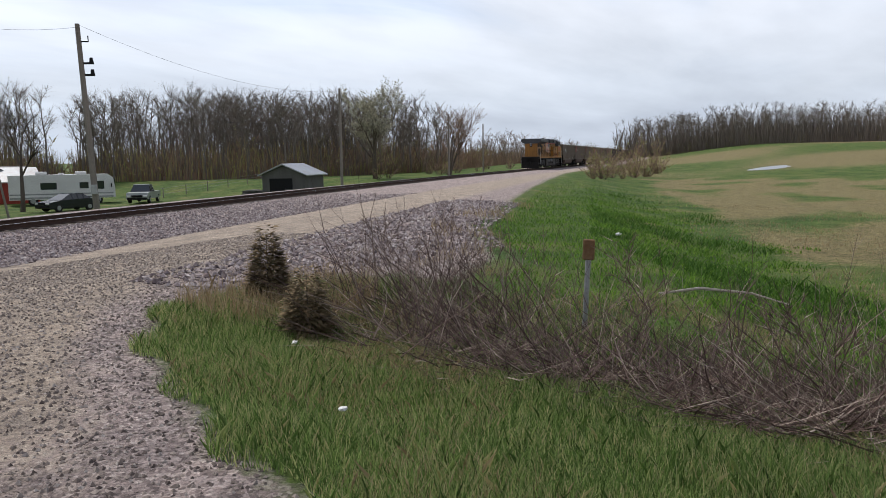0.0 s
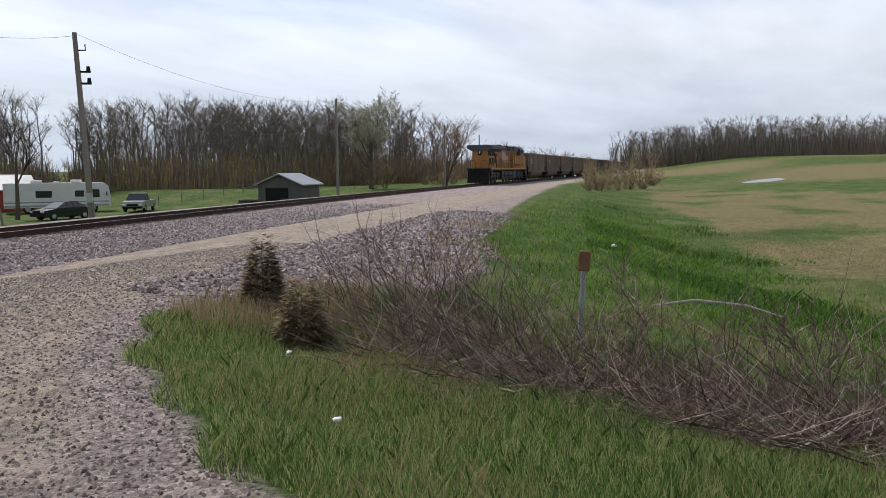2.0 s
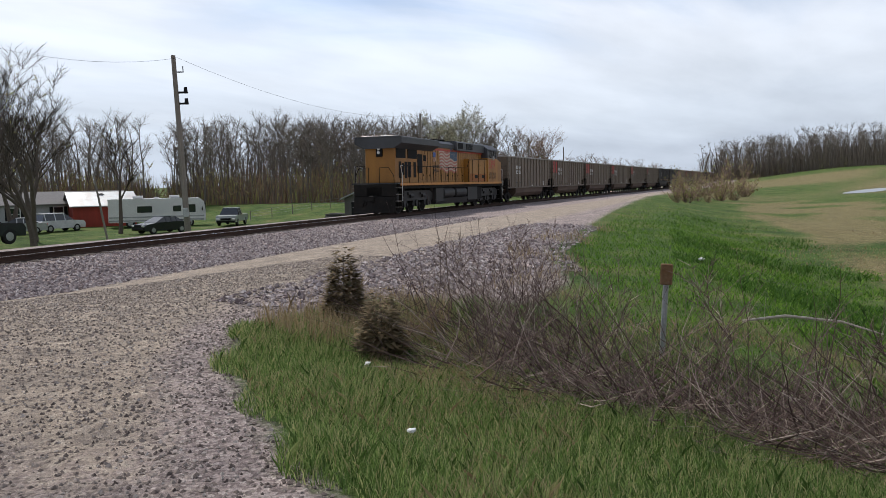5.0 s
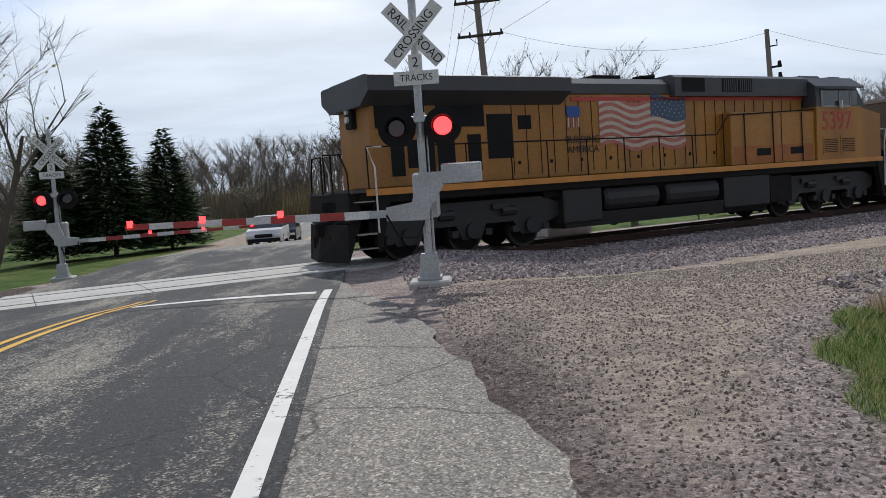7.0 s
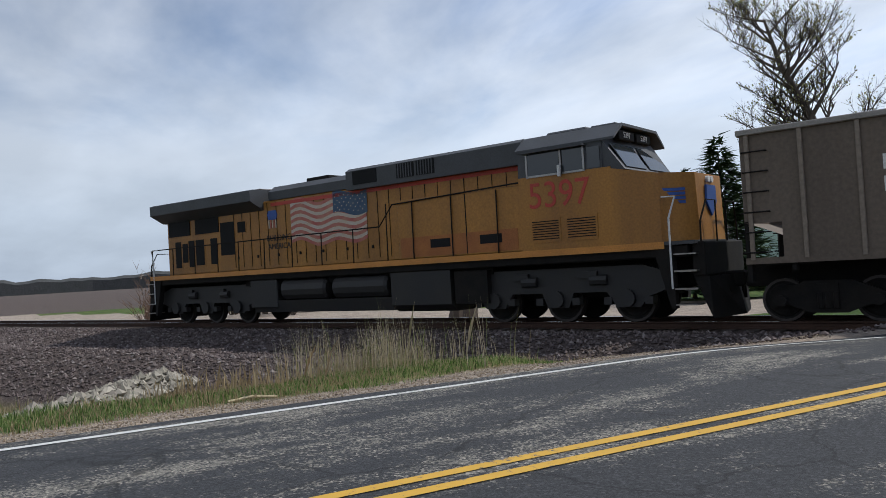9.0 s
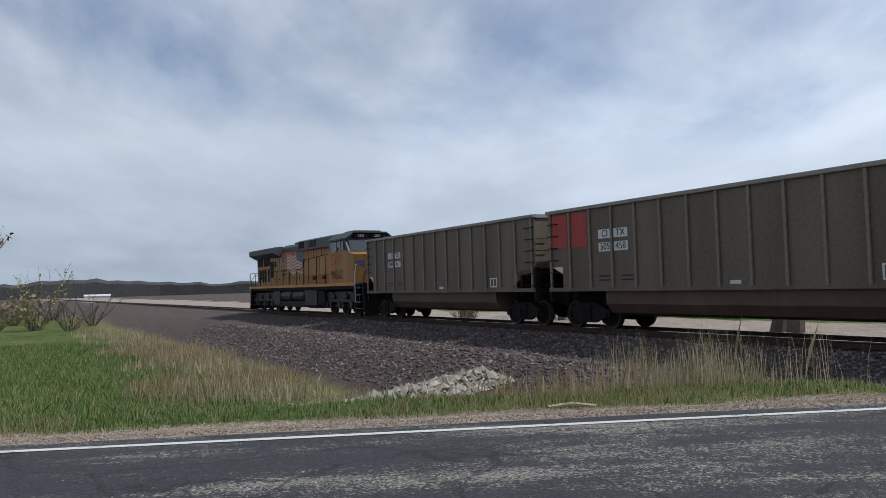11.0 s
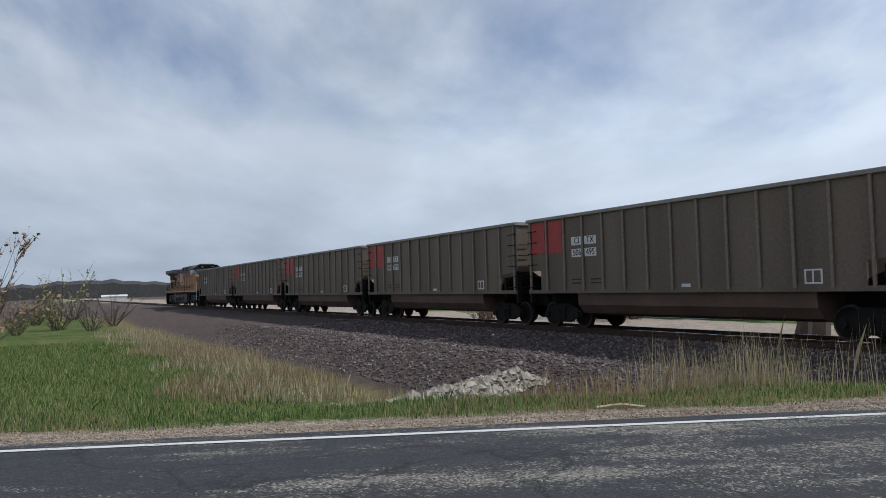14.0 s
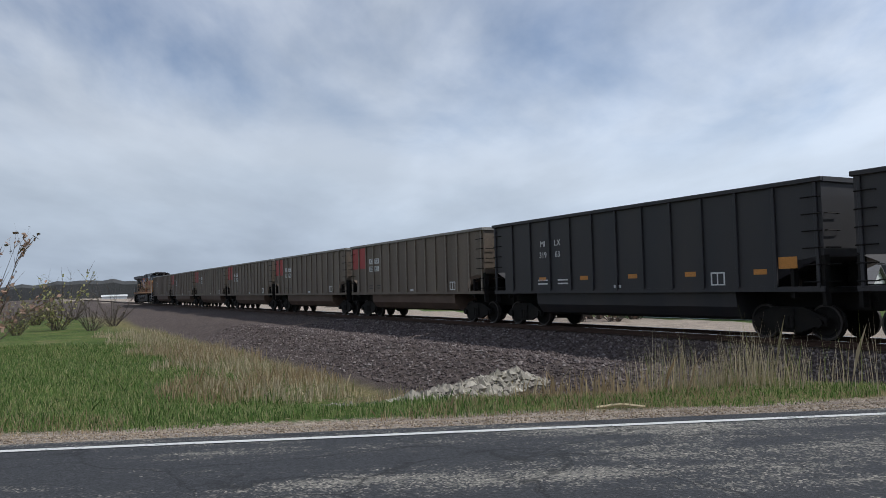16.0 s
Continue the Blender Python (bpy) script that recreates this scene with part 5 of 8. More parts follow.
def grow(b, rng, p, d, length, radius, level, top, thin, twig_mat, bud_mat, buds, segs=4):
    """One limb and, from it, smaller ones; the last are single slivers."""
    pts, rad = [p.copy()], [radius]
    q, dd = p.copy(), d.copy()
    for k in range(segs):
        dd = (dd + Vector((rng.uniform(-1, 1), rng.uniform(-1, 1), rng.uniform(-0.35, 0.75))) * 0.16).normalized()
        q = q + dd * (length / segs)
        pts.append(q.copy())
        rad.append(max(radius * (1 - 0.72 * (k + 1) / segs), 0.006))
    b.tube(pts, rad, 5 if level == 0 else (4 if level == 1 else 3), 0 if level < 2 else twig_mat, cap=False)
    if level >= top:
        for k in range(thin):
            i = rng.randrange(1, len(pts))
            o = pts[i - 1].lerp(pts[i], rng.random())
            t = (dd + Vector((rng.uniform(-1, 1), rng.uniform(-1, 1), rng.uniform(-0.5, 0.9))) * 0.9).normalized()
            e = o + t * length * rng.uniform(0.3, 0.62)
            w = t.orthogonal().normalized() * max(0.012, radius * 0.5)
            b.add([o - w, o + w, e], [(0, 1, 2)], twig_mat)
            if buds and rng.random() < buds:
                for j in range(3):
                    c = o.lerp(e, rng.uniform(0.4, 1.0))
                    s = rng.uniform(0.03, 0.07) * (1 + length * 0.12)
                    u1, u2 = Vector((rng.uniform(-1, 1), rng.uniform(-1, 1), rng.uniform(-1, 1))) * s, Vector((rng.uniform(-1, 1), rng.uniform(-1, 1), rng.uniform(-1, 1))) * s
                    b.add([c - u1, c + u2, c + u1, c - u2], [(0, 1, 2, 3)], bud_mat)
        return
    n = rng.randint(4, 6) if level == 0 else rng.randint(3, 5)
    for k in range(n):
        f = rng.uniform(0.35, 1.0) if level == 0 else rng.uniform(0.25, 1.0)
        i = min(int(f * segs), segs - 1)
        o = pts[i].lerp(pts[i + 1], f * segs - i)
        side = Vector((rng.uniform(-1, 1), rng.uniform(-1, 1), 0)).normalized()
        t = (dd * 0.55 + side * rng.uniform(0.4, 0.75) + Vector((0, 0, 0.3))).normalized()
        grow(b, rng, o, t, length * rng.uniform(0.5, 0.72), max(rad[i] * 0.62, 0.01), level + 1, top, thin, twig_mat, bud_mat, buds, 3)


def tree_build(seed, height, top=3, thin=7, buds=0.0, lean=(0, 0), forks=1, thick=0.02):
    rng = random.Random(seed)
    b = Build()
    for k in range(forks):
        d = Vector((lean[0] + rng.uniform(-0.12, 0.12) * (forks > 1) * 3, lean[1] + rng.uniform(-0.12, 0.12) * (forks > 1) * 3, 1)).normalized()
        grow(b, rng, Vector((rng.uniform(-0.1, 0.1) * (forks > 1), rng.uniform(-0.1, 0.1) * (forks > 1), -0.15)), d, height * 0.52, height * thick, 0, top, thin, 1, 2, buds, 5)
    return b


def bush_build(seed, h, stems=14, twigs=16, buds=0.3):
    """A many-stemmed shrub: stems fan out from the ground, with twigs all along them."""
    rng = random.Random(seed)
    b = Build()
    for k in range(stems):
        a, sp = rng.uniform(0, 6.283), rng.uniform(0.05, 1.15)
        d = Vector((math.cos(a) * sp, math.sin(a) * sp, 1)).normalized()
        ln = h * rng.choice((0.4, 0.55, 0.75, 1.0)) * rng.uniform(0.85, 1.15)
        pts = [Vector((math.cos(a) * 0.12, math.sin(a) * 0.12, -0.1)) * h * 0.4]
        for j in range(4):
            d = (d + Vector((rng.uniform(-1, 1), rng.uniform(-1, 1), rng.uniform(-0.2, 0.6))) * 0.16).normalized()
            pts.append(pts[-1] + d * ln / 4)
        r = h * 0.007
        b.tube(pts, [r, r * 0.8, r * 0.6, r * 0.4, r * 0.15], 3, 0, cap=False)
        for j in range(twigs):
            i = rng.randrange(0, 4)
            o = pts[i].lerp(pts[i + 1], rng.random())
            t = (d + Vector((rng.uniform(-1, 1), rng.uniform(-1, 1), rng.uniform(-0.3, 0.9)))).normalized()
            e = o + t * h * rng.uniform(0.1, 0.3)
            w = t.orthogonal().normalized() * max(0.012, h * 0.0055)
            b.add([o - w, o + w, e], [(0, 1, 2)], 1)
            if rng.random() < buds:
                for q in range(3):
                    c = o.lerp(e, rng.uniform(0.2, 1.0))
                    s = h * rng.uniform(0.012, 0.03)
                    u1 = Vector((rng.uniform(-1, 1), rng.uniform(-1, 1), rng.uniform(-1, 1))) * s
                    u2 = Vector((rng.uniform(-1, 1), rng.uniform(-1, 1), rng.uniform(-1, 1))) * s
                    b.add([c - u1, c + u2, c + u1, c - u2], [(0, 1, 2, 3)], 2)
    return b


def split_tree(name, b, bark, twig, bud, label, category, m, group=""):
    """A tree as a thing with trunk and crown."""
    t = thing(name, label, category, m, group)
    tb, cb = Build(), Build()
    for f, mi in zip(b.f, b.m):
        dst = tb if mi == 0 else cb
        dst.add([b.v[i] for i in f], [tuple(range(len(f)))], 0 if mi < 2 else 1)
    part("trunk", tb, bark, t)
    if cb.f:
        part("crown", cb, [twig, bud], t)
    return t


BARE_LABEL = "bare early-spring tree with a grey trunk and fine twigs"
protos = []
for k in range(4):
    b = tree_build(40 + k, 11 + k * 0.7, 3, 15, 0.05, forks=2 if k % 2 else 1)
    protos.append(split_tree("bare_tree", b, BARK, DARKTWIG, BUD, BARE_LABEL, "tree", Matrix(), "bare trees by the houses"))
spots = [(16.5, 45.3, 0, 1.0), (13.0, 48.5, 1, 1.0), (8.2, 51.0, 2, 0.95), (22.5, 62, 3, 1.05), (-17.4, 38.5, 3, 1.0), (2.5, 66, 1, 1.0), (-60, 53, 0, 1.35), (-66, 60, 1, 1.3), (-52, 66, 2, 1.3), (31, 66, 2, 0.9), (-24, 62, 1, 0.95), (12, 66, 0, 0.95), (25, 75, 3, 1.0), (-2, 82, 2, 1), (-38, 66, 0, 0.9)]
used = set()
for x, y, k, sc in spots:
    m = pose(x, y, gh(x, y), 0, 0, random.uniform(0, 360)) @ Matrix.Scale(sc, 4)
    if k not in used:
        protos[k].matrix_basis = m
        used.add(k)
    else:
        protos_copy = copy_thing(protos[k], pose(0, 0, 0))
        protos_copy.matrix_basis = m
def crooked_tree(seed, spine, thick, limbs):
    """A bent trunk along a spine, with long limbs on both sides."""
    rng = random.Random(seed)
    b = Build()
    pts = [Vector(q) for q in spine]
    rad = [thick * (1 - 0.85 * k / (len(pts) - 1)) for k in range(len(pts))]
    b.tube(pts, rad, 8, 0, cap=False)
    for k in range(limbs):
        f = rng.uniform(0.36, 1.0) * (len(pts) - 1)
        i = min(int(f), len(pts) - 2)
        o = pts[i].lerp(pts[i + 1], f - i)
        up = (pts[i + 1] - pts[i]).normalized()
        out = Vector((rng.choice((-1, 1)) * rng.uniform(0.4, 1), rng.uniform(-1, 1), rng.uniform(-0.1, 0.5))).normalized()
        grow(b, rng, o, (up * 0.45 + out).normalized(), rng.uniform(2.4, 4.4) * (1.15 - 0.4 * f / len(pts)), rad[i] * 0.42 + 0.02, 1, 3, 13, 1, 2, 0.3, 4)
    return b


lean_tree = crooked_tree(78, [(0, 0, -0.2), (-0.2, 0, 4), (-0.9, 0.1, 8), (-2.3, 0.3, 11.5), (-3.6, 0.2, 14.5), (-4.4, 0.4, 17.6)], 0.5, 32)
split_tree("leaning_tree", lean_tree, BARK, DARKTWIG, BUD, "tall leaning tree with crooked limbs and first buds", "tree", pose(-29.6, 45.4, gh(-29.6, 45.4), 0, 0, 35))
pale = tree_build(91, 11.5, 3, 24, 1.0, forks=3)
split_tree("budding_tree", pale, BARK, TWIG, PALEBUD, "budding tree covered in pale young leaves", "tree", pose(71.6, 62.9, gh(71.6, 62.9)), "budding trees")
pale2 = tree_build(93, 9.5, 3, 8, 0.7, forks=2)
split_tree("budding_tree", pale2, BARK, TWIG, PALEBUD, "budding tree covered in pale young leaves", "tree", pose(-22, 57, gh(-22, 57)), "budding trees")
brown = tree_build(95, 9.5, 3, 20, 0.02, forks=4)
split_tree("bare_tree", brown, BARK, RUSTTWIG, BUD, "bare tree with a dense reddish-brown crown", "tree", pose(83, 60, gh(83, 60)), "bare trees by the track")


def woods(name, label, line_pts, count, depth, h0, h1, seed, mats, buds=0.12):
    """Far woods: a band of bare trees along a line, joined into one mesh."""
    rng = random.Random(seed)
    base = [tree_build(seed * 7 + k, 10, 2, 34, buds if k % 3 == 0 else 0.0, forks=(1, 2, 2, 4, 5, 6)[k], thick=(0.014, 0.012, 0.012, 0.007, 0.006, 0.006)[k]) for k in range(6)]
    arr = [(np.array(b.v), b.f, b.m) for b in base]
    seg = [math.dist(a, c) for a, c in zip(line_pts, line_pts[1:])]
    total = sum(seg)
    V, F, MI, base_i = [], [], [], 0
    for k in range(count):
        u = rng.random() * total
        for (a, c), sl in zip(zip(line_pts, line_pts[1:]), seg):
            if u <= sl:
                break
            u -= sl
        f = u / sl
        x, y = a[0] + (c[0] - a[0]) * f, a[1] + (c[1] - a[1]) * f
        nx, ny = -(c[1] - a[1]) / sl, (c[0] - a[0]) / sl
        off = rng.random() ** 1.3 * depth
        x, y = x - nx * off, y - ny * off
        low = rng.random() < 0.5
        v, fs, ms = arr[rng.randrange(3, 6) if low else rng.randrange(3)]
        sc = rng.uniform(h0, h1) / 10 * (rng.uniform(0.3, 0.62) if low else 1.0)
        an = rng.uniform(0, 6.28)
        ca, sa = math.cos(an) * sc, math.sin(an) * sc
        vv = np.stack([v[:, 0] * ca - v[:, 1] * sa + x, v[:, 0] * sa + v[:, 1] * ca + y, v[:, 2] * sc + gh(x, y)], 1)
        V.append(vv)
        F += [tuple(i + base_i for i in q) for q in fs]
        MI += ms
        base_i += len(v)
    me = bpy.data.meshes.new(name)
    me.from_pydata(np.concatenate(V).tolist(), [], F)
    for q in mats:
        me.materials.append(q)
    me.polygons.foreach_set("material_index", MI)
    me.update()
    return tagged(new(name, me), label, "woods", kind="stuff")


def forest_tree(rng, crown):
    """A tall bare woodland tree 10 m high with a rounded top, cheap enough for a whole wood."""
    b = Build()
    pts = [Vector((0, 0, -0.3))]
    for k in range(4):
        pts.append(Vector((rng.uniform(-0.2, 0.2) * (k + 1), rng.uniform(-0.2, 0.2) * (k + 1), 2.2 * (k + 1))))
    b.tube(pts, [0.11, 0.095, 0.075, 0.05, 0.015], 4, 0, cap=False)
    for k in range(14):
        f = rng.uniform(1.5, 3.95)
        i = int(f)
        o = pts[i].lerp(pts[i + 1], f - i)
        a = rng.uniform(0, 6.283)
        d = Vector((math.cos(a) * crown, math.sin(a) * crown, rng.uniform(0.5, 1.1))).normalized()
        ln = rng.uniform(1.2, 2.6) * (1.3 - 0.16 * f)
        m = o + d * ln * 0.5
        e = m + (d + Vector((rng.uniform(-0.4, 0.4), rng.uniform(-0.4, 0.4), 0.35))).normalized() * ln * 0.5
        b.tube([o, m, e], [0.034, 0.022, 0.008], 3, 0, cap=False)
        for j in range(17):
            q = o.lerp(m, rng.random()) if j < 5 else m.lerp(e, rng.random())
            tw = (d * 0.6 + Vector((rng.uniform(-1, 1), rng.uniform(-1, 1), rng.uniform(-0.4, 0.9)))).normalized()
            w = tw.orthogonal().normalized() * rng.uniform(0.009, 0.017)
            b.add([q - w, q + w, q + tw * rng.uniform(0.4, 1.15)], [(0, 1, 2)], 1)
    return b


def wooded_band(name, label, line_pts, count, depth, h0, h1, rise, seed, mats, bushes):
    """Tall bare trees with undergrowth along a line, joined into one mesh; depth lies to the right of the line."""
    rng = random.Random(seed)
    kinds = [forest_tree(rng, c) for c in (0.55, 0.8, 1.1, 1.4, 0.9)] + [bush_build(seed * 31 + k, 10, 14, 9, 0.45 if k == 1 else 0.1) for k in range(3)]
    arr = [(np.array(q.v), q.f, q.m) for q in kinds]
    seg = [math.dist(a, c) for a, c in zip(line_pts, line_pts[1:])]
    V, F, MI, first = [], [], [], 0
    for k in range(count + bushes):
        u = rng.random() * sum(seg)
        for (a, c), sl in zip(zip(line_pts, line_pts[1:]), seg):
            if u <= sl:
                break
            u -= sl
        f, off = u / sl, rng.random() ** 1.2 * depth * (1 if k < count else 0.35)
        x = a[0] + (c[0] - a[0]) * f + (c[1] - a[1]) / sl * off
        y = a[1] + (c[1] - a[1]) * f - (c[0] - a[0]) / sl * off
        if k < count:
            v, fs, ms = arr[rng.randrange(5)]
            sc = (rng.uniform(h0, h1) + rise * off) / 10 * (1.0 if rng.random() < 0.7 else rng.uniform(0.6, 0.9))
        else:
            v, fs, ms = arr[5 + rng.randrange(3)]
            sc = rng.choice((0.2, 0.3, 0.42, 0.56)) * rng.uniform(0.8, 1.2)
        an = rng.uniform(0, 6.28)
        ca, sa = math.cos(an) * sc, math.sin(an) * sc
        V.append(np.stack([v[:, 0] * ca - v[:, 1] * sa + x, v[:, 0] * sa + v[:, 1] * ca + y, v[:, 2] * sc + gh(x, y)], 1))
        F += [tuple(i + first for i in q) for q in fs]
        MI += ms if k < count else [min(q + 2, 4) if q else 3 for q in ms]
        first += len(v)
    me = bpy.data.meshes.new(name)
    me.from_pydata(np.concatenate(V).tolist(), [], F)
    for q in mats:
        me.materials.append(q)
    me.polygons.foreach_set("material_index", MI)
    me.update()
    return tagged(new(name, me), label, "woods", kind="stuff")


WOODS_A = [(130, 92), (100, 78), (84, 76), (70, 84), (52, 98), (30, 102), (0, 112), (-30, 122)]
WOODS_B = [(560, 255), (330, 168), (200, 118), (150, 97), (112, 80)]
WOODS_C = [(420, -120), (330, -10), (300, 50), (262, 108)]
wooded_band("woods", "bare grey-brown woods behind the houses", WOODS_A, 760, 46, 11.0, 13.5, 0.06, 3, [WOODBARK, TWIG, BUD, RUSTTWIG, BUD], 520)
wooded_band("woods", "bare reddish-brown woods along the railway", WOODS_B, 260, 40, 8, 12, 0.03, 5, [WOODBARK, RUSTTWIG, BUD, RUSTTWIG, BUD], 240)
wooded_band("woods", "bare woods along the top of the field", WOODS_C, 800, 60, 12.5, 15.5, 0.03, 8, [WOODBARK, TWIG, BUD, TWIG, BUD], 200)
woods("woods", "bare trees beyond the crossing beside the road", [(-8, 170), (-14, 110), (-26, 88), (-60, 92), (-110, 110)], 110, 40, 9, 14, 11, [BARK, TWIG, PALEBUD], 0.3)
woods("woods", "trees far along the road", [(13, 100), (14, 150), (40, 260)], 50, 30, 6, 11, 13, [BARK, TWIG, BUD], 0.3)


def thicket(name, label, line_pts, n, depth, h0, h1, width, mat, seed):
    """The fine upright stems that fill a band of woods."""
    rng = np.random.RandomState(seed)
    a = np.array(line_pts, float)
    ln = np.hypot(*np.diff(a, axis=0).T)
    cum = np.concatenate([[0], np.cumsum(ln)])
    u = rng.uniform(0, cum[-1], n)
    k = np.clip(np.searchsorted(cum, u) - 1, 0, len(ln) - 1)
    f = (u - cum[k]) / ln[k]
    d = np.diff(a, axis=0)[k]
    off = rng.rand(n) ** 1.4 * depth
    x = a[k, 0] + d[:, 0] * f + d[:, 1] / ln[k] * off
    y = a[k, 1] + d[:, 1] * f - d[:, 0] / ln[k] * off
    return blades(name, label, "woods", x, y, h0, h1, width, mat, seed, 0.3)


def distant_band(name, pts, h, seed):
    """Woods on the horizon: a long low solid with an uneven top."""
    rng = random.Random(seed)
    b = Build()
    v = []
    steps = []
    for a, c in zip(pts, pts[1:]):
        n = int(math.dist(a, c) / 7)
        steps += [(a[0] + (c[0] - a[0]) * k / n, a[1] + (c[1] - a[1]) * k / n) for k in range(n)]
    for k, (x, y) in enumerate(steps):
        z0 = gh(x, y)
        t = h * (0.8 + 0.2 * math.sin(k * 0.21) * math.sin(k * 0.067 + 1)) + rng.uniform(-1.1, 1.1)
        rx, ry = x / math.hypot(x, y), y / math.hypot(x, y)
        v += [(x, y, z0 - 1), (x, y, z0 + t * 0.8), (x + rx * 6, y + ry * 6, z0 + t), (x + rx * 30, y + ry * 30, z0 + t * 0.9), (x + rx * 30, y + ry * 30, z0 - 1)]
    b.add(v, [(k * 5 + i, k * 5 + i + 1, (k + 1) * 5 + i + 1, (k + 1) * 5 + i) for k in range(len(steps) - 1) for i in range(4)])
    m = surface("distant_woods_" + name[-1], (0.075, 0.075, 0.075), (0.05, 0.055, 0.05), 1.0, big=0.12, small=0.9, bump=0.6, dist=0.8)
    return tagged(part("backdrop", b, m), "low dark woods on the horizon", "woods", kind="structure")


distant_band("band_a", [(-380, -520), (-500, -330), (-590, -150), (-620, 40), (-600, 260), (-500, 480), (-300, 620), (-40, 700)], 13, 4)


def conifer(name, x, y, h, r, label, seed, mat=NEEDLE, dense=1.0, group="", spray=1.0, taper=0.85):
    rng = random.Random(seed)
    t = thing(name, label, "evergreen tree", pose(x, y, gh(x, y)), group)
    part("trunk", Build().tube([(0, 0, -0.1), (0, 0, h * 0.9)], [h * 0.018, h * 0.004], 6), BARK, t)
    b = Build()
    n = int(6500 * dense)
    for k in range(n):
        z = h * (0.05 + 0.95 * (1 - math.sqrt(rng.random())))
        rr = r * (1 - z / h) ** taper * (0.85 + 0.3 * math.sin(z * 5 + k % 7)) * math.sqrt(rng.uniform(0.25, 1.0)) + 0.04
        a = rng.uniform(0, 6.283)
        c = Vector((rr * math.cos(a), rr * math.sin(a), z + rng.uniform(-0.1, 0.1)))
        out = Vector((math.cos(a), math.sin(a), rng.uniform(-0.35, 0.35)))
        ln, w = h * rng.uniform(0.035, 0.085) * spray, h * rng.uniform(0.008, 0.022) * spray
        side = Vector((-math.sin(a), math.cos(a), rng.uniform(-0.4, 0.4))) * w
        e = c + out * ln
        b.add([c - side, c + side, e], [(0, 1, 2)])
    part("crown", b, mat, t)
    return t


for k, (x, y, h, r) in enumerate([(-29.7, 34.0, 9.0, 2.9), (-33.5, 35.5, 8.0, 2.6), (-27.0, 37.5, 6.0, 2.2), (-13.0, 43.0, 8.2, 2.4), (-15.6, 42.0, 6.6, 2.2), (-10.8, 46.0, 7.0, 2.3)]):
    conifer("spruce", x, y, h, r, "dark green spruce by the roadside", 200 + k, group="spruces by the crossing")
conifer("shrub", -23.9, 38.3, 3.6, 2.1, "rounded dark evergreen shrub by the house", 220, taper=0.4)
conifer("shrub", -20.5, 37.5, 1.5, 1.2, "low dark evergreen shrub by the road", 221, taper=0.4)
conifer("shrub", 6.0, 54.9, 3.0, 1.5, "rounded evergreen shrub on the lawn", 222, taper=0.4)
conifer("shrub", -0.2 + 6.9, 50, 1.2, 0.9, "small evergreen shrub on the lawn", 223, taper=0.4)
conifer("cedar_sapling", 6.35, 7.15, 0.84, 0.22, "small brownish cedar sapling in dry grass", 230, CEDAR, 0.3, "cedar saplings on the verge", 1.7, 0.6)
conifer("cedar_sapling", 5.62, 5.72, 0.70, 0.25, "small bushy brownish cedar sapling in dry grass", 231, CEDAR, 0.3, "cedar saplings on the verge", 1.7, 0.6)
conifer("cedar_sapling", 5.95, 6.1, 0.5, 0.2, "small bushy brownish cedar sapling in dry grass", 232, CEDAR, 0.22, "cedar saplings on the verge", 1.7, 0.6)

for k, (x, y, h, mt) in enumerate([(-66, -26.5, 5.2, BUD), (-64, -23, 3.4, TWIG), (-72, -24, 4.0, TWIG), (-42, -21, 6.2, RUSTTWIG), (-75, -37, 4.2, TWIG), (-80, -34, 4.6, BUD), (-92, -35, 5.2, TWIG), (-70, -31, 3.2, TWIG), (-59.5, 7.8, 4.5, TWIG), (-62, 9, 3.6, TWIG), (-60, -27, 3.0, BUD), (-46, -24, 3.6, BUD), (-56, 14.5, 5.5, TWIG), (-60, 17, 6.5, RUSTTWIG), (-58, 19.5, 5.6, RUSTTWIG), (-66, 18, 7.0, TWIG), (-64, 15, 6.0, TWIG), (-55, 17, 4.6, RUSTTWIG)]):
    split_tree("shrub", bush_build(300 + k, h, 16, 18, 0.6 if mt is not TWIG else 0.1), BARK, RUSTTWIG if k in (3, 8, 9) else TWIG, mt, "bare bushy shrub with a few young leaves" if mt is not TWIG else "bare twiggy shrub beside the track", "shrub", pose(x, y, gh(x, y)), "shrubs along the railway")
for k, (s, d, h) in enumerate([(62, -16, 3.4), (68, -14.5, 2.6), (78, -15, 3.2), (74, -17, 2.2), (88, -15, 3.4), (97, -16.5, 3.5), (58, -15.5, 2.0), (108, -16, 4.0), (125, -18, 5), (84, -17.5, 4.2), (92, -18.5, 4.6), (101, -15, 3.6), (114, -19, 5.2), (72, -16, 3.0), (80, -13.5, 2.6), (120, -15.5, 4.6)]):
    p = track_point(s, d)
    split_tree("shrub", bush_build(330 + k, h, 16, 24, 0.25), BARK, RUSTTWIG, BUD, "bare reddish shrub beside the gravel lane", "shrub", pose(p.x, p.y, gh(p.x, p.y)), "shrubs along the railway")
for k in range(26):
    s, d = random.uniform(78, 160), random.uniform(7.5, 13)
    p = track_point(s, d)
    if k < 14:
        split_tree("shrub", bush_build(360 + k, random.uniform(2.0, 4.5), 12, 16, 0.15), BARK, RUSTTWIG, BUD, "bare reddish shrub behind the track", "shrub", pose(p.x, p.y, gh(p.x, p.y)), "shrubs along the railway")


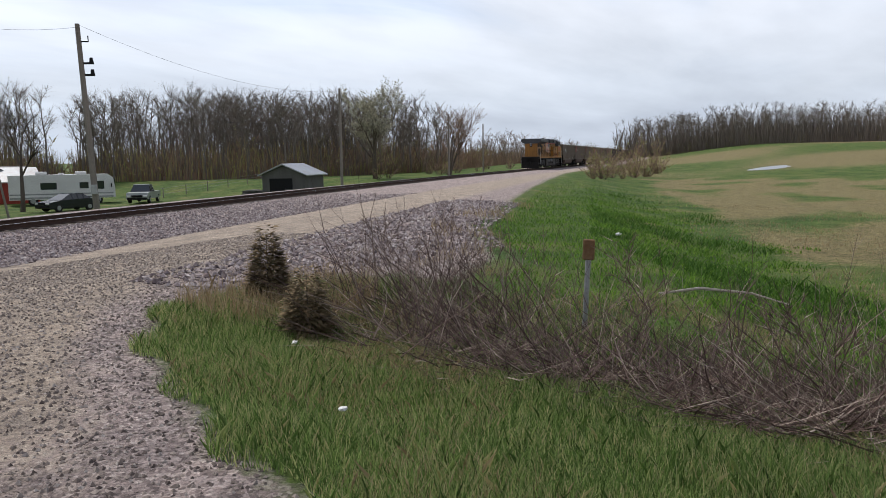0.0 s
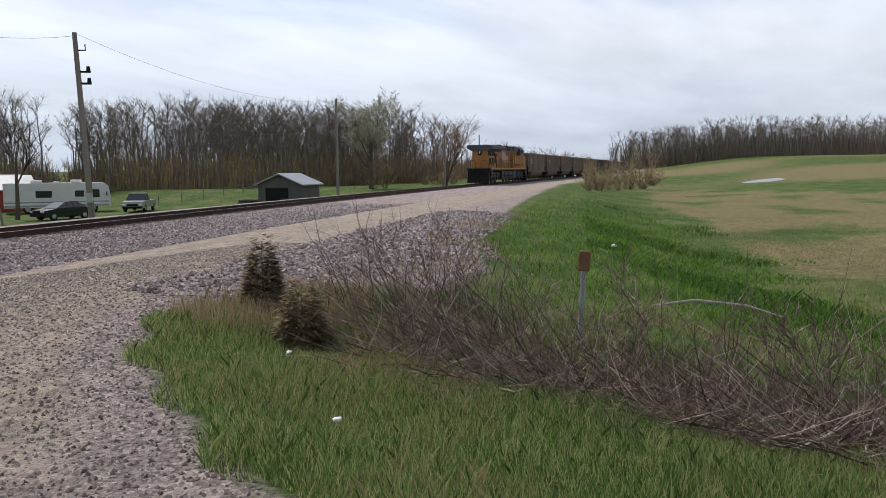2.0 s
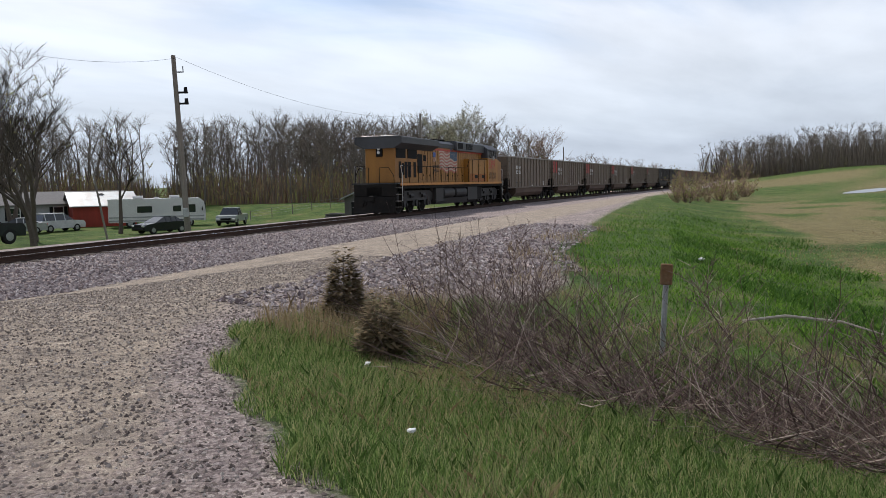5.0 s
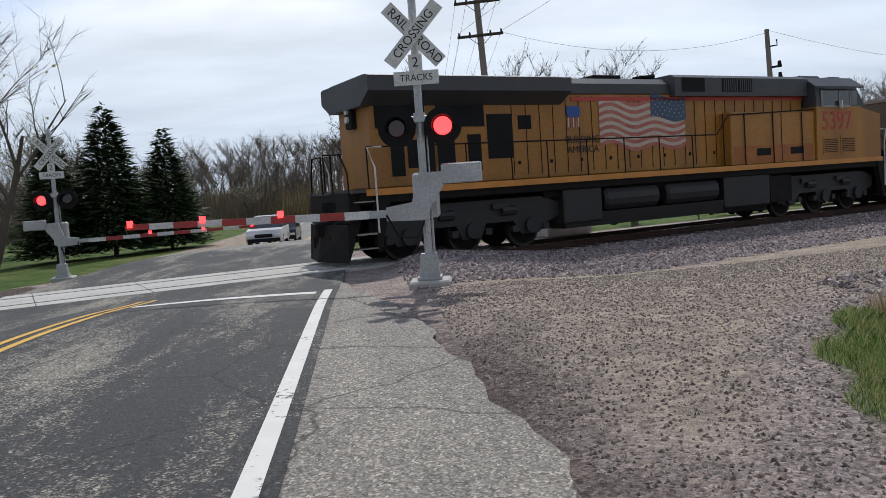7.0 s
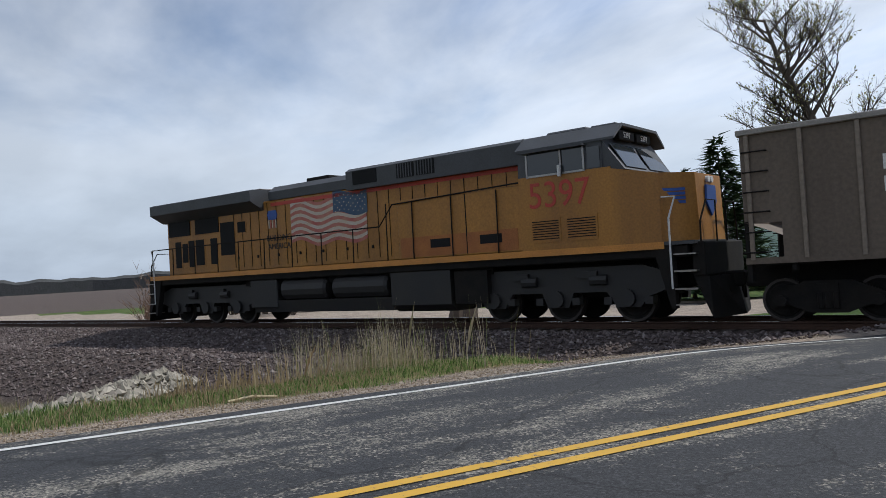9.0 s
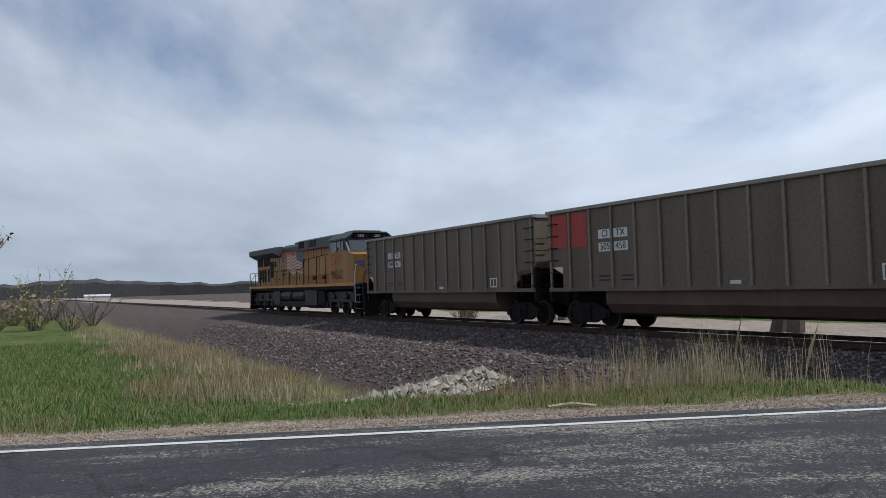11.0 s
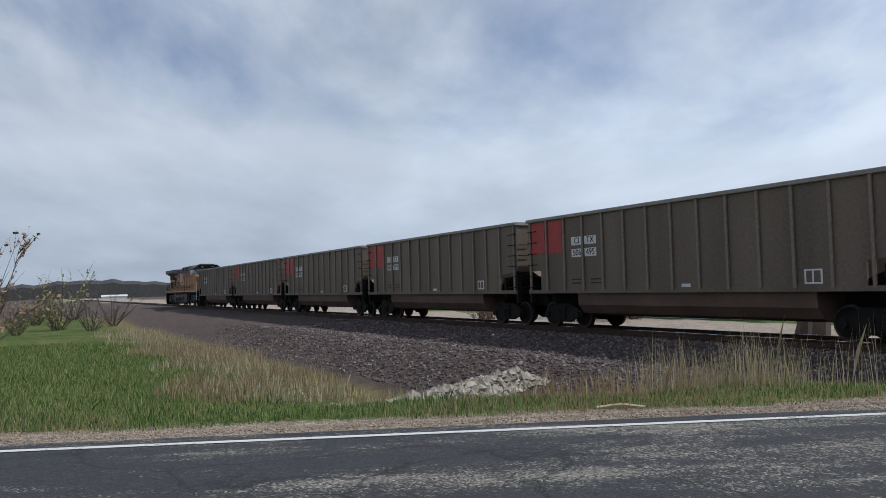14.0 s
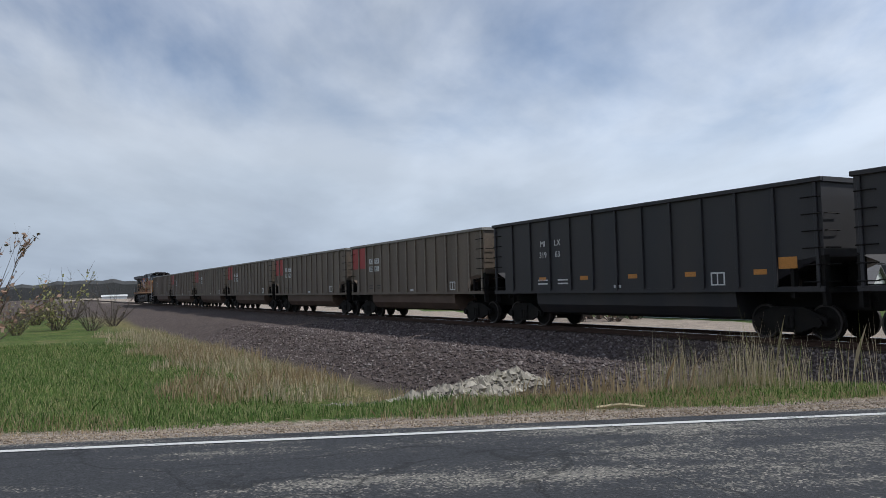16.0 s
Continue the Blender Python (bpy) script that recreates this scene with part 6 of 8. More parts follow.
def snag(x, y, h, lean, seed):
    rng = random.Random(seed)
    t = thing("dead_tree", "broken dead tree trunk without branches", "dead tree", pose(x, y, gh(x, y)), "dead trunks")
    pts = [(0, 0, -0.1)]
    for k in range(6):
        f = (k + 1) / 6
        pts.append((lean * f * h + rng.uniform(-0.1, 0.1), rng.uniform(-0.1, 0.1), h * f))
    part("trunk", Build().tube(pts, [0.42, 0.36, 0.32, 0.3, 0.28, 0.24, 0.05], 7), BARK, t)
    part("stub", Build().tube([pts[5], (pts[5][0] + 0.5, 0.2, pts[5][2] + 0.6)], [0.12, 0.04], 5), BARK, t)


snag(-34.2, 20.3, 7.2, 0.12, 1)
snag(-35.2, 20.0, 3.6, -0.06, 2)
snag(-36.5, 21.5, 2.4, 0.3, 3)


# ---- ground cover ----
def blades(name, label, category, xs, ys, hmin, hmax, width, mat, seed, lean=0.35, flat=False):
    rng = np.random.RandomState(seed)
    n = len(xs)
    z = ground_height(xs, ys)
    a = rng.uniform(0, 2 * math.pi, n)
    tuft = 0.5 + 0.25 * (np.sin(xs * 2.9 + 2 * np.sin(ys * 1.7)) + np.sin(ys * 3.3 + 1.6 * np.sin(xs * 2.1 + 1)))
    h = rng.uniform(hmin, hmax, n) * (0.45 + 0.9 * tuft)
    w = width * rng.uniform(0.6, 1.3, n)
    dx, dy = np.cos(a) * w, np.sin(a) * w
    la = rng.uniform(0, 2 * math.pi, n)
    lx, ly = np.cos(la) * h * lean * rng.rand(n), np.sin(la) * h * lean * rng.rand(n)
    p = np.stack([np.stack([xs - dx, ys - dy, z - 0.01], 1), np.stack([xs + dx, ys + dy, z - 0.01], 1), np.stack([xs + lx * 0.4 + dx * 0.6, ys + ly * 0.4 + dy * 0.6, z + h * 0.6], 1),
                  np.stack([xs + lx, ys + ly, z + h], 1), np.stack([xs + lx * 0.4 - dx * 0.6, ys + ly * 0.4 - dy * 0.6, z + h * 0.6], 1)], 1).reshape(-1, 3)
    me = bpy.data.meshes.new(name)
    i = np.arange(n) * 5
    me.from_pydata(p.tolist(), [], np.stack([i, i + 1, i + 2, i + 3, i + 4], 1).tolist())
    me.materials.append(mat)
    me.update()
    return tagged(new(name, me), label, category, kind="stuff")


R0 = np.random.RandomState(5)


def scatter(n, x0, x1, y0, y1, keep):
    x, y = R0.uniform(x0, x1, n), R0.uniform(y0, y1, n)
    k = keep(x, y)
    return x[k], y[k]


def clumps(x, y, f, cut):
    v = np.sin(x * f * 1.3 + 2 * np.sin(y * f * 0.7)) + np.sin(y * f * 1.1 + 1.7 * np.sin(x * f * 0.9 + 1))
    return v > cut


gx, gy = scatter(230000, 2.0, 8.0, -3.5, 7.6, lambda x, y: (verge_distance(x, y) > -0.08 + 0.12 * np.sin(y * 5)) & (verge_distance(x, y) < 3.6 + np.sin(y)))
blades("grass", "fresh green grass on the verge", "grass", gx, gy, 0.04, 0.16, 0.0028, BLADE, 1, 0.9)
gx, gy = scatter(60000, 2.2, 9.5, -3, 8.2, lambda x, y: (verge_distance(x, y) > 0.0) & (verge_distance(x, y) < 4.2) & clumps(x, y, 1.6, -0.1))
blades("dry_grass", "dry straw among the verge grass", "dry grass", gx, gy, 0.03, 0.15, 0.0024, DRYBLADE, 2, 1.3)
gx, gy = scatter(12000, 4.6, 8.4, 4.6, 8.4, lambda x, y: (np.hypot(x - 6.3, y - 6.9) < 1.15) & (verge_distance(x, y) > -0.2))
blades("dry_grass", "clump of tall dry grass round the cedar saplings", "dry grass", gx, gy, 0.12, 0.42, 0.0028, DRYBLADE, 3, 0.5)
gx, gy = scatter(560000, 6, 60, -26, 30, lambda x, y: (verge_distance(x, y) > 2.8) & (verge_distance(x, y) < 6.8 + 0.9 * np.sin(x * 0.7) + 0.6 * np.sin(x * 1.9) + np.clip(14 - np.hypot(x, y), 0, 8) * 0.8) & clumps(x, y, 0.8, -1.1) & (R0.rand(len(x)) < np.exp(-((np.hypot(x, y) - 8) / 22) ** 2)))
patch = clumps(gx, gy, 0.75, 0.25)
blades("weeds", "low bright green weeds in the field edge", "weeds", gx[~patch], gy[~patch], 0.03, 0.11, 0.013, WEED, 4, 1.8)
blades("weeds", "dark green patches of taller weeds", "weeds", gx[patch], gy[patch], 0.05, 0.17, 0.014, LUSH, 44, 1.5)
gx, gy = scatter(300000, 7, 60, -4, 30, lambda x, y: (verge_distance(x, y) > 0.5) & (R0.rand(len(x)) < 1 - smooth_step(verge_distance(x, y), 2.5, 8)) & (R0.rand(len(x)) < np.exp(-((np.hypot(x, y) - 8) / 24) ** 2)))
blades("grass", "short bright green grass along the gravel", "grass", gx, gy, 0.03, 0.1, 0.011, WEED, 14, 1.3)
gx, gy = scatter(120000, 8, 60, -26, 30, lambda x, y: (verge_distance(x, y) > 6) & clumps(x, y, 0.4, 0.0) & (R0.rand(len(x)) < np.exp(-((np.hypot(x, y) - 8) / 24) ** 2)))
blades("dry_grass", "flattened dry stubble in the field", "dry grass", gx, gy, 0.03, 0.10, 0.01, DRYBLADE, 5, 1.4)
gx, gy = scatter(9000, 8, 24, 7, 15, lambda x, y: (np.abs(verge_distance(x, y)) < 0.9) & clumps(x, y, 1.1, 0.1))
blades("dry_grass", "dry tufts at the edge of the gravel", "dry grass", gx, gy, 0.05, 0.3, 0.006, DRYBLADE, 6, 0.6)
gx, gy = scatter(60000, -13.5, -8.9, -12, 9.5, lambda x, y: (riprap_distance(x, y)[0] > 0.7) & (track_sd(x, y)[1] < -6.2) & (x < -9.45 + 0.2 * np.sin(y * 1.7)))
blades("grass", "green grass on the roadside bank", "grass", gx, gy, 0.03, 0.13, 0.006, BLADE, 7, 0.6)
gx, gy = scatter(14000, -13.5, -9.2, -10, 8.5, lambda x, y: (riprap_distance(x, y)[0] > 1.2) & (track_sd(x, y)[1] < -6.2) & clumps(x, y, 0.9, 0.2))
blades("dry_grass", "dry straw among the roadside grass", "dry grass", gx, gy, 0.05, 0.2, 0.005, DRYBLADE, 17, 0.8)
gx, gy = scatter(60000, -40, -10.5, -24, 8, lambda x, y: (riprap_distance(x, y)[0] > 2.6) & (track_sd(x, y)[1] < -10.2) & (track_sd(x, y)[1] > -14 - 1.5 * np.sin(x * 0.5)) & clumps(x, y, 0.5, -0.3))
blades("dry_grass", "tall dry grass on the railway bank", "dry grass", gx, gy, 0.15, 0.6, 0.015, DRYBLADE, 8, 0.5)
gx, gy = scatter(110000, -55, -13.5, -30, 4, lambda x, y: (track_sd(x, y)[1] < -10.6) & (track_sd(x, y)[1] > -13.4 - 1.2 * np.sin(x * 0.8)) & (riprap_distance(x, y)[0] > 1.3) & clumps(x, y, 0.8, -0.4))
blades("dry_grass", "tall pale dry grass along the foot of the bank", "dry grass", gx, gy, 0.15, 0.6, 0.014, PALEDRY, 18, 0.5)
gx, gy = scatter(170000, -46, -11, -34, 4, lambda x, y: (riprap_distance(x, y)[0] > 1.8) & (track_sd(x, y)[1] < -12.5) & clumps(x, y, 0.35, -1.2))
blades("grass", "lush green grass in the ditch", "grass", gx, gy, 0.06, 0.26, 0.01, BLADE, 9, 0.8)
gx, gy = scatter(30000, -13.8, -9.2, 1.5, 12.5, lambda x, y: (np.abs(track_sd(x, y)[1] + 6.6) < 1.2) & clumps(x, y, 1.2, -0.2))
blades("dry_grass", "dry weeds at the foot of the ballast", "dry grass", gx, gy, 0.05, 0.22, 0.005, PALEDRY, 10, 0.4)


def stones(name, label, xs, ys, smin, smax, mat, seed, sink=0.25):
    rng = np.random.RandomState(seed)
    n = len(xs)
    z = ground_height(xs, ys)
    base = np.array([(1, 0, 0), (-1, 0, 0), (0, 1, 0), (0, -1, 0), (0, 0, 1), (0, 0, -1)], float)
    f0 = np.array([(0, 2, 4), (2, 1, 4), (1, 3, 4), (3, 0, 4), (2, 0, 5), (1, 2, 5), (3, 1, 5), (0, 3, 5)])
    s = rng.uniform(smin, smax, n)
    sc = rng.uniform(0.55, 1.2, (n, 1, 3)) * s[:, None, None]
    p = base[None] * sc + rng.uniform(-0.22, 0.22, (n, 6, 3)) * s[:, None, None]
    a = rng.uniform(0, 6.283, n)
    x = p[..., 0] * np.cos(a)[:, None] - p[..., 1] * np.sin(a)[:, None] + xs[:, None]
    y = p[..., 0] * np.sin(a)[:, None] + p[..., 1] * np.cos(a)[:, None] + ys[:, None]
    zz = p[..., 2] * 0.8 + (z + s * (0.5 - sink))[:, None]
    me = bpy.data.meshes.new(name)
    me.from_pydata(np.stack([x, y, zz], -1).reshape(-1, 3).tolist(), [], (f0[None] + (np.arange(n) * 6)[:, None, None]).reshape(-1, 3).tolist())
    me.materials.append(mat)
    me.update()
    return tagged(new(name, me), label, "stones", kind="stuff")


gx, gy = scatter(150000, -4, 34, 6, 34, lambda x, y: (track_sd(x, y)[1] < -1.3) & (track_sd(x, y)[1] > -7.7) & (x > 1.0) & (R0.rand(len(x)) < np.clip(1.6 - np.hypot(x, y) / 30, 0.15, 1)))
stones("ballast", "grey-pink crushed stone ballast", gx, gy, 0.02, 0.052, STONE, 21)
gx, gy = scatter(95000, -46, -8.0, -22, 17, lambda x, y: (track_sd(x, y)[1] < -1.3) & (track_sd(x, y)[1] > np.where(x < -12, -9.6, -6.4)))
stones("ballast", "dark brown-grey crushed stone ballast on the bank", gx, gy, 0.03, 0.075, DARKSTONE, 22)
gx, gy = scatter(60000, 1.2, 12, 1.0, 14, lambda x, y: (verge_distance(x, y) < -0.05) & (x > verge_x(y) + 0.1) & (track_sd(x, y)[1] < -8))
stones("gravel", "loose gravel on the dirt turnout", gx, gy, 0.005, 0.022, GRAVEL, 23, 0.4)
gx, gy = scatter(14000, 6, 24, 7.5, 17, lambda x, y: (verge_distance(x, y) < 0.4) & (track_sd(x, y)[1] < -12.2))
stones("gravel", "grey-pink crushed stone beside the lane", gx, gy, 0.02, 0.06, STONE, 24)
gx, gy = scatter(16000, -9.6, -7.8, -9, 12, lambda x, y: x < -7.85)
stones("gravel", "tan gravel along the road edge", gx, gy, 0.006, 0.022, TANSTONE, 25, 0.4)
gx, gy = scatter(8000, -17.2, -11.2, -2, 4.6, lambda x, y: riprap_distance(x, y)[0] < 0.62)
stones("riprap", "pale broken limestone riprap on the bank", gx, gy, 0.05, 0.13, PALESTONE, 26, 0.1)


def brush(seed, count, label, spine, spread, sweep, low, r0, r1, l0, l1):
    """Cut and bare bushes in the ditch: many bent stems with side twigs, swept one way."""
    rng = random.Random(seed)
    b = Build()
    for k in range(count):
        f = rng.random() * (len(spine) - 1)
        i = int(f)
        x = spine[i][0] + (spine[i + 1][0] - spine[i][0]) * (f - i) + rng.gauss(0, spread)
        y = spine[i][1] + (spine[i + 1][1] - spine[i][1]) * (f - i) + rng.gauss(0, spread * 0.6)
        p = Vector((x, y, gh(x, y) - 0.02 + rng.random() * 0.1))
        d = Vector((sweep[0] + rng.uniform(-0.7, 0.7), sweep[1] + rng.uniform(-0.8, 0.6), rng.uniform(0.02, low))).normalized()
        ln = rng.uniform(l0, l1)
        pts, q = [p], p.copy()
        for j in range(5):
            d = (d + Vector((rng.uniform(-0.25, 0.25), rng.uniform(-0.25, 0.25), rng.uniform(-0.12, 0.18)))).normalized()
            q = q + d * ln / 5
            pts.append(q.copy())
        r = rng.uniform(r0, r1)
        b.tube(pts, [r, r * 0.85, r * 0.7, r * 0.55, r * 0.4, r * 0.2], 3, 0, cap=False)
        for j in range(rng.randint(4, 8)):
            i = rng.randrange(1, 5)
            o = pts[i].lerp(pts[i + 1], rng.random())
            t = (d + Vector((rng.uniform(-1, 1), rng.uniform(-1, 1), rng.uniform(-0.3, 1)))).normalized()
            e = o + t * rng.uniform(0.1, 0.42)
            w = t.orthogonal().normalized() * max(0.0016, r * 0.35)
            b.add([o - w, o + w, e], [(0, 1, 2)])
    me = bpy.data.meshes.new("brush")
    me.from_pydata(b.v, [], b.f)
    me.materials.append(BRUSH)
    return tagged(new("brush", me), label, "brush", kind="stuff")


DITCH = [(6.9, 6.2), (6.3, 4.6), (6.2, 3.2), (6.5, 1.8), (6.6, 0.8), (6.6, -0.6), (6.4, -2.2)]
brush(17, 1150, "tangle of bare reddish brush in the ditch", DITCH, 0.42, (0.25, 0.55), 0.5, 0.003, 0.009, 0.5, 1.5)
brush(18, 700, "low heap of broken sticks along the ditch", [(6.0, 4.8), (5.6, 3.4), (5.8, 1.9), (6.0, 0.8), (5.9, -0.8)], 0.28, (0.0, 0.2), 0.22, 0.003, 0.008, 0.3, 0.9)
brush(19, 120, "swept bare shoots over the gravel's edge", [(7.6, 6.6), (7.0, 5.0), (6.7, 3.8)], 0.35, (0.35, 0.8), 0.9, 0.0035, 0.007, 0.9, 1.8)
gx, gy = scatter(9000, 5.0, 8.0, -2.5, 6.5, lambda x, y: (np.abs(x - np.interp(-y, [-6.2, -4.6, -3.2, -1.8, 2.2], [6.7, 6.2, 6.0, 6.3, 6.3])) < 0.6))
blades("dead_leaves", "brown dead leaves and litter under the brush", "leaf litter", gx, gy, 0.02, 0.09, 0.012, varied("dead_leaves", [(0.07, 0.05, 0.04), (0.14, 0.095, 0.07), (0.22, 0.16, 0.11)], 0.9), 33, 2.0)
gx, gy = scatter(9000, 4.9, 7.2, 3.4, 6.4, lambda x, y: (verge_distance(x, y) > 1.2) & (verge_distance(x, y) < 2.3))
blades("dry_grass", "matted pale straw beside the brush", "dry grass", gx, gy, 0.04, 0.16, 0.004, DRYBLADE, 34, 1.8)
for k, (x, y, h) in enumerate([(6.5, 4.4, 1.35), (6.3, 3.7, 1.2), (7.2, 5.2, 1.4), (6.9, 2.55, 1.25), (7.3, 5.9, 1.2), (6.6, 0.9, 1.1), (6.1, 4.2, 0.9)]):
    split_tree("sapling", tree_build(400 + k, h * 3.9, 2, 8, 0.0, lean=(0.12, 0.38), forks=1 + k % 2, thick=0.0052), BRUSH, BRUSH, BRUSH, "thin bare sapling standing in the brush", "sapling", pose(x, y, gh(x, y)) @ Matrix.Scale(0.333, 4), "bare saplings in the ditch")
gx = R0.normal(-12.0, 0.9, 900)
gy = 5.4 + (gx + 12.0) * 0.45 + R0.normal(0, 0.35, 900)
blades("weeds", "tall dead weed stalks by the ballast", "weeds", gx, gy, 0.3, 1.0, 0.005, PALEDRY, 31, 0.3)

thicket("thicket", "dense grey saplings inside the woods", WOODS_A, 12000, 34, 3, 8, 0.05, TWIG, 51)
thicket("thicket", "reddish undergrowth along the woods' edge", WOODS_A, 9000, 14, 1.5, 5, 0.05, RUSTTWIG, 52)
thicket("thicket", "olive young growth along the woods' edge", WOODS_A, 5000, 12, 1.5, 5.5, 0.07, BUD, 53)
thicket("thicket", "reddish undergrowth beside the railway", WOODS_B, 9000, 34, 2.5, 7, 0.07, RUSTTWIG, 54)
thicket("thicket", "grey stems in the woods above the field", WOODS_C, 15000, 50, 6, 12, 0.10, TWIG, 55)
thicket("thicket", "grey stems beside the far road", [(-8, 170), (-14, 110), (-26, 88), (-60, 92), (-110, 110)], 5000, 36, 3, 8, 0.05, TWIG, 56)


# ---- the level crossing's signals ----
def crossing_signal(x, y, z, turn, lit, label, side=1, span=4.0):
    """Faces local -y; its gate arm reaches to local -x."""
    t = thing("crossing_signal", label, "crossing signal", pose(x, y, z, 0, 0, turn), "signals of the level crossing")
    part("base", Build().box(-0.2, 0.2, -0.2, 0.2, 0.0, 0.06, bevel=0.01).prism([(-0.17, 0.06), (0.17, 0.06), (0.13, 0.42), (-0.13, 0.42)], 1, -0.15, 0.15), ALU, t, "aluminium pedestal")
    part("foundation", Build().box(-0.34, 0.34, -0.34, 0.34, -0.5, 0.0, bevel=0.03), CONCRETE, t)
    part("mast", Build().tube([(0, 0, 0.4), (0, 0, 4.55)], 0.065, 12), ALU, t, "silver steel mast")
    # crossed boards with lettering
    for sgn, words in ((1, ("RAIL", "ROAD")), (-1, ("CROSSING",))):
        m = pose(0, -0.10 if sgn > 0 else -0.13, 3.93, 90, 0, 0) @ pose(0, 0, 0, 0, 0, -48 * sgn)
        bd = part("crossbuck_board", Build().box(-0.61, 0.61, -0.115, 0.115, 0, 0.012, bevel=0.003), WHITE, t, "white crossbuck board with black letters", at=m)
        if len(words) == 1:
            lettering("sign_word", words[0], 0.2, INK, bd, pose(0, 0, 0.014), 0.001, 0.95)
        else:
            lettering("sign_word", words[0], 0.2, INK, bd, pose(-0.34, 0, 0.014), 0.001, 0.95)
            lettering("sign_word", words[1], 0.2, INK, bd, pose(0.34, 0, 0.014), 0.001, 0.95)
    sg = part("tracks_sign", Build().box(-0.36, 0.36, -0.112, -0.1, 3.14, 3.36).box(-0.11, 0.11, -0.112, -0.1, 3.36, 3.62), WHITE, t, "white tracks sign with black letters")
    lettering("sign_word", "TRACKS", 0.15, INK, sg, pose(0, -0.114, 3.25, 90, 0, 0), 0.001, 0.95)
    lettering("sign_word", "2", 0.22, INK, sg, pose(0, -0.114, 3.49, 90, 0, 0), 0.001)
    part("crossarm", Build().tube([(-0.4, -0.05, 2.62), (0.4, -0.05, 2.62)], 0.03, 8).box(-0.09, 0.09, -0.09, 0.09, 2.55, 2.7), ALU, t)
    for k, sx in enumerate((-0.37, 0.37)):
        lamp = part("flasher", Build().tube([(sx, -0.06, 2.47), (sx, -0.1, 2.47)], 0.305, 24).tube([(sx, -0.02, 2.47), (sx, 0.16, 2.47)], [0.2, 0.12], 16), DARK, t, "round black signal background")
        part("lens", Build().tube([(sx, -0.1, 2.47), (sx, -0.13, 2.47)], [0.15, 0.13], 18), REDGLOW if k == lit else REDLENS, lamp)
        hood = Build()
        seg = 14
        v = []
        for i in range(seg + 1):
            a = math.radians(-25 + 230 * i / seg)
            v += [(sx + 0.165 * math.cos(a), -0.1, 2.47 + 0.165 * math.sin(a)), (sx + 0.175 * math.cos(a), -0.36, 2.46 + 0.175 * math.sin(a))]
        hood.add(v, [(2 * i, 2 * i + 1, 2 * i + 3, 2 * i + 2) for i in range(seg)])
        part("hood", hood, DARK, lamp)
    # gate machine, counterweight and arm
    part("gate_machine", Build().box(-0.2, 0.22, 0.1, 0.5, 1.0, 1.75, bevel=0.04).box(-0.1, 0.1, 0.0, 0.12, 1.2, 1.5), ALU, t, "grey gate mechanism housing")
    arm_z = 1.12
    part("arm_support", Build().prism([(-0.62, arm_z - 0.12), (-0.62, arm_z + 0.1), (-0.2, arm_z + 0.16), (-0.06, arm_z + 0.62), (0.3, arm_z + 0.62), (0.34, arm_z + 0.42), (0.12, arm_z + 0.1), (0.02, arm_z - 0.14)], 1, -0.24, -0.16), ALU, t)
    part("counterweight", Build().box(0.3, 0.95, -0.26, -0.14, arm_z + 0.42, arm_z + 0.74, bevel=0.02).box(0.3, 0.5, -0.3, -0.1, arm_z + 0.5, arm_z + 0.66), ALU, t, "pale grey counterweight plates")
    arm = part("gate_arm", Build().box(-0.9, -0.6, -0.23, -0.17, arm_z - 0.06, arm_z + 0.06), ALU, t, "red and white striped gate arm, lowered")
    n = 10
    for k in range(n):
        xa, xb = -0.9 - span * k / n, -0.9 - span * (k + 1) / n
        half = 0.065 - 0.02 * k / n
        part("stripe", Build().box(xb, xa, -0.22, -0.18, arm_z - half + 0.006 * k, arm_z + half + 0.006 * k), CARRED if k % 2 else WHITE, arm)
    for k, fx in enumerate((0.36, 0.68, 0.98)):
        xx = -0.9 - span * fx
        part("arm_lamp", Build().tube([(xx, -0.2, arm_z + 0.05), (xx, -0.2, arm_z + 0.16)], 0.05, 10), REDGLOW, arm)
    part("cable", Build().tube([(-0.62, -0.26, 1.1), (-0.45, -0.2, 0.75), (-0.15, -0.12, 0.7), (-0.05, -0.06, 0.9), (0.07, 0, 1.6), (0.07, 0, 2.6)], 0.018, 5), DARK, t)
    part("conduit", Build().tube([(0.09, 0.05, 0.4), (0.09, 0.05, 2.6)], 0.022, 6), ALU, t)
    part("bell", Build().tube([(0, 0, 4.55), (0, 0, 4.72)], [0.11, 0.05], 12), ALU, t)
    if side < 0:
        for ob in t.children_recursive:
            if ob.name.split(".")[0] in ("arm_support", "counterweight", "gate_arm", "cable"):
                ob.scale.x = -1
    return t


crossing_signal(1.34, 12.75, gh(1.34, 12.75) + 0.1, -8, 1, "silver crossing signal with a lowered gate and crossbuck")
crossing_signal(-9.4, 25.95, gh(-9.4, 25.95) + 0.3, 8, 0, "silver crossing signal with a lowered gate beyond the tracks", -1, 5.2)

# signal cabinet
cab_t = thing("signal_cabinet", "pale aluminium railway signal cabinet beside the track", "equipment cabinet", pose(7.25, 27.6, gh(7.25, 27.6), 0, 0, 24))
part("housing", Build().box(-1.0, 1.0, -0.75, 0.75, 0.05, 2.1, bevel=0.03), GREYBOX, cab_t)
part("roof", Build().prism([(-0.85, 2.1), (0.85, 2.1), (0.8, 2.17), (0.0, 2.24), (-0.8, 2.17)], 0, -1.08, 1.08), ALU, cab_t)
part("door", Build().box(-0.85, -0.05, -0.775, -0.752, 0.2, 2.0, bevel=0.006), GREYBOX, cab_t)
part("door", Build().box(0.05, 0.85, -0.775, -0.752, 0.2, 2.0, bevel=0.006), GREYBOX, cab_t)
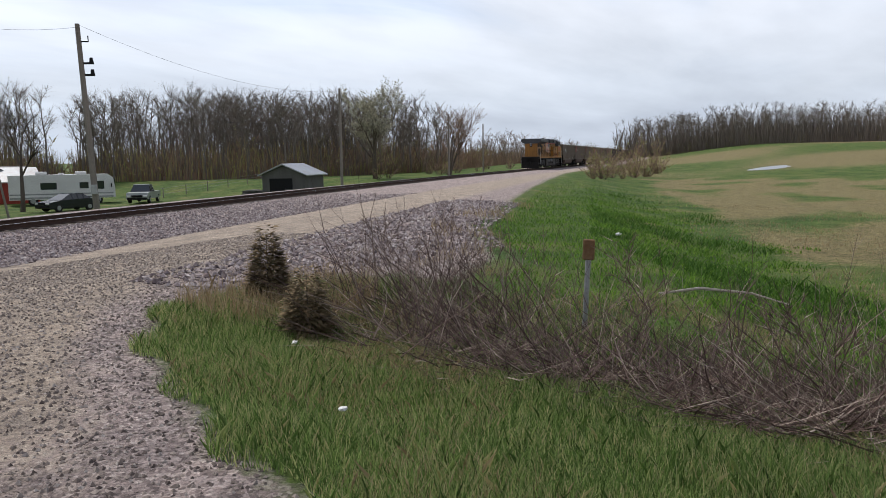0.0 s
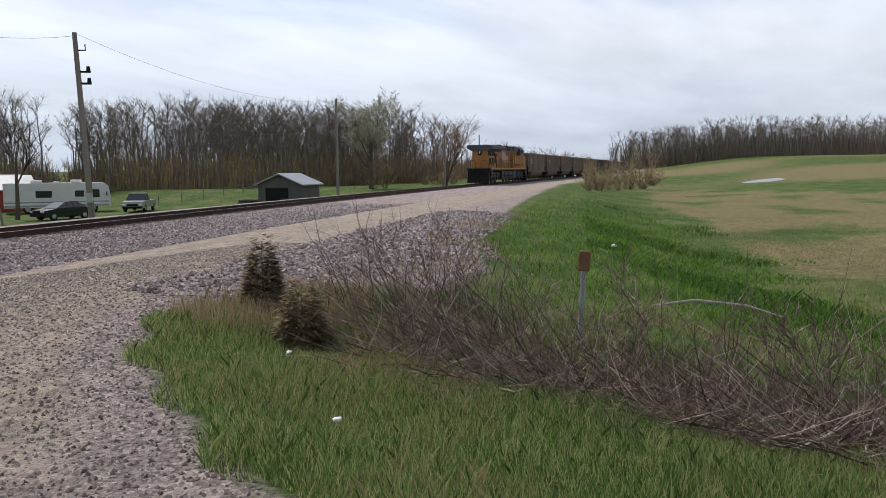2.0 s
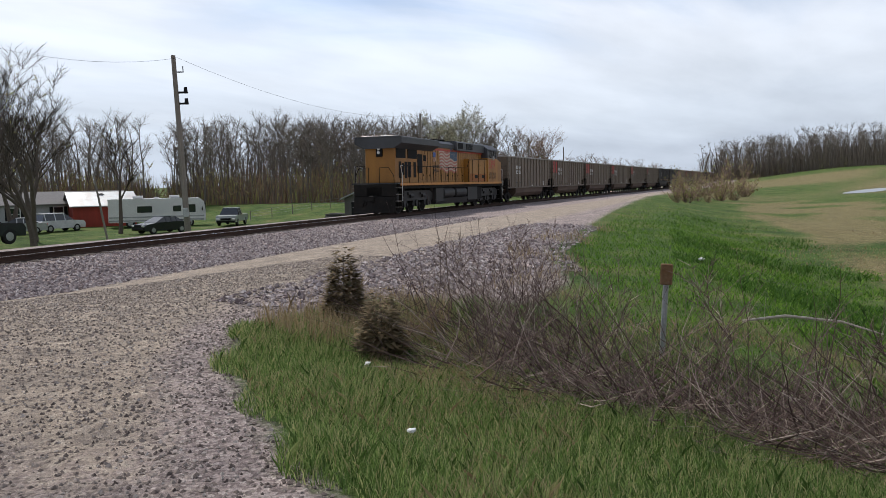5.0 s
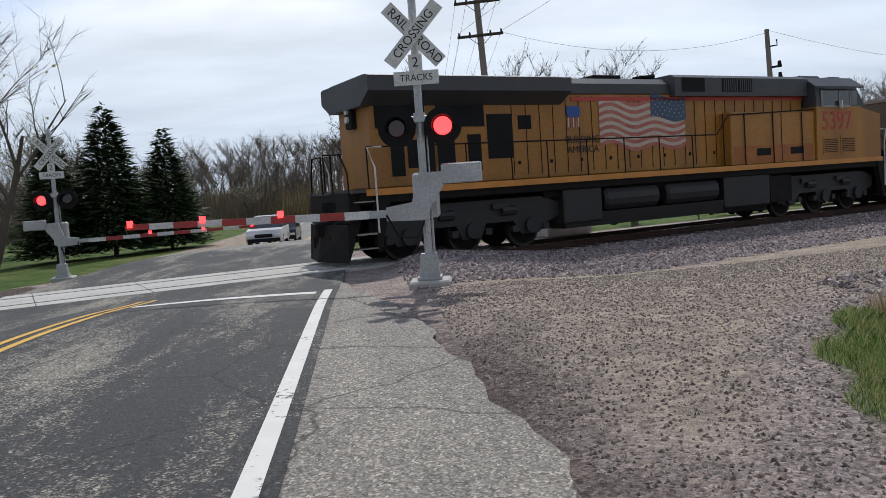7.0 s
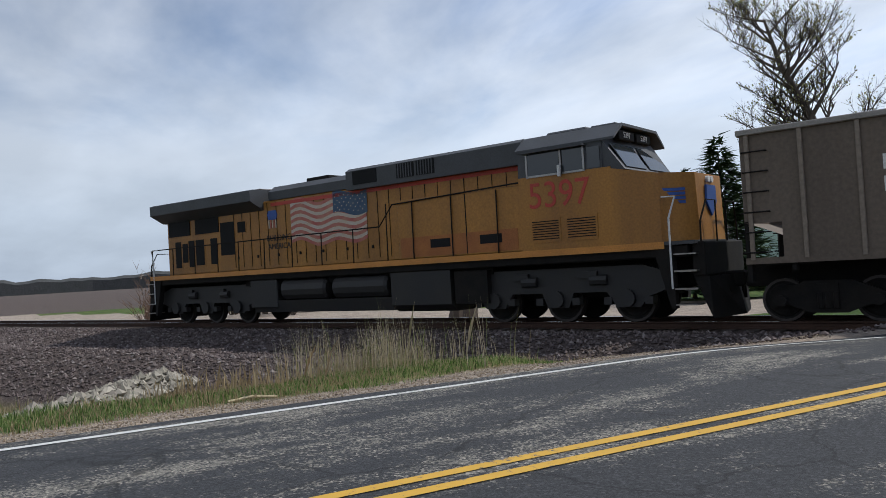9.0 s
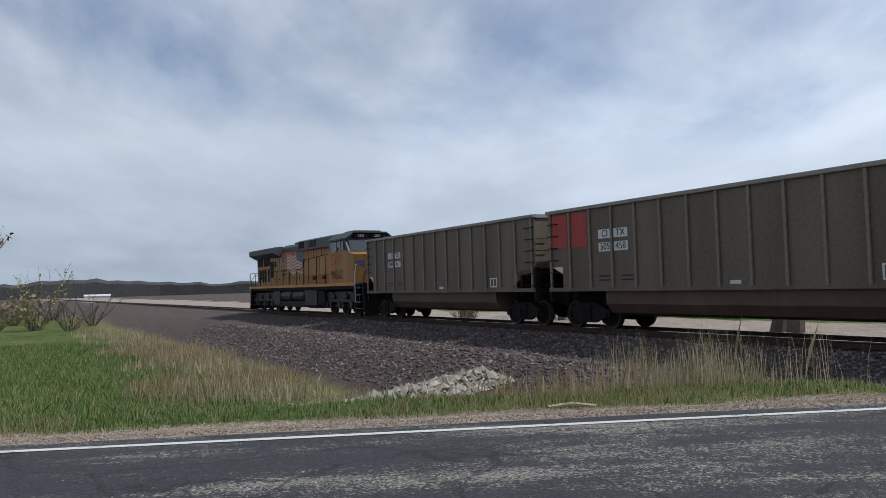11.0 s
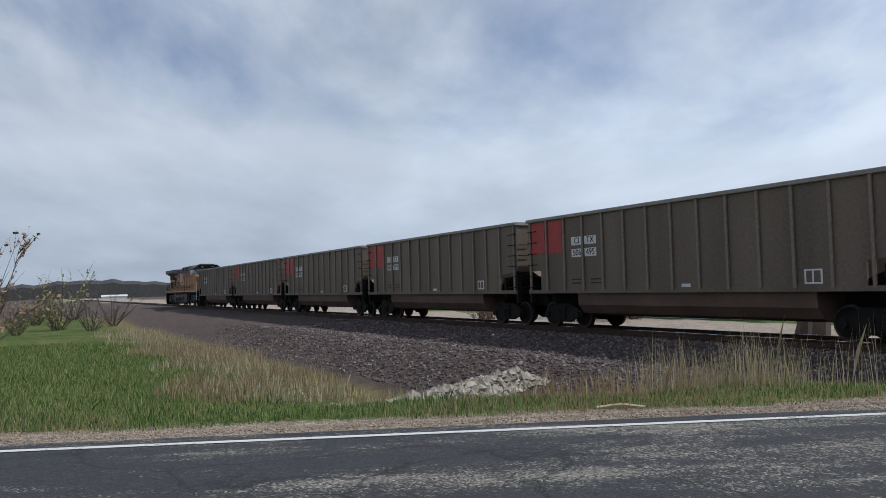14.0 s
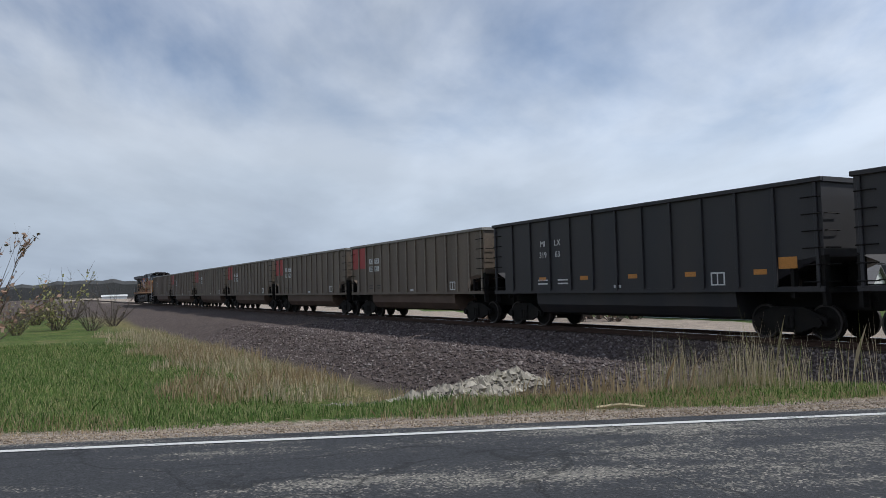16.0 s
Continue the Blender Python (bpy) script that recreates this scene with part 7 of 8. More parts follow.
part("notice", Build().box(-0.6, -0.3, -0.785, -0.776, 1.3, 1.75), WHITEBAR, cab_t, "white notice plate")
part("foundation", Build().box(-0.9, 0.9, -0.65, 0.65, -0.3, 0.05), CONCRETE, cab_t)
part("vent_cap", Build().tube([(-0.3, 0.2, 2.2), (-0.3, 0.2, 2.35)], [0.2, 0.12], 12), WHITE, cab_t)

# marker post in the ditch
mp = thing("marker_post", "grey metal marker post with a rusty brown sign plate", "marker post", pose(7.5, 3.6, gh(7.5, 3.6), 0, 2.5, -64))
part("post", Build().tube([(0, 0, -0.2), (0, 0, 0.98)], 0.028, 8), ALU, mp)
part("sign_plate", Build().box(-0.06, 0.06, -0.075, -0.028, 0.79, 1.0, bevel=0.01), surface("brown_plate", (0.17, 0.09, 0.04), (0.3, 0.2, 0.12), 0.8, big=8), mp)


# ---- poles and wires ----
def utility_pole(x, y, h, r, label, arms=(), gear=False, tilt=0.0, turn=0.0):
    z = gh(x, y)
    t = thing("utility_pole", label, "utility pole", pose(x, y, z, 0, tilt, turn), "utility poles")
    part("pole", Build().tube([(0, 0, -0.3), (0, 0, h * 0.5), (0, 0, h)], [r, r * 0.86, r * 0.68], 10), POLEWOOD, t)
    for zz, half in arms:
        a = part("crossarm", Build().box(-half, half, -0.16, -0.05, zz - 0.06, zz + 0.06, bevel=0.01), TIEWOOD, t)
        for q in (-0.92, -0.45, 0.45, 0.92):
            part("insulator", Build().tube([(q * half, -0.1, zz + 0.06), (q * half, -0.1, zz + 0.2)], [0.05, 0.035], 8), DARK, a)
        part("brace", Build().tube([(-half * 0.5, -0.1, zz - 0.05), (0, -0.1, zz - 0.5), (half * 0.5, -0.1, zz - 0.05)], 0.015, 4), BLACK, t)
    if gear:
        for zz in (h - 2.0, h - 2.6):
            part("bracket", Build().box(0.05, 0.5, -0.06, 0.06, zz - 0.05, zz + 0.05).tube([(0.5, 0, zz - 0.05), (0.5, 0, zz + 0.28)], [0.12, 0.08], 10), DARK, t)
        part("insulator", Build().tube([(0.1, 0, h - 0.9), (0.45, 0, h - 0.9), (0.45, 0, h - 0.6)], 0.04, 6), DARK, t)
        part("meter_box", Build().box(-0.15, 0.15, -0.32, -0.2, 1.3, 1.8, bevel=0.02), ALU, t)
    return Vector((x, y, z))


P1 = utility_pole(22.4, 39.3, 10.1, 0.17, "tall weathered wooden utility pole with dark fittings", (), True, -2.2, -35)
P2 = utility_pole(50.6, 48.4, 8.6, 0.14, "plain weathered wooden utility pole")
P3 = utility_pole(77.0, 55.7, 7.4, 0.13, "plain weathered wooden utility pole")
P3b = utility_pole(104, 68.5, 7.6, 0.13, "plain weathered wooden utility pole")
P4 = utility_pole(6.62, 35.65, 12.6, 0.19, "tall utility pole with two wooden crossarms", ((10.6, 1.05), (9.1, 1.05)), False, -2.6, -6)
ROADP = []
for yy in (84, 122, 165, 215, 280):
    ROADP.append(utility_pole(9.5, yy, 10.5, 0.17, "distant utility pole with crossarms beside the road", ((9.8, 1.1), (8.6, 1.1))))
utility_pole(17.6, 38.5, 3.9, 0.06, "thin leaning metal pole in the yard", (), False, -9, 0)


def wire(a, b, sag, label="thin sagging overhead wire"):
    a, b = Vector(a), Vector(b)
    pts = []
    for k in range(13):
        f = k / 12
        p = a.lerp(b, f)
        p.z -= sag * 4 * f * (1 - f)
        pts.append(p)
    tagged(part("wire", Build().tube(pts, 0.008, 3), DARK), label, "wire", "overhead wires")


top1 = P1 + Vector((-0.35, 0, 10.0))
wire(top1, P2 + Vector((0, 0, 8.4)), 1.1)
wire(top1 + Vector((0, 0, -0.1)), P4 + Vector((0.6, 0, 9.2)), 0.9)
wire(P1 + Vector((-0.1, 0, 6.2)), P2 + Vector((0, 0, 6.4)), 1.0)
wire(P2 + Vector((0, 0, 8.4)), P3 + Vector((0, 0, 7.2)), 0.7)
for q in (-0.95, -0.45, 0.45, 0.95):
    wire(P4 + Vector((q - 0.5, -0.1, 10.75)), ROADP[0] + Vector((q, -0.1, 9.95)), 0.9)
    wire(P4 + Vector((q - 0.5, -0.1, 10.75)), Vector((12.0 + q, -32, 11.5)), 1.4)
for q in (-0.95, 0.95):
    wire(P4 + Vector((q - 0.4, -0.1, 9.25)), ROADP[0] + Vector((q, -0.1, 8.75)), 0.9)
    wire(P4 + Vector((q - 0.4, -0.1, 9.25)), Vector((12.0 + q, -32, 10.2)), 1.4)


# ---- buildings ----
def window_unit(parent, x, z, w, h, y, face, frame=WHITE, axis=1):
    """A window in a wall that faces along axis 1 (y) or 0 (x); face is -1 or 1."""
    def bx(b, u0, u1, d0, d1, z0, z1):
        lo_, hi_ = min(y + face * d0, y + face * d1), max(y + face * d0, y + face * d1)
        return b.box(u0, u1, lo_, hi_, z0, z1) if axis == 1 else b.box(lo_, hi_, u0, u1, z0, z1)
    fr = Build()
    bx(fr, x - w / 2 - 0.09, x - w / 2, 0.0, 0.07, z - 0.09, z + h + 0.09)
    bx(fr, x + w / 2, x + w / 2 + 0.09, 0.0, 0.07, z - 0.09, z + h + 0.09)
    bx(fr, x - w / 2, x + w / 2, 0.0, 0.07, z + h, z + h + 0.09)
    bx(fr, x - w / 2, x + w / 2, 0.0, 0.09, z - 0.09, z)
    bx(fr, x - w / 2, x + w / 2, 0.0, 0.05, z + h / 2 - 0.025, z + h / 2 + 0.025)
    win = part("window", fr, frame, parent)
    part("pane", bx(Build(), x - w / 2, x + w / 2, 0.005, 0.02, z, z + h / 2 - 0.025), GLASS, win)
    part("pane", bx(Build(), x - w / 2, x + w / 2, 0.005, 0.02, z + h / 2 + 0.025, z + h), GLASS, win)
    return win


def gable_house(name, label, m, w, d, h, rise, wall, roof, windows=(), boards=0.0, eave=0.35, ridge=0):
    """w along x, d along y; the ridge runs along x (0) or y (1)."""
    t = thing(name, label, "house" if "house" in name else "building", m)
    b = Build().box(-w / 2, w / 2, -d / 2, d / 2, -0.4, h)
    if ridge == 0:
        for sx in (-1, 1):
            b.prism([(-d / 2, h), (d / 2, h), (0, h + rise)], 0, sx * w / 2 - sx * 0.1, sx * w / 2)
    else:
        for sy in (-1, 1):
            b.prism([(-w / 2, h), (w / 2, h), (0, h + rise)], 1, sy * d / 2 - sy * 0.1, sy * d / 2)
    part("wall", b, wall, t)
    if boards:
        rows = int(h / boards)
        for k in range(rows):
            z = k * boards + 0.1
            part("board", Build().box(-w / 2 - 0.012, w / 2 + 0.012, -d / 2 - 0.012, d / 2 + 0.012, z, z + boards * 0.86), wall, t)
    hd, hw = d / 2 + eave, w / 2 + eave
    if ridge == 0:
        s = rise / (d / 2)
        for sy in (-1, 1):
            rb = Build().prism([(0, h + rise + 0.02), (sy * hd, h - s * eave + 0.02), (sy * hd, h - s * eave + 0.12), (0, h + rise + 0.14)], 0, -hw, hw)
            part("roof", rb, roof, t)
    else:
        s = rise / (w / 2)
        for sx in (-1, 1):
            rb = Build().prism([(0, h + rise + 0.02), (sx * hw, h - s * eave + 0.02), (sx * hw, h - s * eave + 0.12), (0, h + rise + 0.14)], 1, -hd, hd)
            part("roof", rb, roof, t)
    for wx, wz, ww, wh, face, axis in windows:
        window_unit(t, wx, wz, ww, wh, (d / 2 if axis == 1 else w / 2) * face + 0.012 * face, face, WHITE, axis)
    return t


hx, hy = 33.5, 88.0
long_house = gable_house("ranch_house", "long low grey-sided ranch house with shuttered windows", pose(hx, hy, gh(hx, hy), 0, 0, 4), 16.5, 6.5, 2.5, 1.15, SIDING, SHINGLE,
                         [(-5.0, 0.95, 0.95, 1.2, -1, 1), (-0.6, 0.95, 0.95, 1.2, -1, 1), (1.2, 0.95, 0.8, 1.1, -1, 1), (4.5, 0.9, 1.6, 1.3, -1, 1)])
for sx in (-5.0, -0.6):
    for q in (-0.75, 0.75):
        part("shutter", Build().box(sx + q - 0.17, sx + q + 0.17, -3.30, -3.255, 0.9, 2.2), DARK, long_house)
porch = gable_house("house_porch", "gabled porch on the grey ranch house", pose(hx + 3.4, hy - 3.6, gh(hx, hy)), 4.4, 2.6, 2.5, 0.9, SIDING, SHINGLE, [(0, 0.9, 1.4, 1.2, -1, 1)], ridge=1)
red = gable_house("red_shed", "red board shed with a pale tin roof", pose(37.0, 83.4, gh(37.0, 83.4), 0, 0, -14), 6.2, 5.0, 2.25, 1.25, REDBARN, TINROOF, [(1.9, 1.0, 0.7, 0.9, -1, 1)])
gable_house("small_house", "small grey house behind bare trees", pose(17.0, 90, gh(17, 90), 0, 0, 8), 8, 6, 2.6, 1.4, SIDING, SHINGLE, [(-2, 1, 0.8, 1.1, -1, 1), (1.5, 1, 0.8, 1.1, -1, 1)])
mint = gable_house("farmhouse", "two-storey mint-green farmhouse with a grey roof", pose(-36.6, 53.5, gh(-36.6, 53.5), 0, 0, 33), 10.5, 7.5, 5.4, 3.2, MINT, SHINGLE,
                   [(2.4, 1.0, 0.85, 1.6, -1, 1), (2.2, 3.6, 0.85, 1.3, -1, 1), (-1.6, 3.6, 0.85, 1.3, -1, 1), (-1.6, 1.0, 0.85, 1.6, -1, 1), (-1.2, 3.7, 0.8, 1.3, 1, 0), (1.0, 3.7, 0.8, 1.3, 1, 0), (0.0, 6.1, 0.6, 0.9, 1, 0), (-1.8, 1.0, 0.8, 1.5, 1, 0)], boards=0.24)
part("chimney", Build().box(1.6, 2.2, -0.3, 0.3, 8.0, 9.4), surface("chimney_brick", (0.24, 0.11, 0.08)), mint)
part("tarpaulin", Build().box(4.6, 5.3, -3.82, -3.775, 2.4, 4.9, bevel=0.01), surface("blue_tarp", (0.03, 0.12, 0.45), rough=0.4), mint, "blue tarpaulin hanging on the corner")
part("side_roof", Build().prism([(-2.4, 2.3), (2.4, 2.6), (2.4, 2.72), (-2.4, 2.42)], 0, 5.3, 8.4), SHINGLE, mint)
part("side_wall", Build().box(5.27, 8.2, -2.2, 2.3, -0.4, 2.35), MINT, mint)
barn = gable_house("barn", "low pale barn with a rusty corrugated tin roof", pose(-58.0, 28.0, gh(-58, 28), 0, 0, 30), 12.5, 8.0, 2.5, 2.2, MINT, RUSTROOF, [])
part("basketball_board", Build().box(6.26, 6.32, -0.6, 0.6, 2.6, 3.5, bevel=0.02), WHITE, barn, "round white backboard")
gable_house("small_house", "tiny white house far beyond the track", pose(-76, 48.5, gh(-76, 48.5), 0, 0, 40), 5.5, 4.5, 2.3, 1.6, WHITE, SHINGLE, [(-1.2, 0.8, 0.7, 1.1, -1, 1), (1.2, 0.8, 0.7, 1.1, -1, 1)])
gable_house("shed", "dark shed beside the tiny white house", pose(-82, 50, gh(-82, 50), 0, 0, 40), 4.5, 4, 2.0, 1.2, BARNWOOD, RUSTROOF)
wood = gable_house("wooden_shed", "open-fronted grey board shed with a tin roof", pose(52.2, 56.4, gh(52.2, 56.4), 0, 0, -66), 4.3, 4.7, 2.5, 0.9, BARNWOOD, TINROOF, [], boards=0.22, ridge=1)
# the wall is solid: a near-black slab stands for the shaded inside
part("doorway", Build().box(-1.4, 0.9, -2.42, -2.37, 0.0, 2.15), DARK, wood, "dark slab painted as the shade inside the doorway")
for k in range(5):
    part("rail_fence", Build().box(0.4, 2.9, -3.0, -2.95, 0.2 + k * 0.22, 0.3 + k * 0.22), BARNWOOD, wood)
pile = Build()
rp = random.Random(8)
for k in range(26):
    a = rp.uniform(0, 3.1)
    pile.box(-4.6 + rp.uniform(0, 1.6), -3.2 + rp.uniform(0, 1.2), -2.6 + rp.uniform(0, 1), -1.4 + rp.uniform(0, 0.5), 0.05 + k * 0.035, 0.15 + k * 0.035)
tagged(part("lumber_pile", pile, BARNWOOD, at=pose(52.2, 56.4, gh(49, 57), 0, 0, -68)), "heap of old grey lumber beside the shed", "lumber pile")
gable_house("far_house", "long low white farm building far off on the plain", pose(-413, -136, gh(-413, -136), 0, 0, 108), 12, 6, 1.4, 0.7, WHITE, WHITE)


# ---- vehicles ----
def rim_wheel(parent, x, y, r, w):
    wh = part("wheel", Build().tube([(x, y - w / 2, r), (x, y - w / 2 + 0.03, r), (x, y + w / 2 - 0.03, r), (x, y + w / 2, r)], [r * 0.92, r, r, r * 0.92], 16), TYRE, parent)
    s = -1 if y < 0 else 1
    part("rim", Build().tube([(x, y + s * (w / 2 - 0.02), r), (x, y + s * (w / 2 + 0.012), r)], [r * 0.62, r * 0.55], 12), CARSILVER, wh)


def vehicle(name, label, m, outline, roof_line, width, paint, wheels, r=0.34, category="car", glass_z=None):
    """outline: the body's side view; roof_line: the glazed upper part's side view; x forward."""
    t = thing(name, label, category, m, "vehicles in the yard")
    h = width / 2
    part("body", Build().prism(outline, 1, -h, h), paint, t)
    if roof_line:
        n = len(roof_line)
        g = Build()
        zt = max(p[1] for p in roof_line)
        v = [(x, -(h - 0.05) + (0.22 * (z - roof_line[0][1]) / (zt - roof_line[0][1])), z) for x, z in roof_line] + [(x, (h - 0.05) - (0.22 * (z - roof_line[0][1]) / (zt - roof_line[0][1])), z) for x, z in roof_line]
        g.add(v, [tuple(range(n)), tuple(range(2 * n - 1, n - 1, -1))] + [(i, n + i, n + (i + 1) % n, (i + 1) % n) for i in range(n)])
        part("glasshouse", g, GLASS, t)
        xs = [p[0] for p in roof_line if p[1] > zt - 0.05]
        part("roof", Build().box(min(xs), max(xs), -h + 0.24, h - 0.24, zt - 0.02, zt + 0.04, bevel=0.02), paint, t)
        for x in np.linspace(min(xs) + 0.05, max(xs) - 0.1, 3):
            for s in (-1, 1):
                part("pillar", Build().add([(x - 0.04, s * (h - 0.04), roof_line[0][1]), (x + 0.04, s * (h - 0.04), roof_line[0][1]), (x + 0.04, s * (h - 0.25), zt), (x - 0.04, s * (h - 0.25), zt), (x - 0.04, s * (h - 0.1), roof_line[0][1]), (x + 0.04, s * (h - 0.1), roof_line[0][1]), (x + 0.04, s * (h - 0.3), zt), (x - 0.04, s * (h - 0.3), zt)], [(0, 1, 2, 3), (4, 7, 6, 5), (0, 3, 7, 4), (1, 5, 6, 2)]), paint, t)
    for x in wheels:
        for s in (-1, 1):
            rim_wheel(t, x, s * (h - 0.1), r, 0.22)
    xe = [p[0] for p in outline]
    for s in (-1, 1):
        part("headlight", Build().box(max(xe) - 0.1, max(xe) + 0.02, min(s * (h - 0.4), s * (h - 0.06)), max(s * (h - 0.4), s * (h - 0.06)), 0.62, 0.78, bevel=0.03), WHITE, t)
        part("tail_light", Build().box(min(xe) - 0.02, min(xe) + 0.08, min(s * (h - 0.3), s * (h - 0.05)), max(s * (h - 0.3), s * (h - 0.05)), 0.7, 0.9, bevel=0.02), CARRED, t)
    part("bumper", Build().box(max(xe) - 0.06, max(xe) + 0.05, -h + 0.08, h - 0.08, 0.36, 0.56, bevel=0.03), DARK, t)
    part("grille", Build().box(max(xe) - 0.04, max(xe) + 0.03, -h * 0.5, h * 0.5, 0.6, 0.8, bevel=0.01), DARK, t)
    return t


SEDAN = ([(-2.3, 0.3), (-2.35, 0.75), (-2.2, 0.95), (-1.2, 1.0), (1.0, 0.95), (2.1, 0.8), (2.3, 0.6), (2.25, 0.3)], [(-1.7, 0.95), (-1.0, 1.38), (0.2, 1.42), (1.15, 0.95)])
SUV = ([(-2.3, 0.35), (-2.35, 0.9), (-2.25, 1.1), (1.0, 1.1), (2.15, 1.0), (2.35, 0.75), (2.3, 0.35)], [(-2.15, 1.08), (-1.85, 1.68), (0.3, 1.72), (1.15, 1.08)])
PICKUP = ([(-2.7, 0.45), (-2.7, 1.05), (-0.55, 1.05), (1.2, 1.08), (2.5, 1.0), (2.65, 0.75), (2.6, 0.4)], [(-0.5, 1.05), (-0.35, 1.7), (0.75, 1.72), (1.35, 1.06)])


def park(kind, x, y, turn, paint, name, label, width=1.8, wheels=(-1.4, 1.4), r=0.33, category="car"):
    return vehicle(name, label, pose(x, y, gh(x, y) + 0.02, 0, 0, turn), kind[0], kind[1], width, paint, wheels, r, category)


park(SEDAN, 33.0, 62.6, 188, CARBLACK, "sedan", "dark blue-black sedan parked on the lawn")
park(SEDAN, 25.6, 74.5, 165, CARSILVER, "sedan", "silver sedan parked before the grey house")
park(SUV, 29.6, 76.0, 15, CARWHITE, "suv", "white crossover parked before the grey house", 1.85, (-1.4, 1.4), 0.36)
park(PICKUP, 21.6, 77.0, 180, CARSILVER, "pickup_truck", "silver pickup truck beside the grey house", 1.9, (-1.7, 1.7), 0.38, "pickup truck")
park(PICKUP, 43.4, 68.0, 224, CARGREEN, "pickup_truck", "faded grey-green pickup truck parked on the lawn", 1.95, (-1.7, 1.7), 0.38, "pickup truck")
park(PICKUP, 12.0, 41.5, 20, CARBLACK, "utility_trailer", "dark low utility trailer beside the cabinet", 1.9, (-1.7, 1.7), 0.38, "trailer")
park(SUV, -5.3, 46.0, -90, CARWHITE, "jeep", "white sport utility vehicle waiting at the crossing", 1.95, (-1.4, 1.4), 0.38)
park(SUV, -5.3, 55.0, -90, CARBLACK, "suv", "black sport utility vehicle waiting behind a white one", 1.95, (-1.4, 1.4), 0.38)
park(PICKUP, -14.5, 150, 10, CARSILVER, "pickup_truck", "pale pickup truck in a far driveway", 1.95, (-1.7, 1.7), 0.38, "pickup truck")

# motorhome
rv = thing("motorhome", "white class A motorhome parked beside the red shed", "motorhome", pose(39.2, 75.2, gh(39.2, 75.2), 0, 0, -27), "vehicles in the yard")
part("body", Build().prism([(-4.6, 0.55), (-4.6, 2.9), (4.1, 2.9), (4.55, 2.55), (4.7, 1.6), (4.7, 0.6)], 1, -1.25, 1.25), RVWHITE, rv)
part("stripe", Build().box(-4.55, 4.5, -1.262, -1.25, 1.0, 1.12).box(-4.55, 4.5, -1.262, -1.25, 0.62, 0.8), CARSILVER, rv)
for x0, x1, z0, z1 in ((-1.9, -0.5, 1.5, 2.15), (1.5, 2.3, 1.55, 2.15), (3.0, 3.7, 1.45, 2.25)):
    part("window", Build().box(x0, x1, -1.27, -1.25, z0, z1, bevel=0.006), GLASS, rv)
part("door", Build().box(2.45, 2.95, -1.272, -1.25, 0.7, 2.4, bevel=0.008), RVWHITE, rv)
part("windshield", Build().box(4.45, 4.72, -1.15, 1.15, 1.5, 2.4, bevel=0.02), GLASS, rv)
part("roof_air_conditioner", Build().box(-2.3, -1.3, -0.4, 0.4, 2.9, 3.2, bevel=0.06), WHITE, rv)
part("roof_air_conditioner", Build().box(1.2, 2.2, -0.4, 0.4, 2.9, 3.2, bevel=0.06), WHITE, rv)
part("roof_vent", Build().box(-0.3, 0.2, -0.25, 0.25, 2.9, 3.05, bevel=0.03), WHITE, rv)
part("mirror", Build().box(4.3, 4.4, -1.5, -1.3, 1.6, 2.0, bevel=0.02), DARK, rv)
for x in (-2.6, 3.1):
    for s in (-1, 1):
        rim_wheel(rv, x, s * 1.12, 0.42, 0.25)
trailer = thing("flat_trailer", "dark flatbed trailer with ramps", "trailer", pose(35.6, 67.4, gh(35.6, 67.4), 0, 0, 10), "vehicles in the yard")
part("deck", Build().box(-2.5, 2.5, -1.0, 1.0, 0.5, 0.62), BLACK, trailer)
part("side_rail", Build().tube([(-2.5, -1.0, 0.95), (2.5, -1.0, 0.95)], 0.03, 5), BLACK, trailer)
for x in (-0.5, 0.5):
    for s in (-1, 1):
        rim_wheel(trailer, x, s * 1.05, 0.33, 0.2)

# mailbox, fence, puddle and litter
mb = thing("mailbox", "dark mailbox on a post beside the road", "mailbox", pose(2.6, 46, gh(2.6, 46), 0, 0, 90))
part("post", Build().box(-0.05, 0.05, -0.05, 0.05, -0.2, 1.05), POLEWOOD, mb)
part("box", Build().prism([(-0.1, 1.05), (0.1, 1.05), (0.1, 1.2), (0.06, 1.28), (-0.06, 1.28), (-0.1, 1.2)], 1, -0.3, 0.3), BLACK, mb)
fence = thing("wire_fence", "thin wire fence with wooden posts across the lawn", "fence")
fp = [(46 + k * 3.0, 73 + 0.2 * k) for k in range(7)]
for x, y in fp:
    part("fence_post", Build().tube([(x, y, gh(x, y) - 0.2), (x, y, gh(x, y) + 1.1)], 0.05, 6), POLEWOOD, fence)
for zz in (0.4, 0.7, 1.0):
    part("fence_wire", Build().tube([(x, y, gh(x, y) + zz) for x, y in fp], 0.012, 3), STEEL, fence)
wm, wn, wl_, wb = material("sky_tinted_water", 0.05)
# pale grey base: the bright sky reflection is put into the water's colour
wb.inputs["Base Color"].default_value = (0.26, 0.28, 0.29, 1)
wb.inputs["Roughness"].default_value = 0.35
pv = [(140 + 11 * math.cos(a) * (1 + 0.1 * math.sin(3 * a)), 33.5 + 2.4 * math.sin(a)) for a in np.linspace(0, 6.283, 25)[:-1]]
pond = Build().add([(x, y, gh(x, y) + 0.05) for x, y in pv], [tuple(range(24))])
tagged(part("water", pond, wm), "shallow standing water in the field", "puddle", kind="structure")


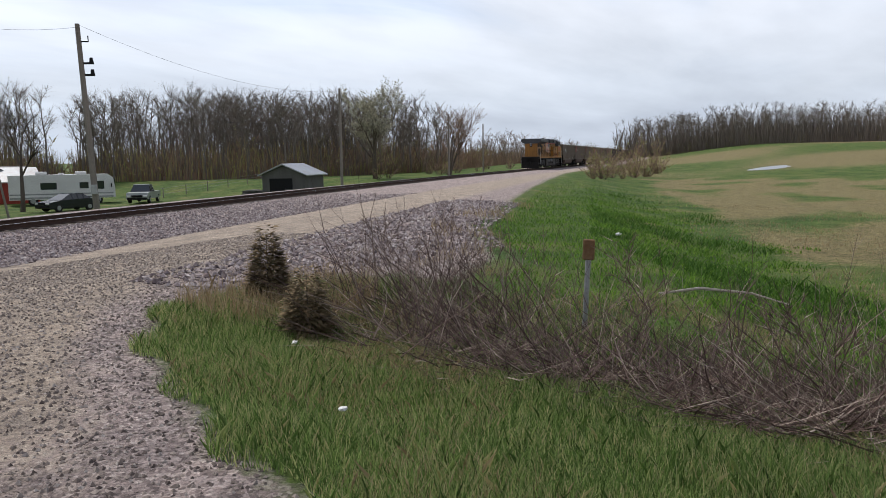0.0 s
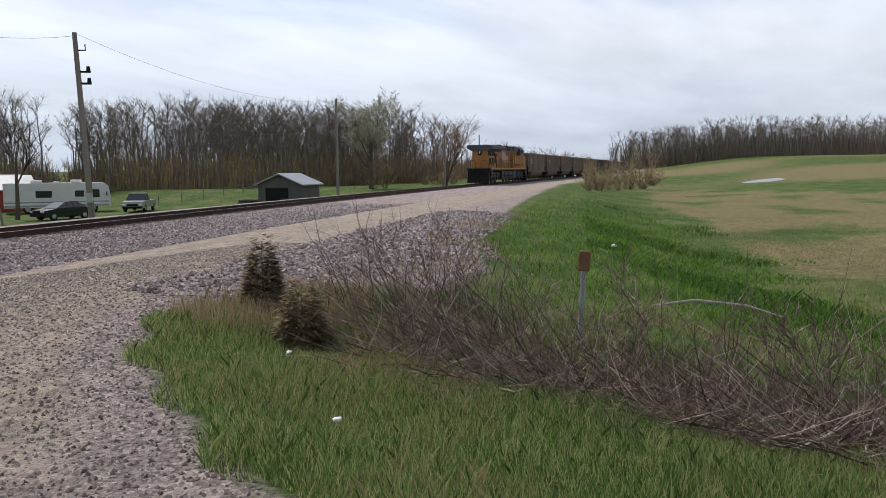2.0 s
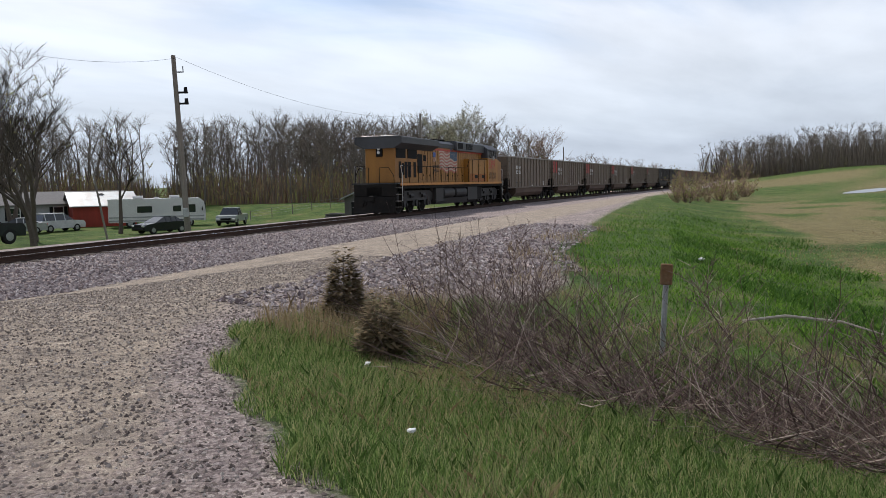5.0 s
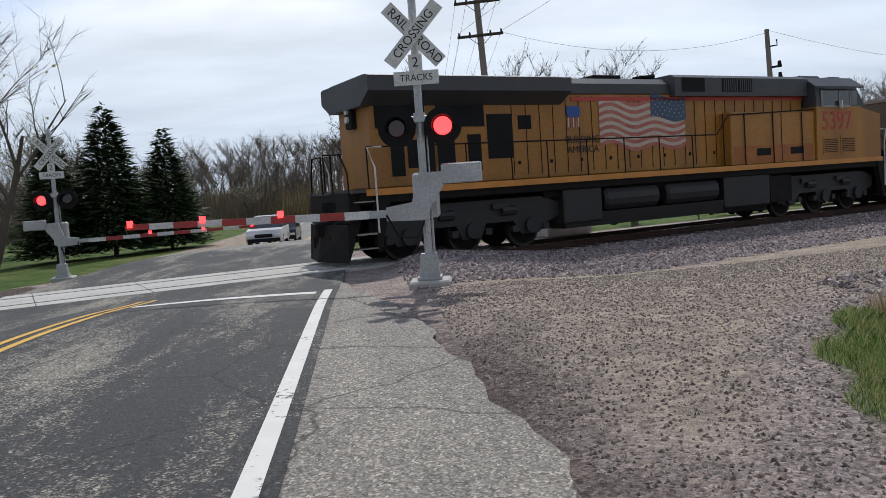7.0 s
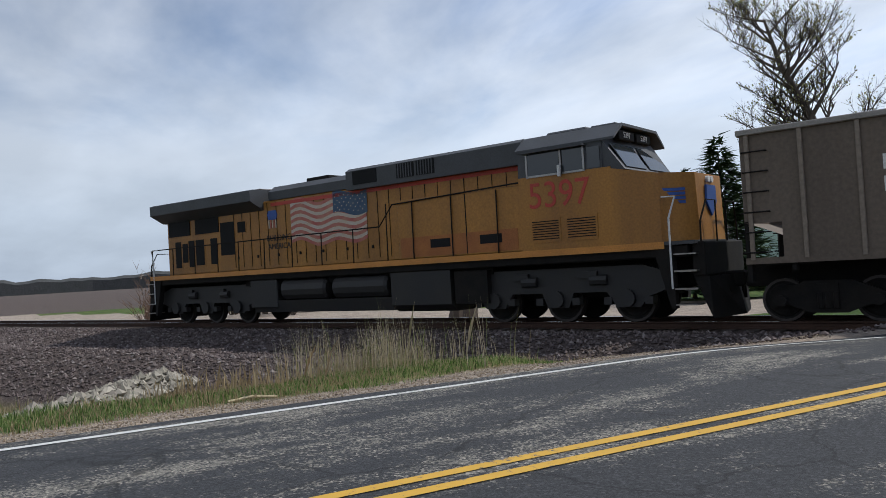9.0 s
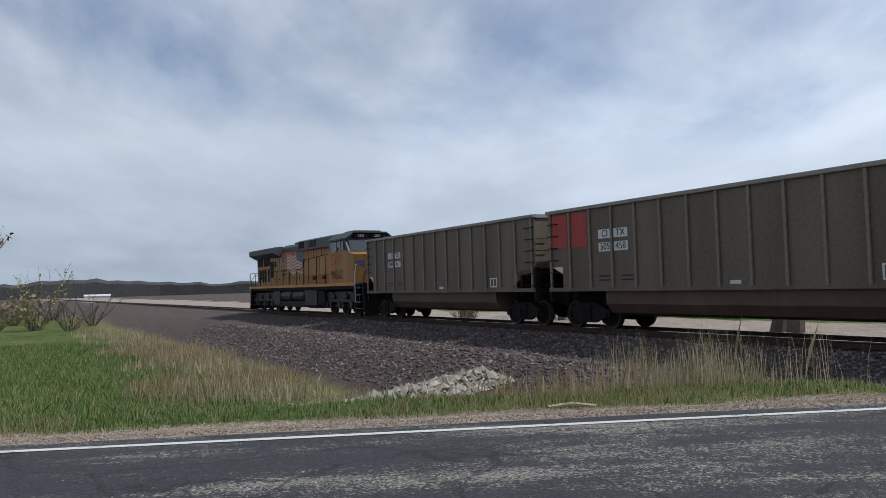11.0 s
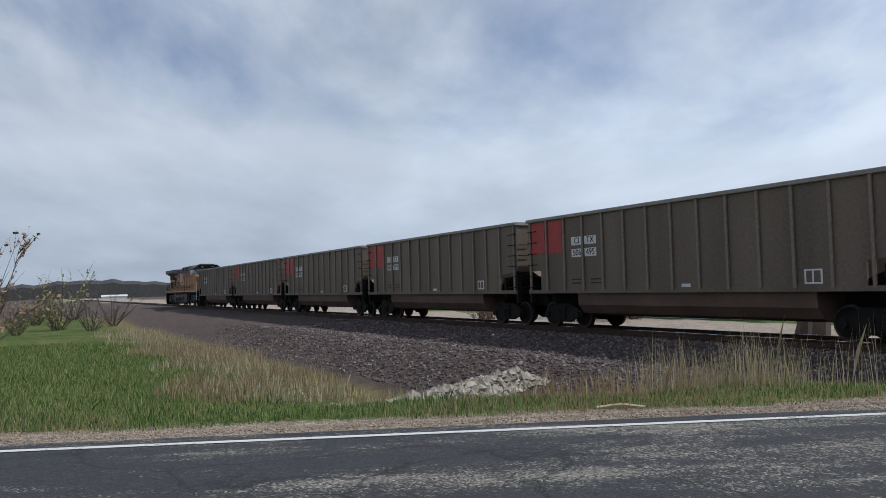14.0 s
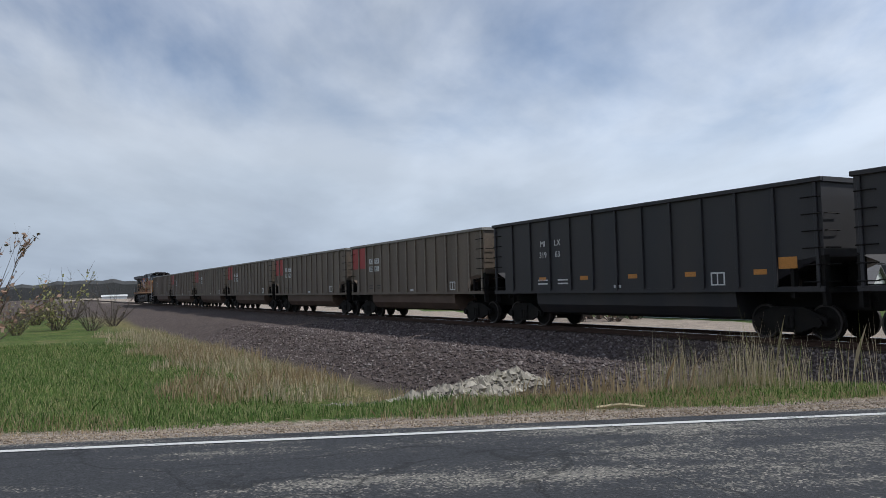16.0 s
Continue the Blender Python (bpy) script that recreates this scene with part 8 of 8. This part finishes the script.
def litter(x, y, s, label):
    b = Build()
    rl = random.Random(int(x * 100))
    bm = bmesh.new()
    bmesh.ops.create_icosphere(bm, subdivisions=1, radius=s)
    for v in bm.verts:
        v.co = Vector((v.co.x * rl.uniform(0.7, 1.4), v.co.y * rl.uniform(0.7, 1.2), v.co.z * rl.uniform(0.3, 0.6)))
    bm.verts.index_update()
    b.add([v.co[:] for v in bm.verts], [[v.index for v in f.verts] for f in bm.faces])
    bm.free()
    tagged(part("litter", b, WHITE, at=pose(x, y, gh(x, y) + 0.1)), label, "litter", "litter in the grass")


litter(3.75, 3.45, 0.035, "crumpled white paper lying in the grass")
litter(17.5, 7.6, 0.09, "white scrap lying in the weeds")
litter(5.0, 5.25, 0.035, "pale stone lying by the cedar saplings")
stick = Build().tube([(0, 0, 0.1), (0.5, 0.1, 0.16), (1.1, 0.05, 0.12), (1.5, -0.12, 0.02)], [0.014, 0.02, 0.016, 0.008], 6)
tagged(part("branch", stick, surface("grey_deadwood", (0.4, 0.36, 0.3)), at=pose(9.6, 3.6, gh(9.6, 3.6), 0, 0, -65)), "pale dead branch lying in the weeds", "branch")
straw = Build().tube([(0, 0, 0.02), (0.3, 0.05, 0.05), (0.6, 0.02, 0.02)], 0.02, 5)
tagged(part("straw", straw, surface("pale_straw", (0.6, 0.5, 0.3)), at=pose(-9.6, 2.6, gh(-9.6, 2.6), 0, 0, 80)), "pale bundle of straw at the road edge", "straw")


# ---- movement ----
SPEED = [(0, 112.5), (3.0, 69.0), (5.5, 25.7), (6.5, 8.3), (7.0, -0.3), (7.5, -8.85), (8.5, -26.3), (9.0, -35.5), (9.5, -43.8), (10.0, -51.9), (12.5, -93.05), (14.5, -126.9), (16.0, -152.4)]


def lead(t):
    """Where the leading end of the locomotive is along the line."""
    ts, ss = [a for a, _ in SPEED], [b for _, b in SPEED]
    return float(np.interp(t, ts, ss))


def rolling(ob, behind, length):
    rows = []
    for k in range(33):
        t = k * 0.5
        s = lead(t) + behind
        a, b = track_point(s + length * 0.12), track_point(s + length * 0.88)
        turn = math.atan2(b.y - a.y, b.x - a.x)
        mid = (a + b) / 2
        o = mid - Vector((math.cos(turn), math.sin(turn), 0)) * (length / 2)
        rows.append((t, pose(o.x, o.y, RAIL, 0, 0, math.degrees(turn))))
    walk(ob, rows)


def motions():
    rolling(LOCO, 0.0, 22.0)
    for k, c in enumerate(cars):
        rolling(c, 22.75 + k * CAR_LEN, CAR_LEN)


motions()
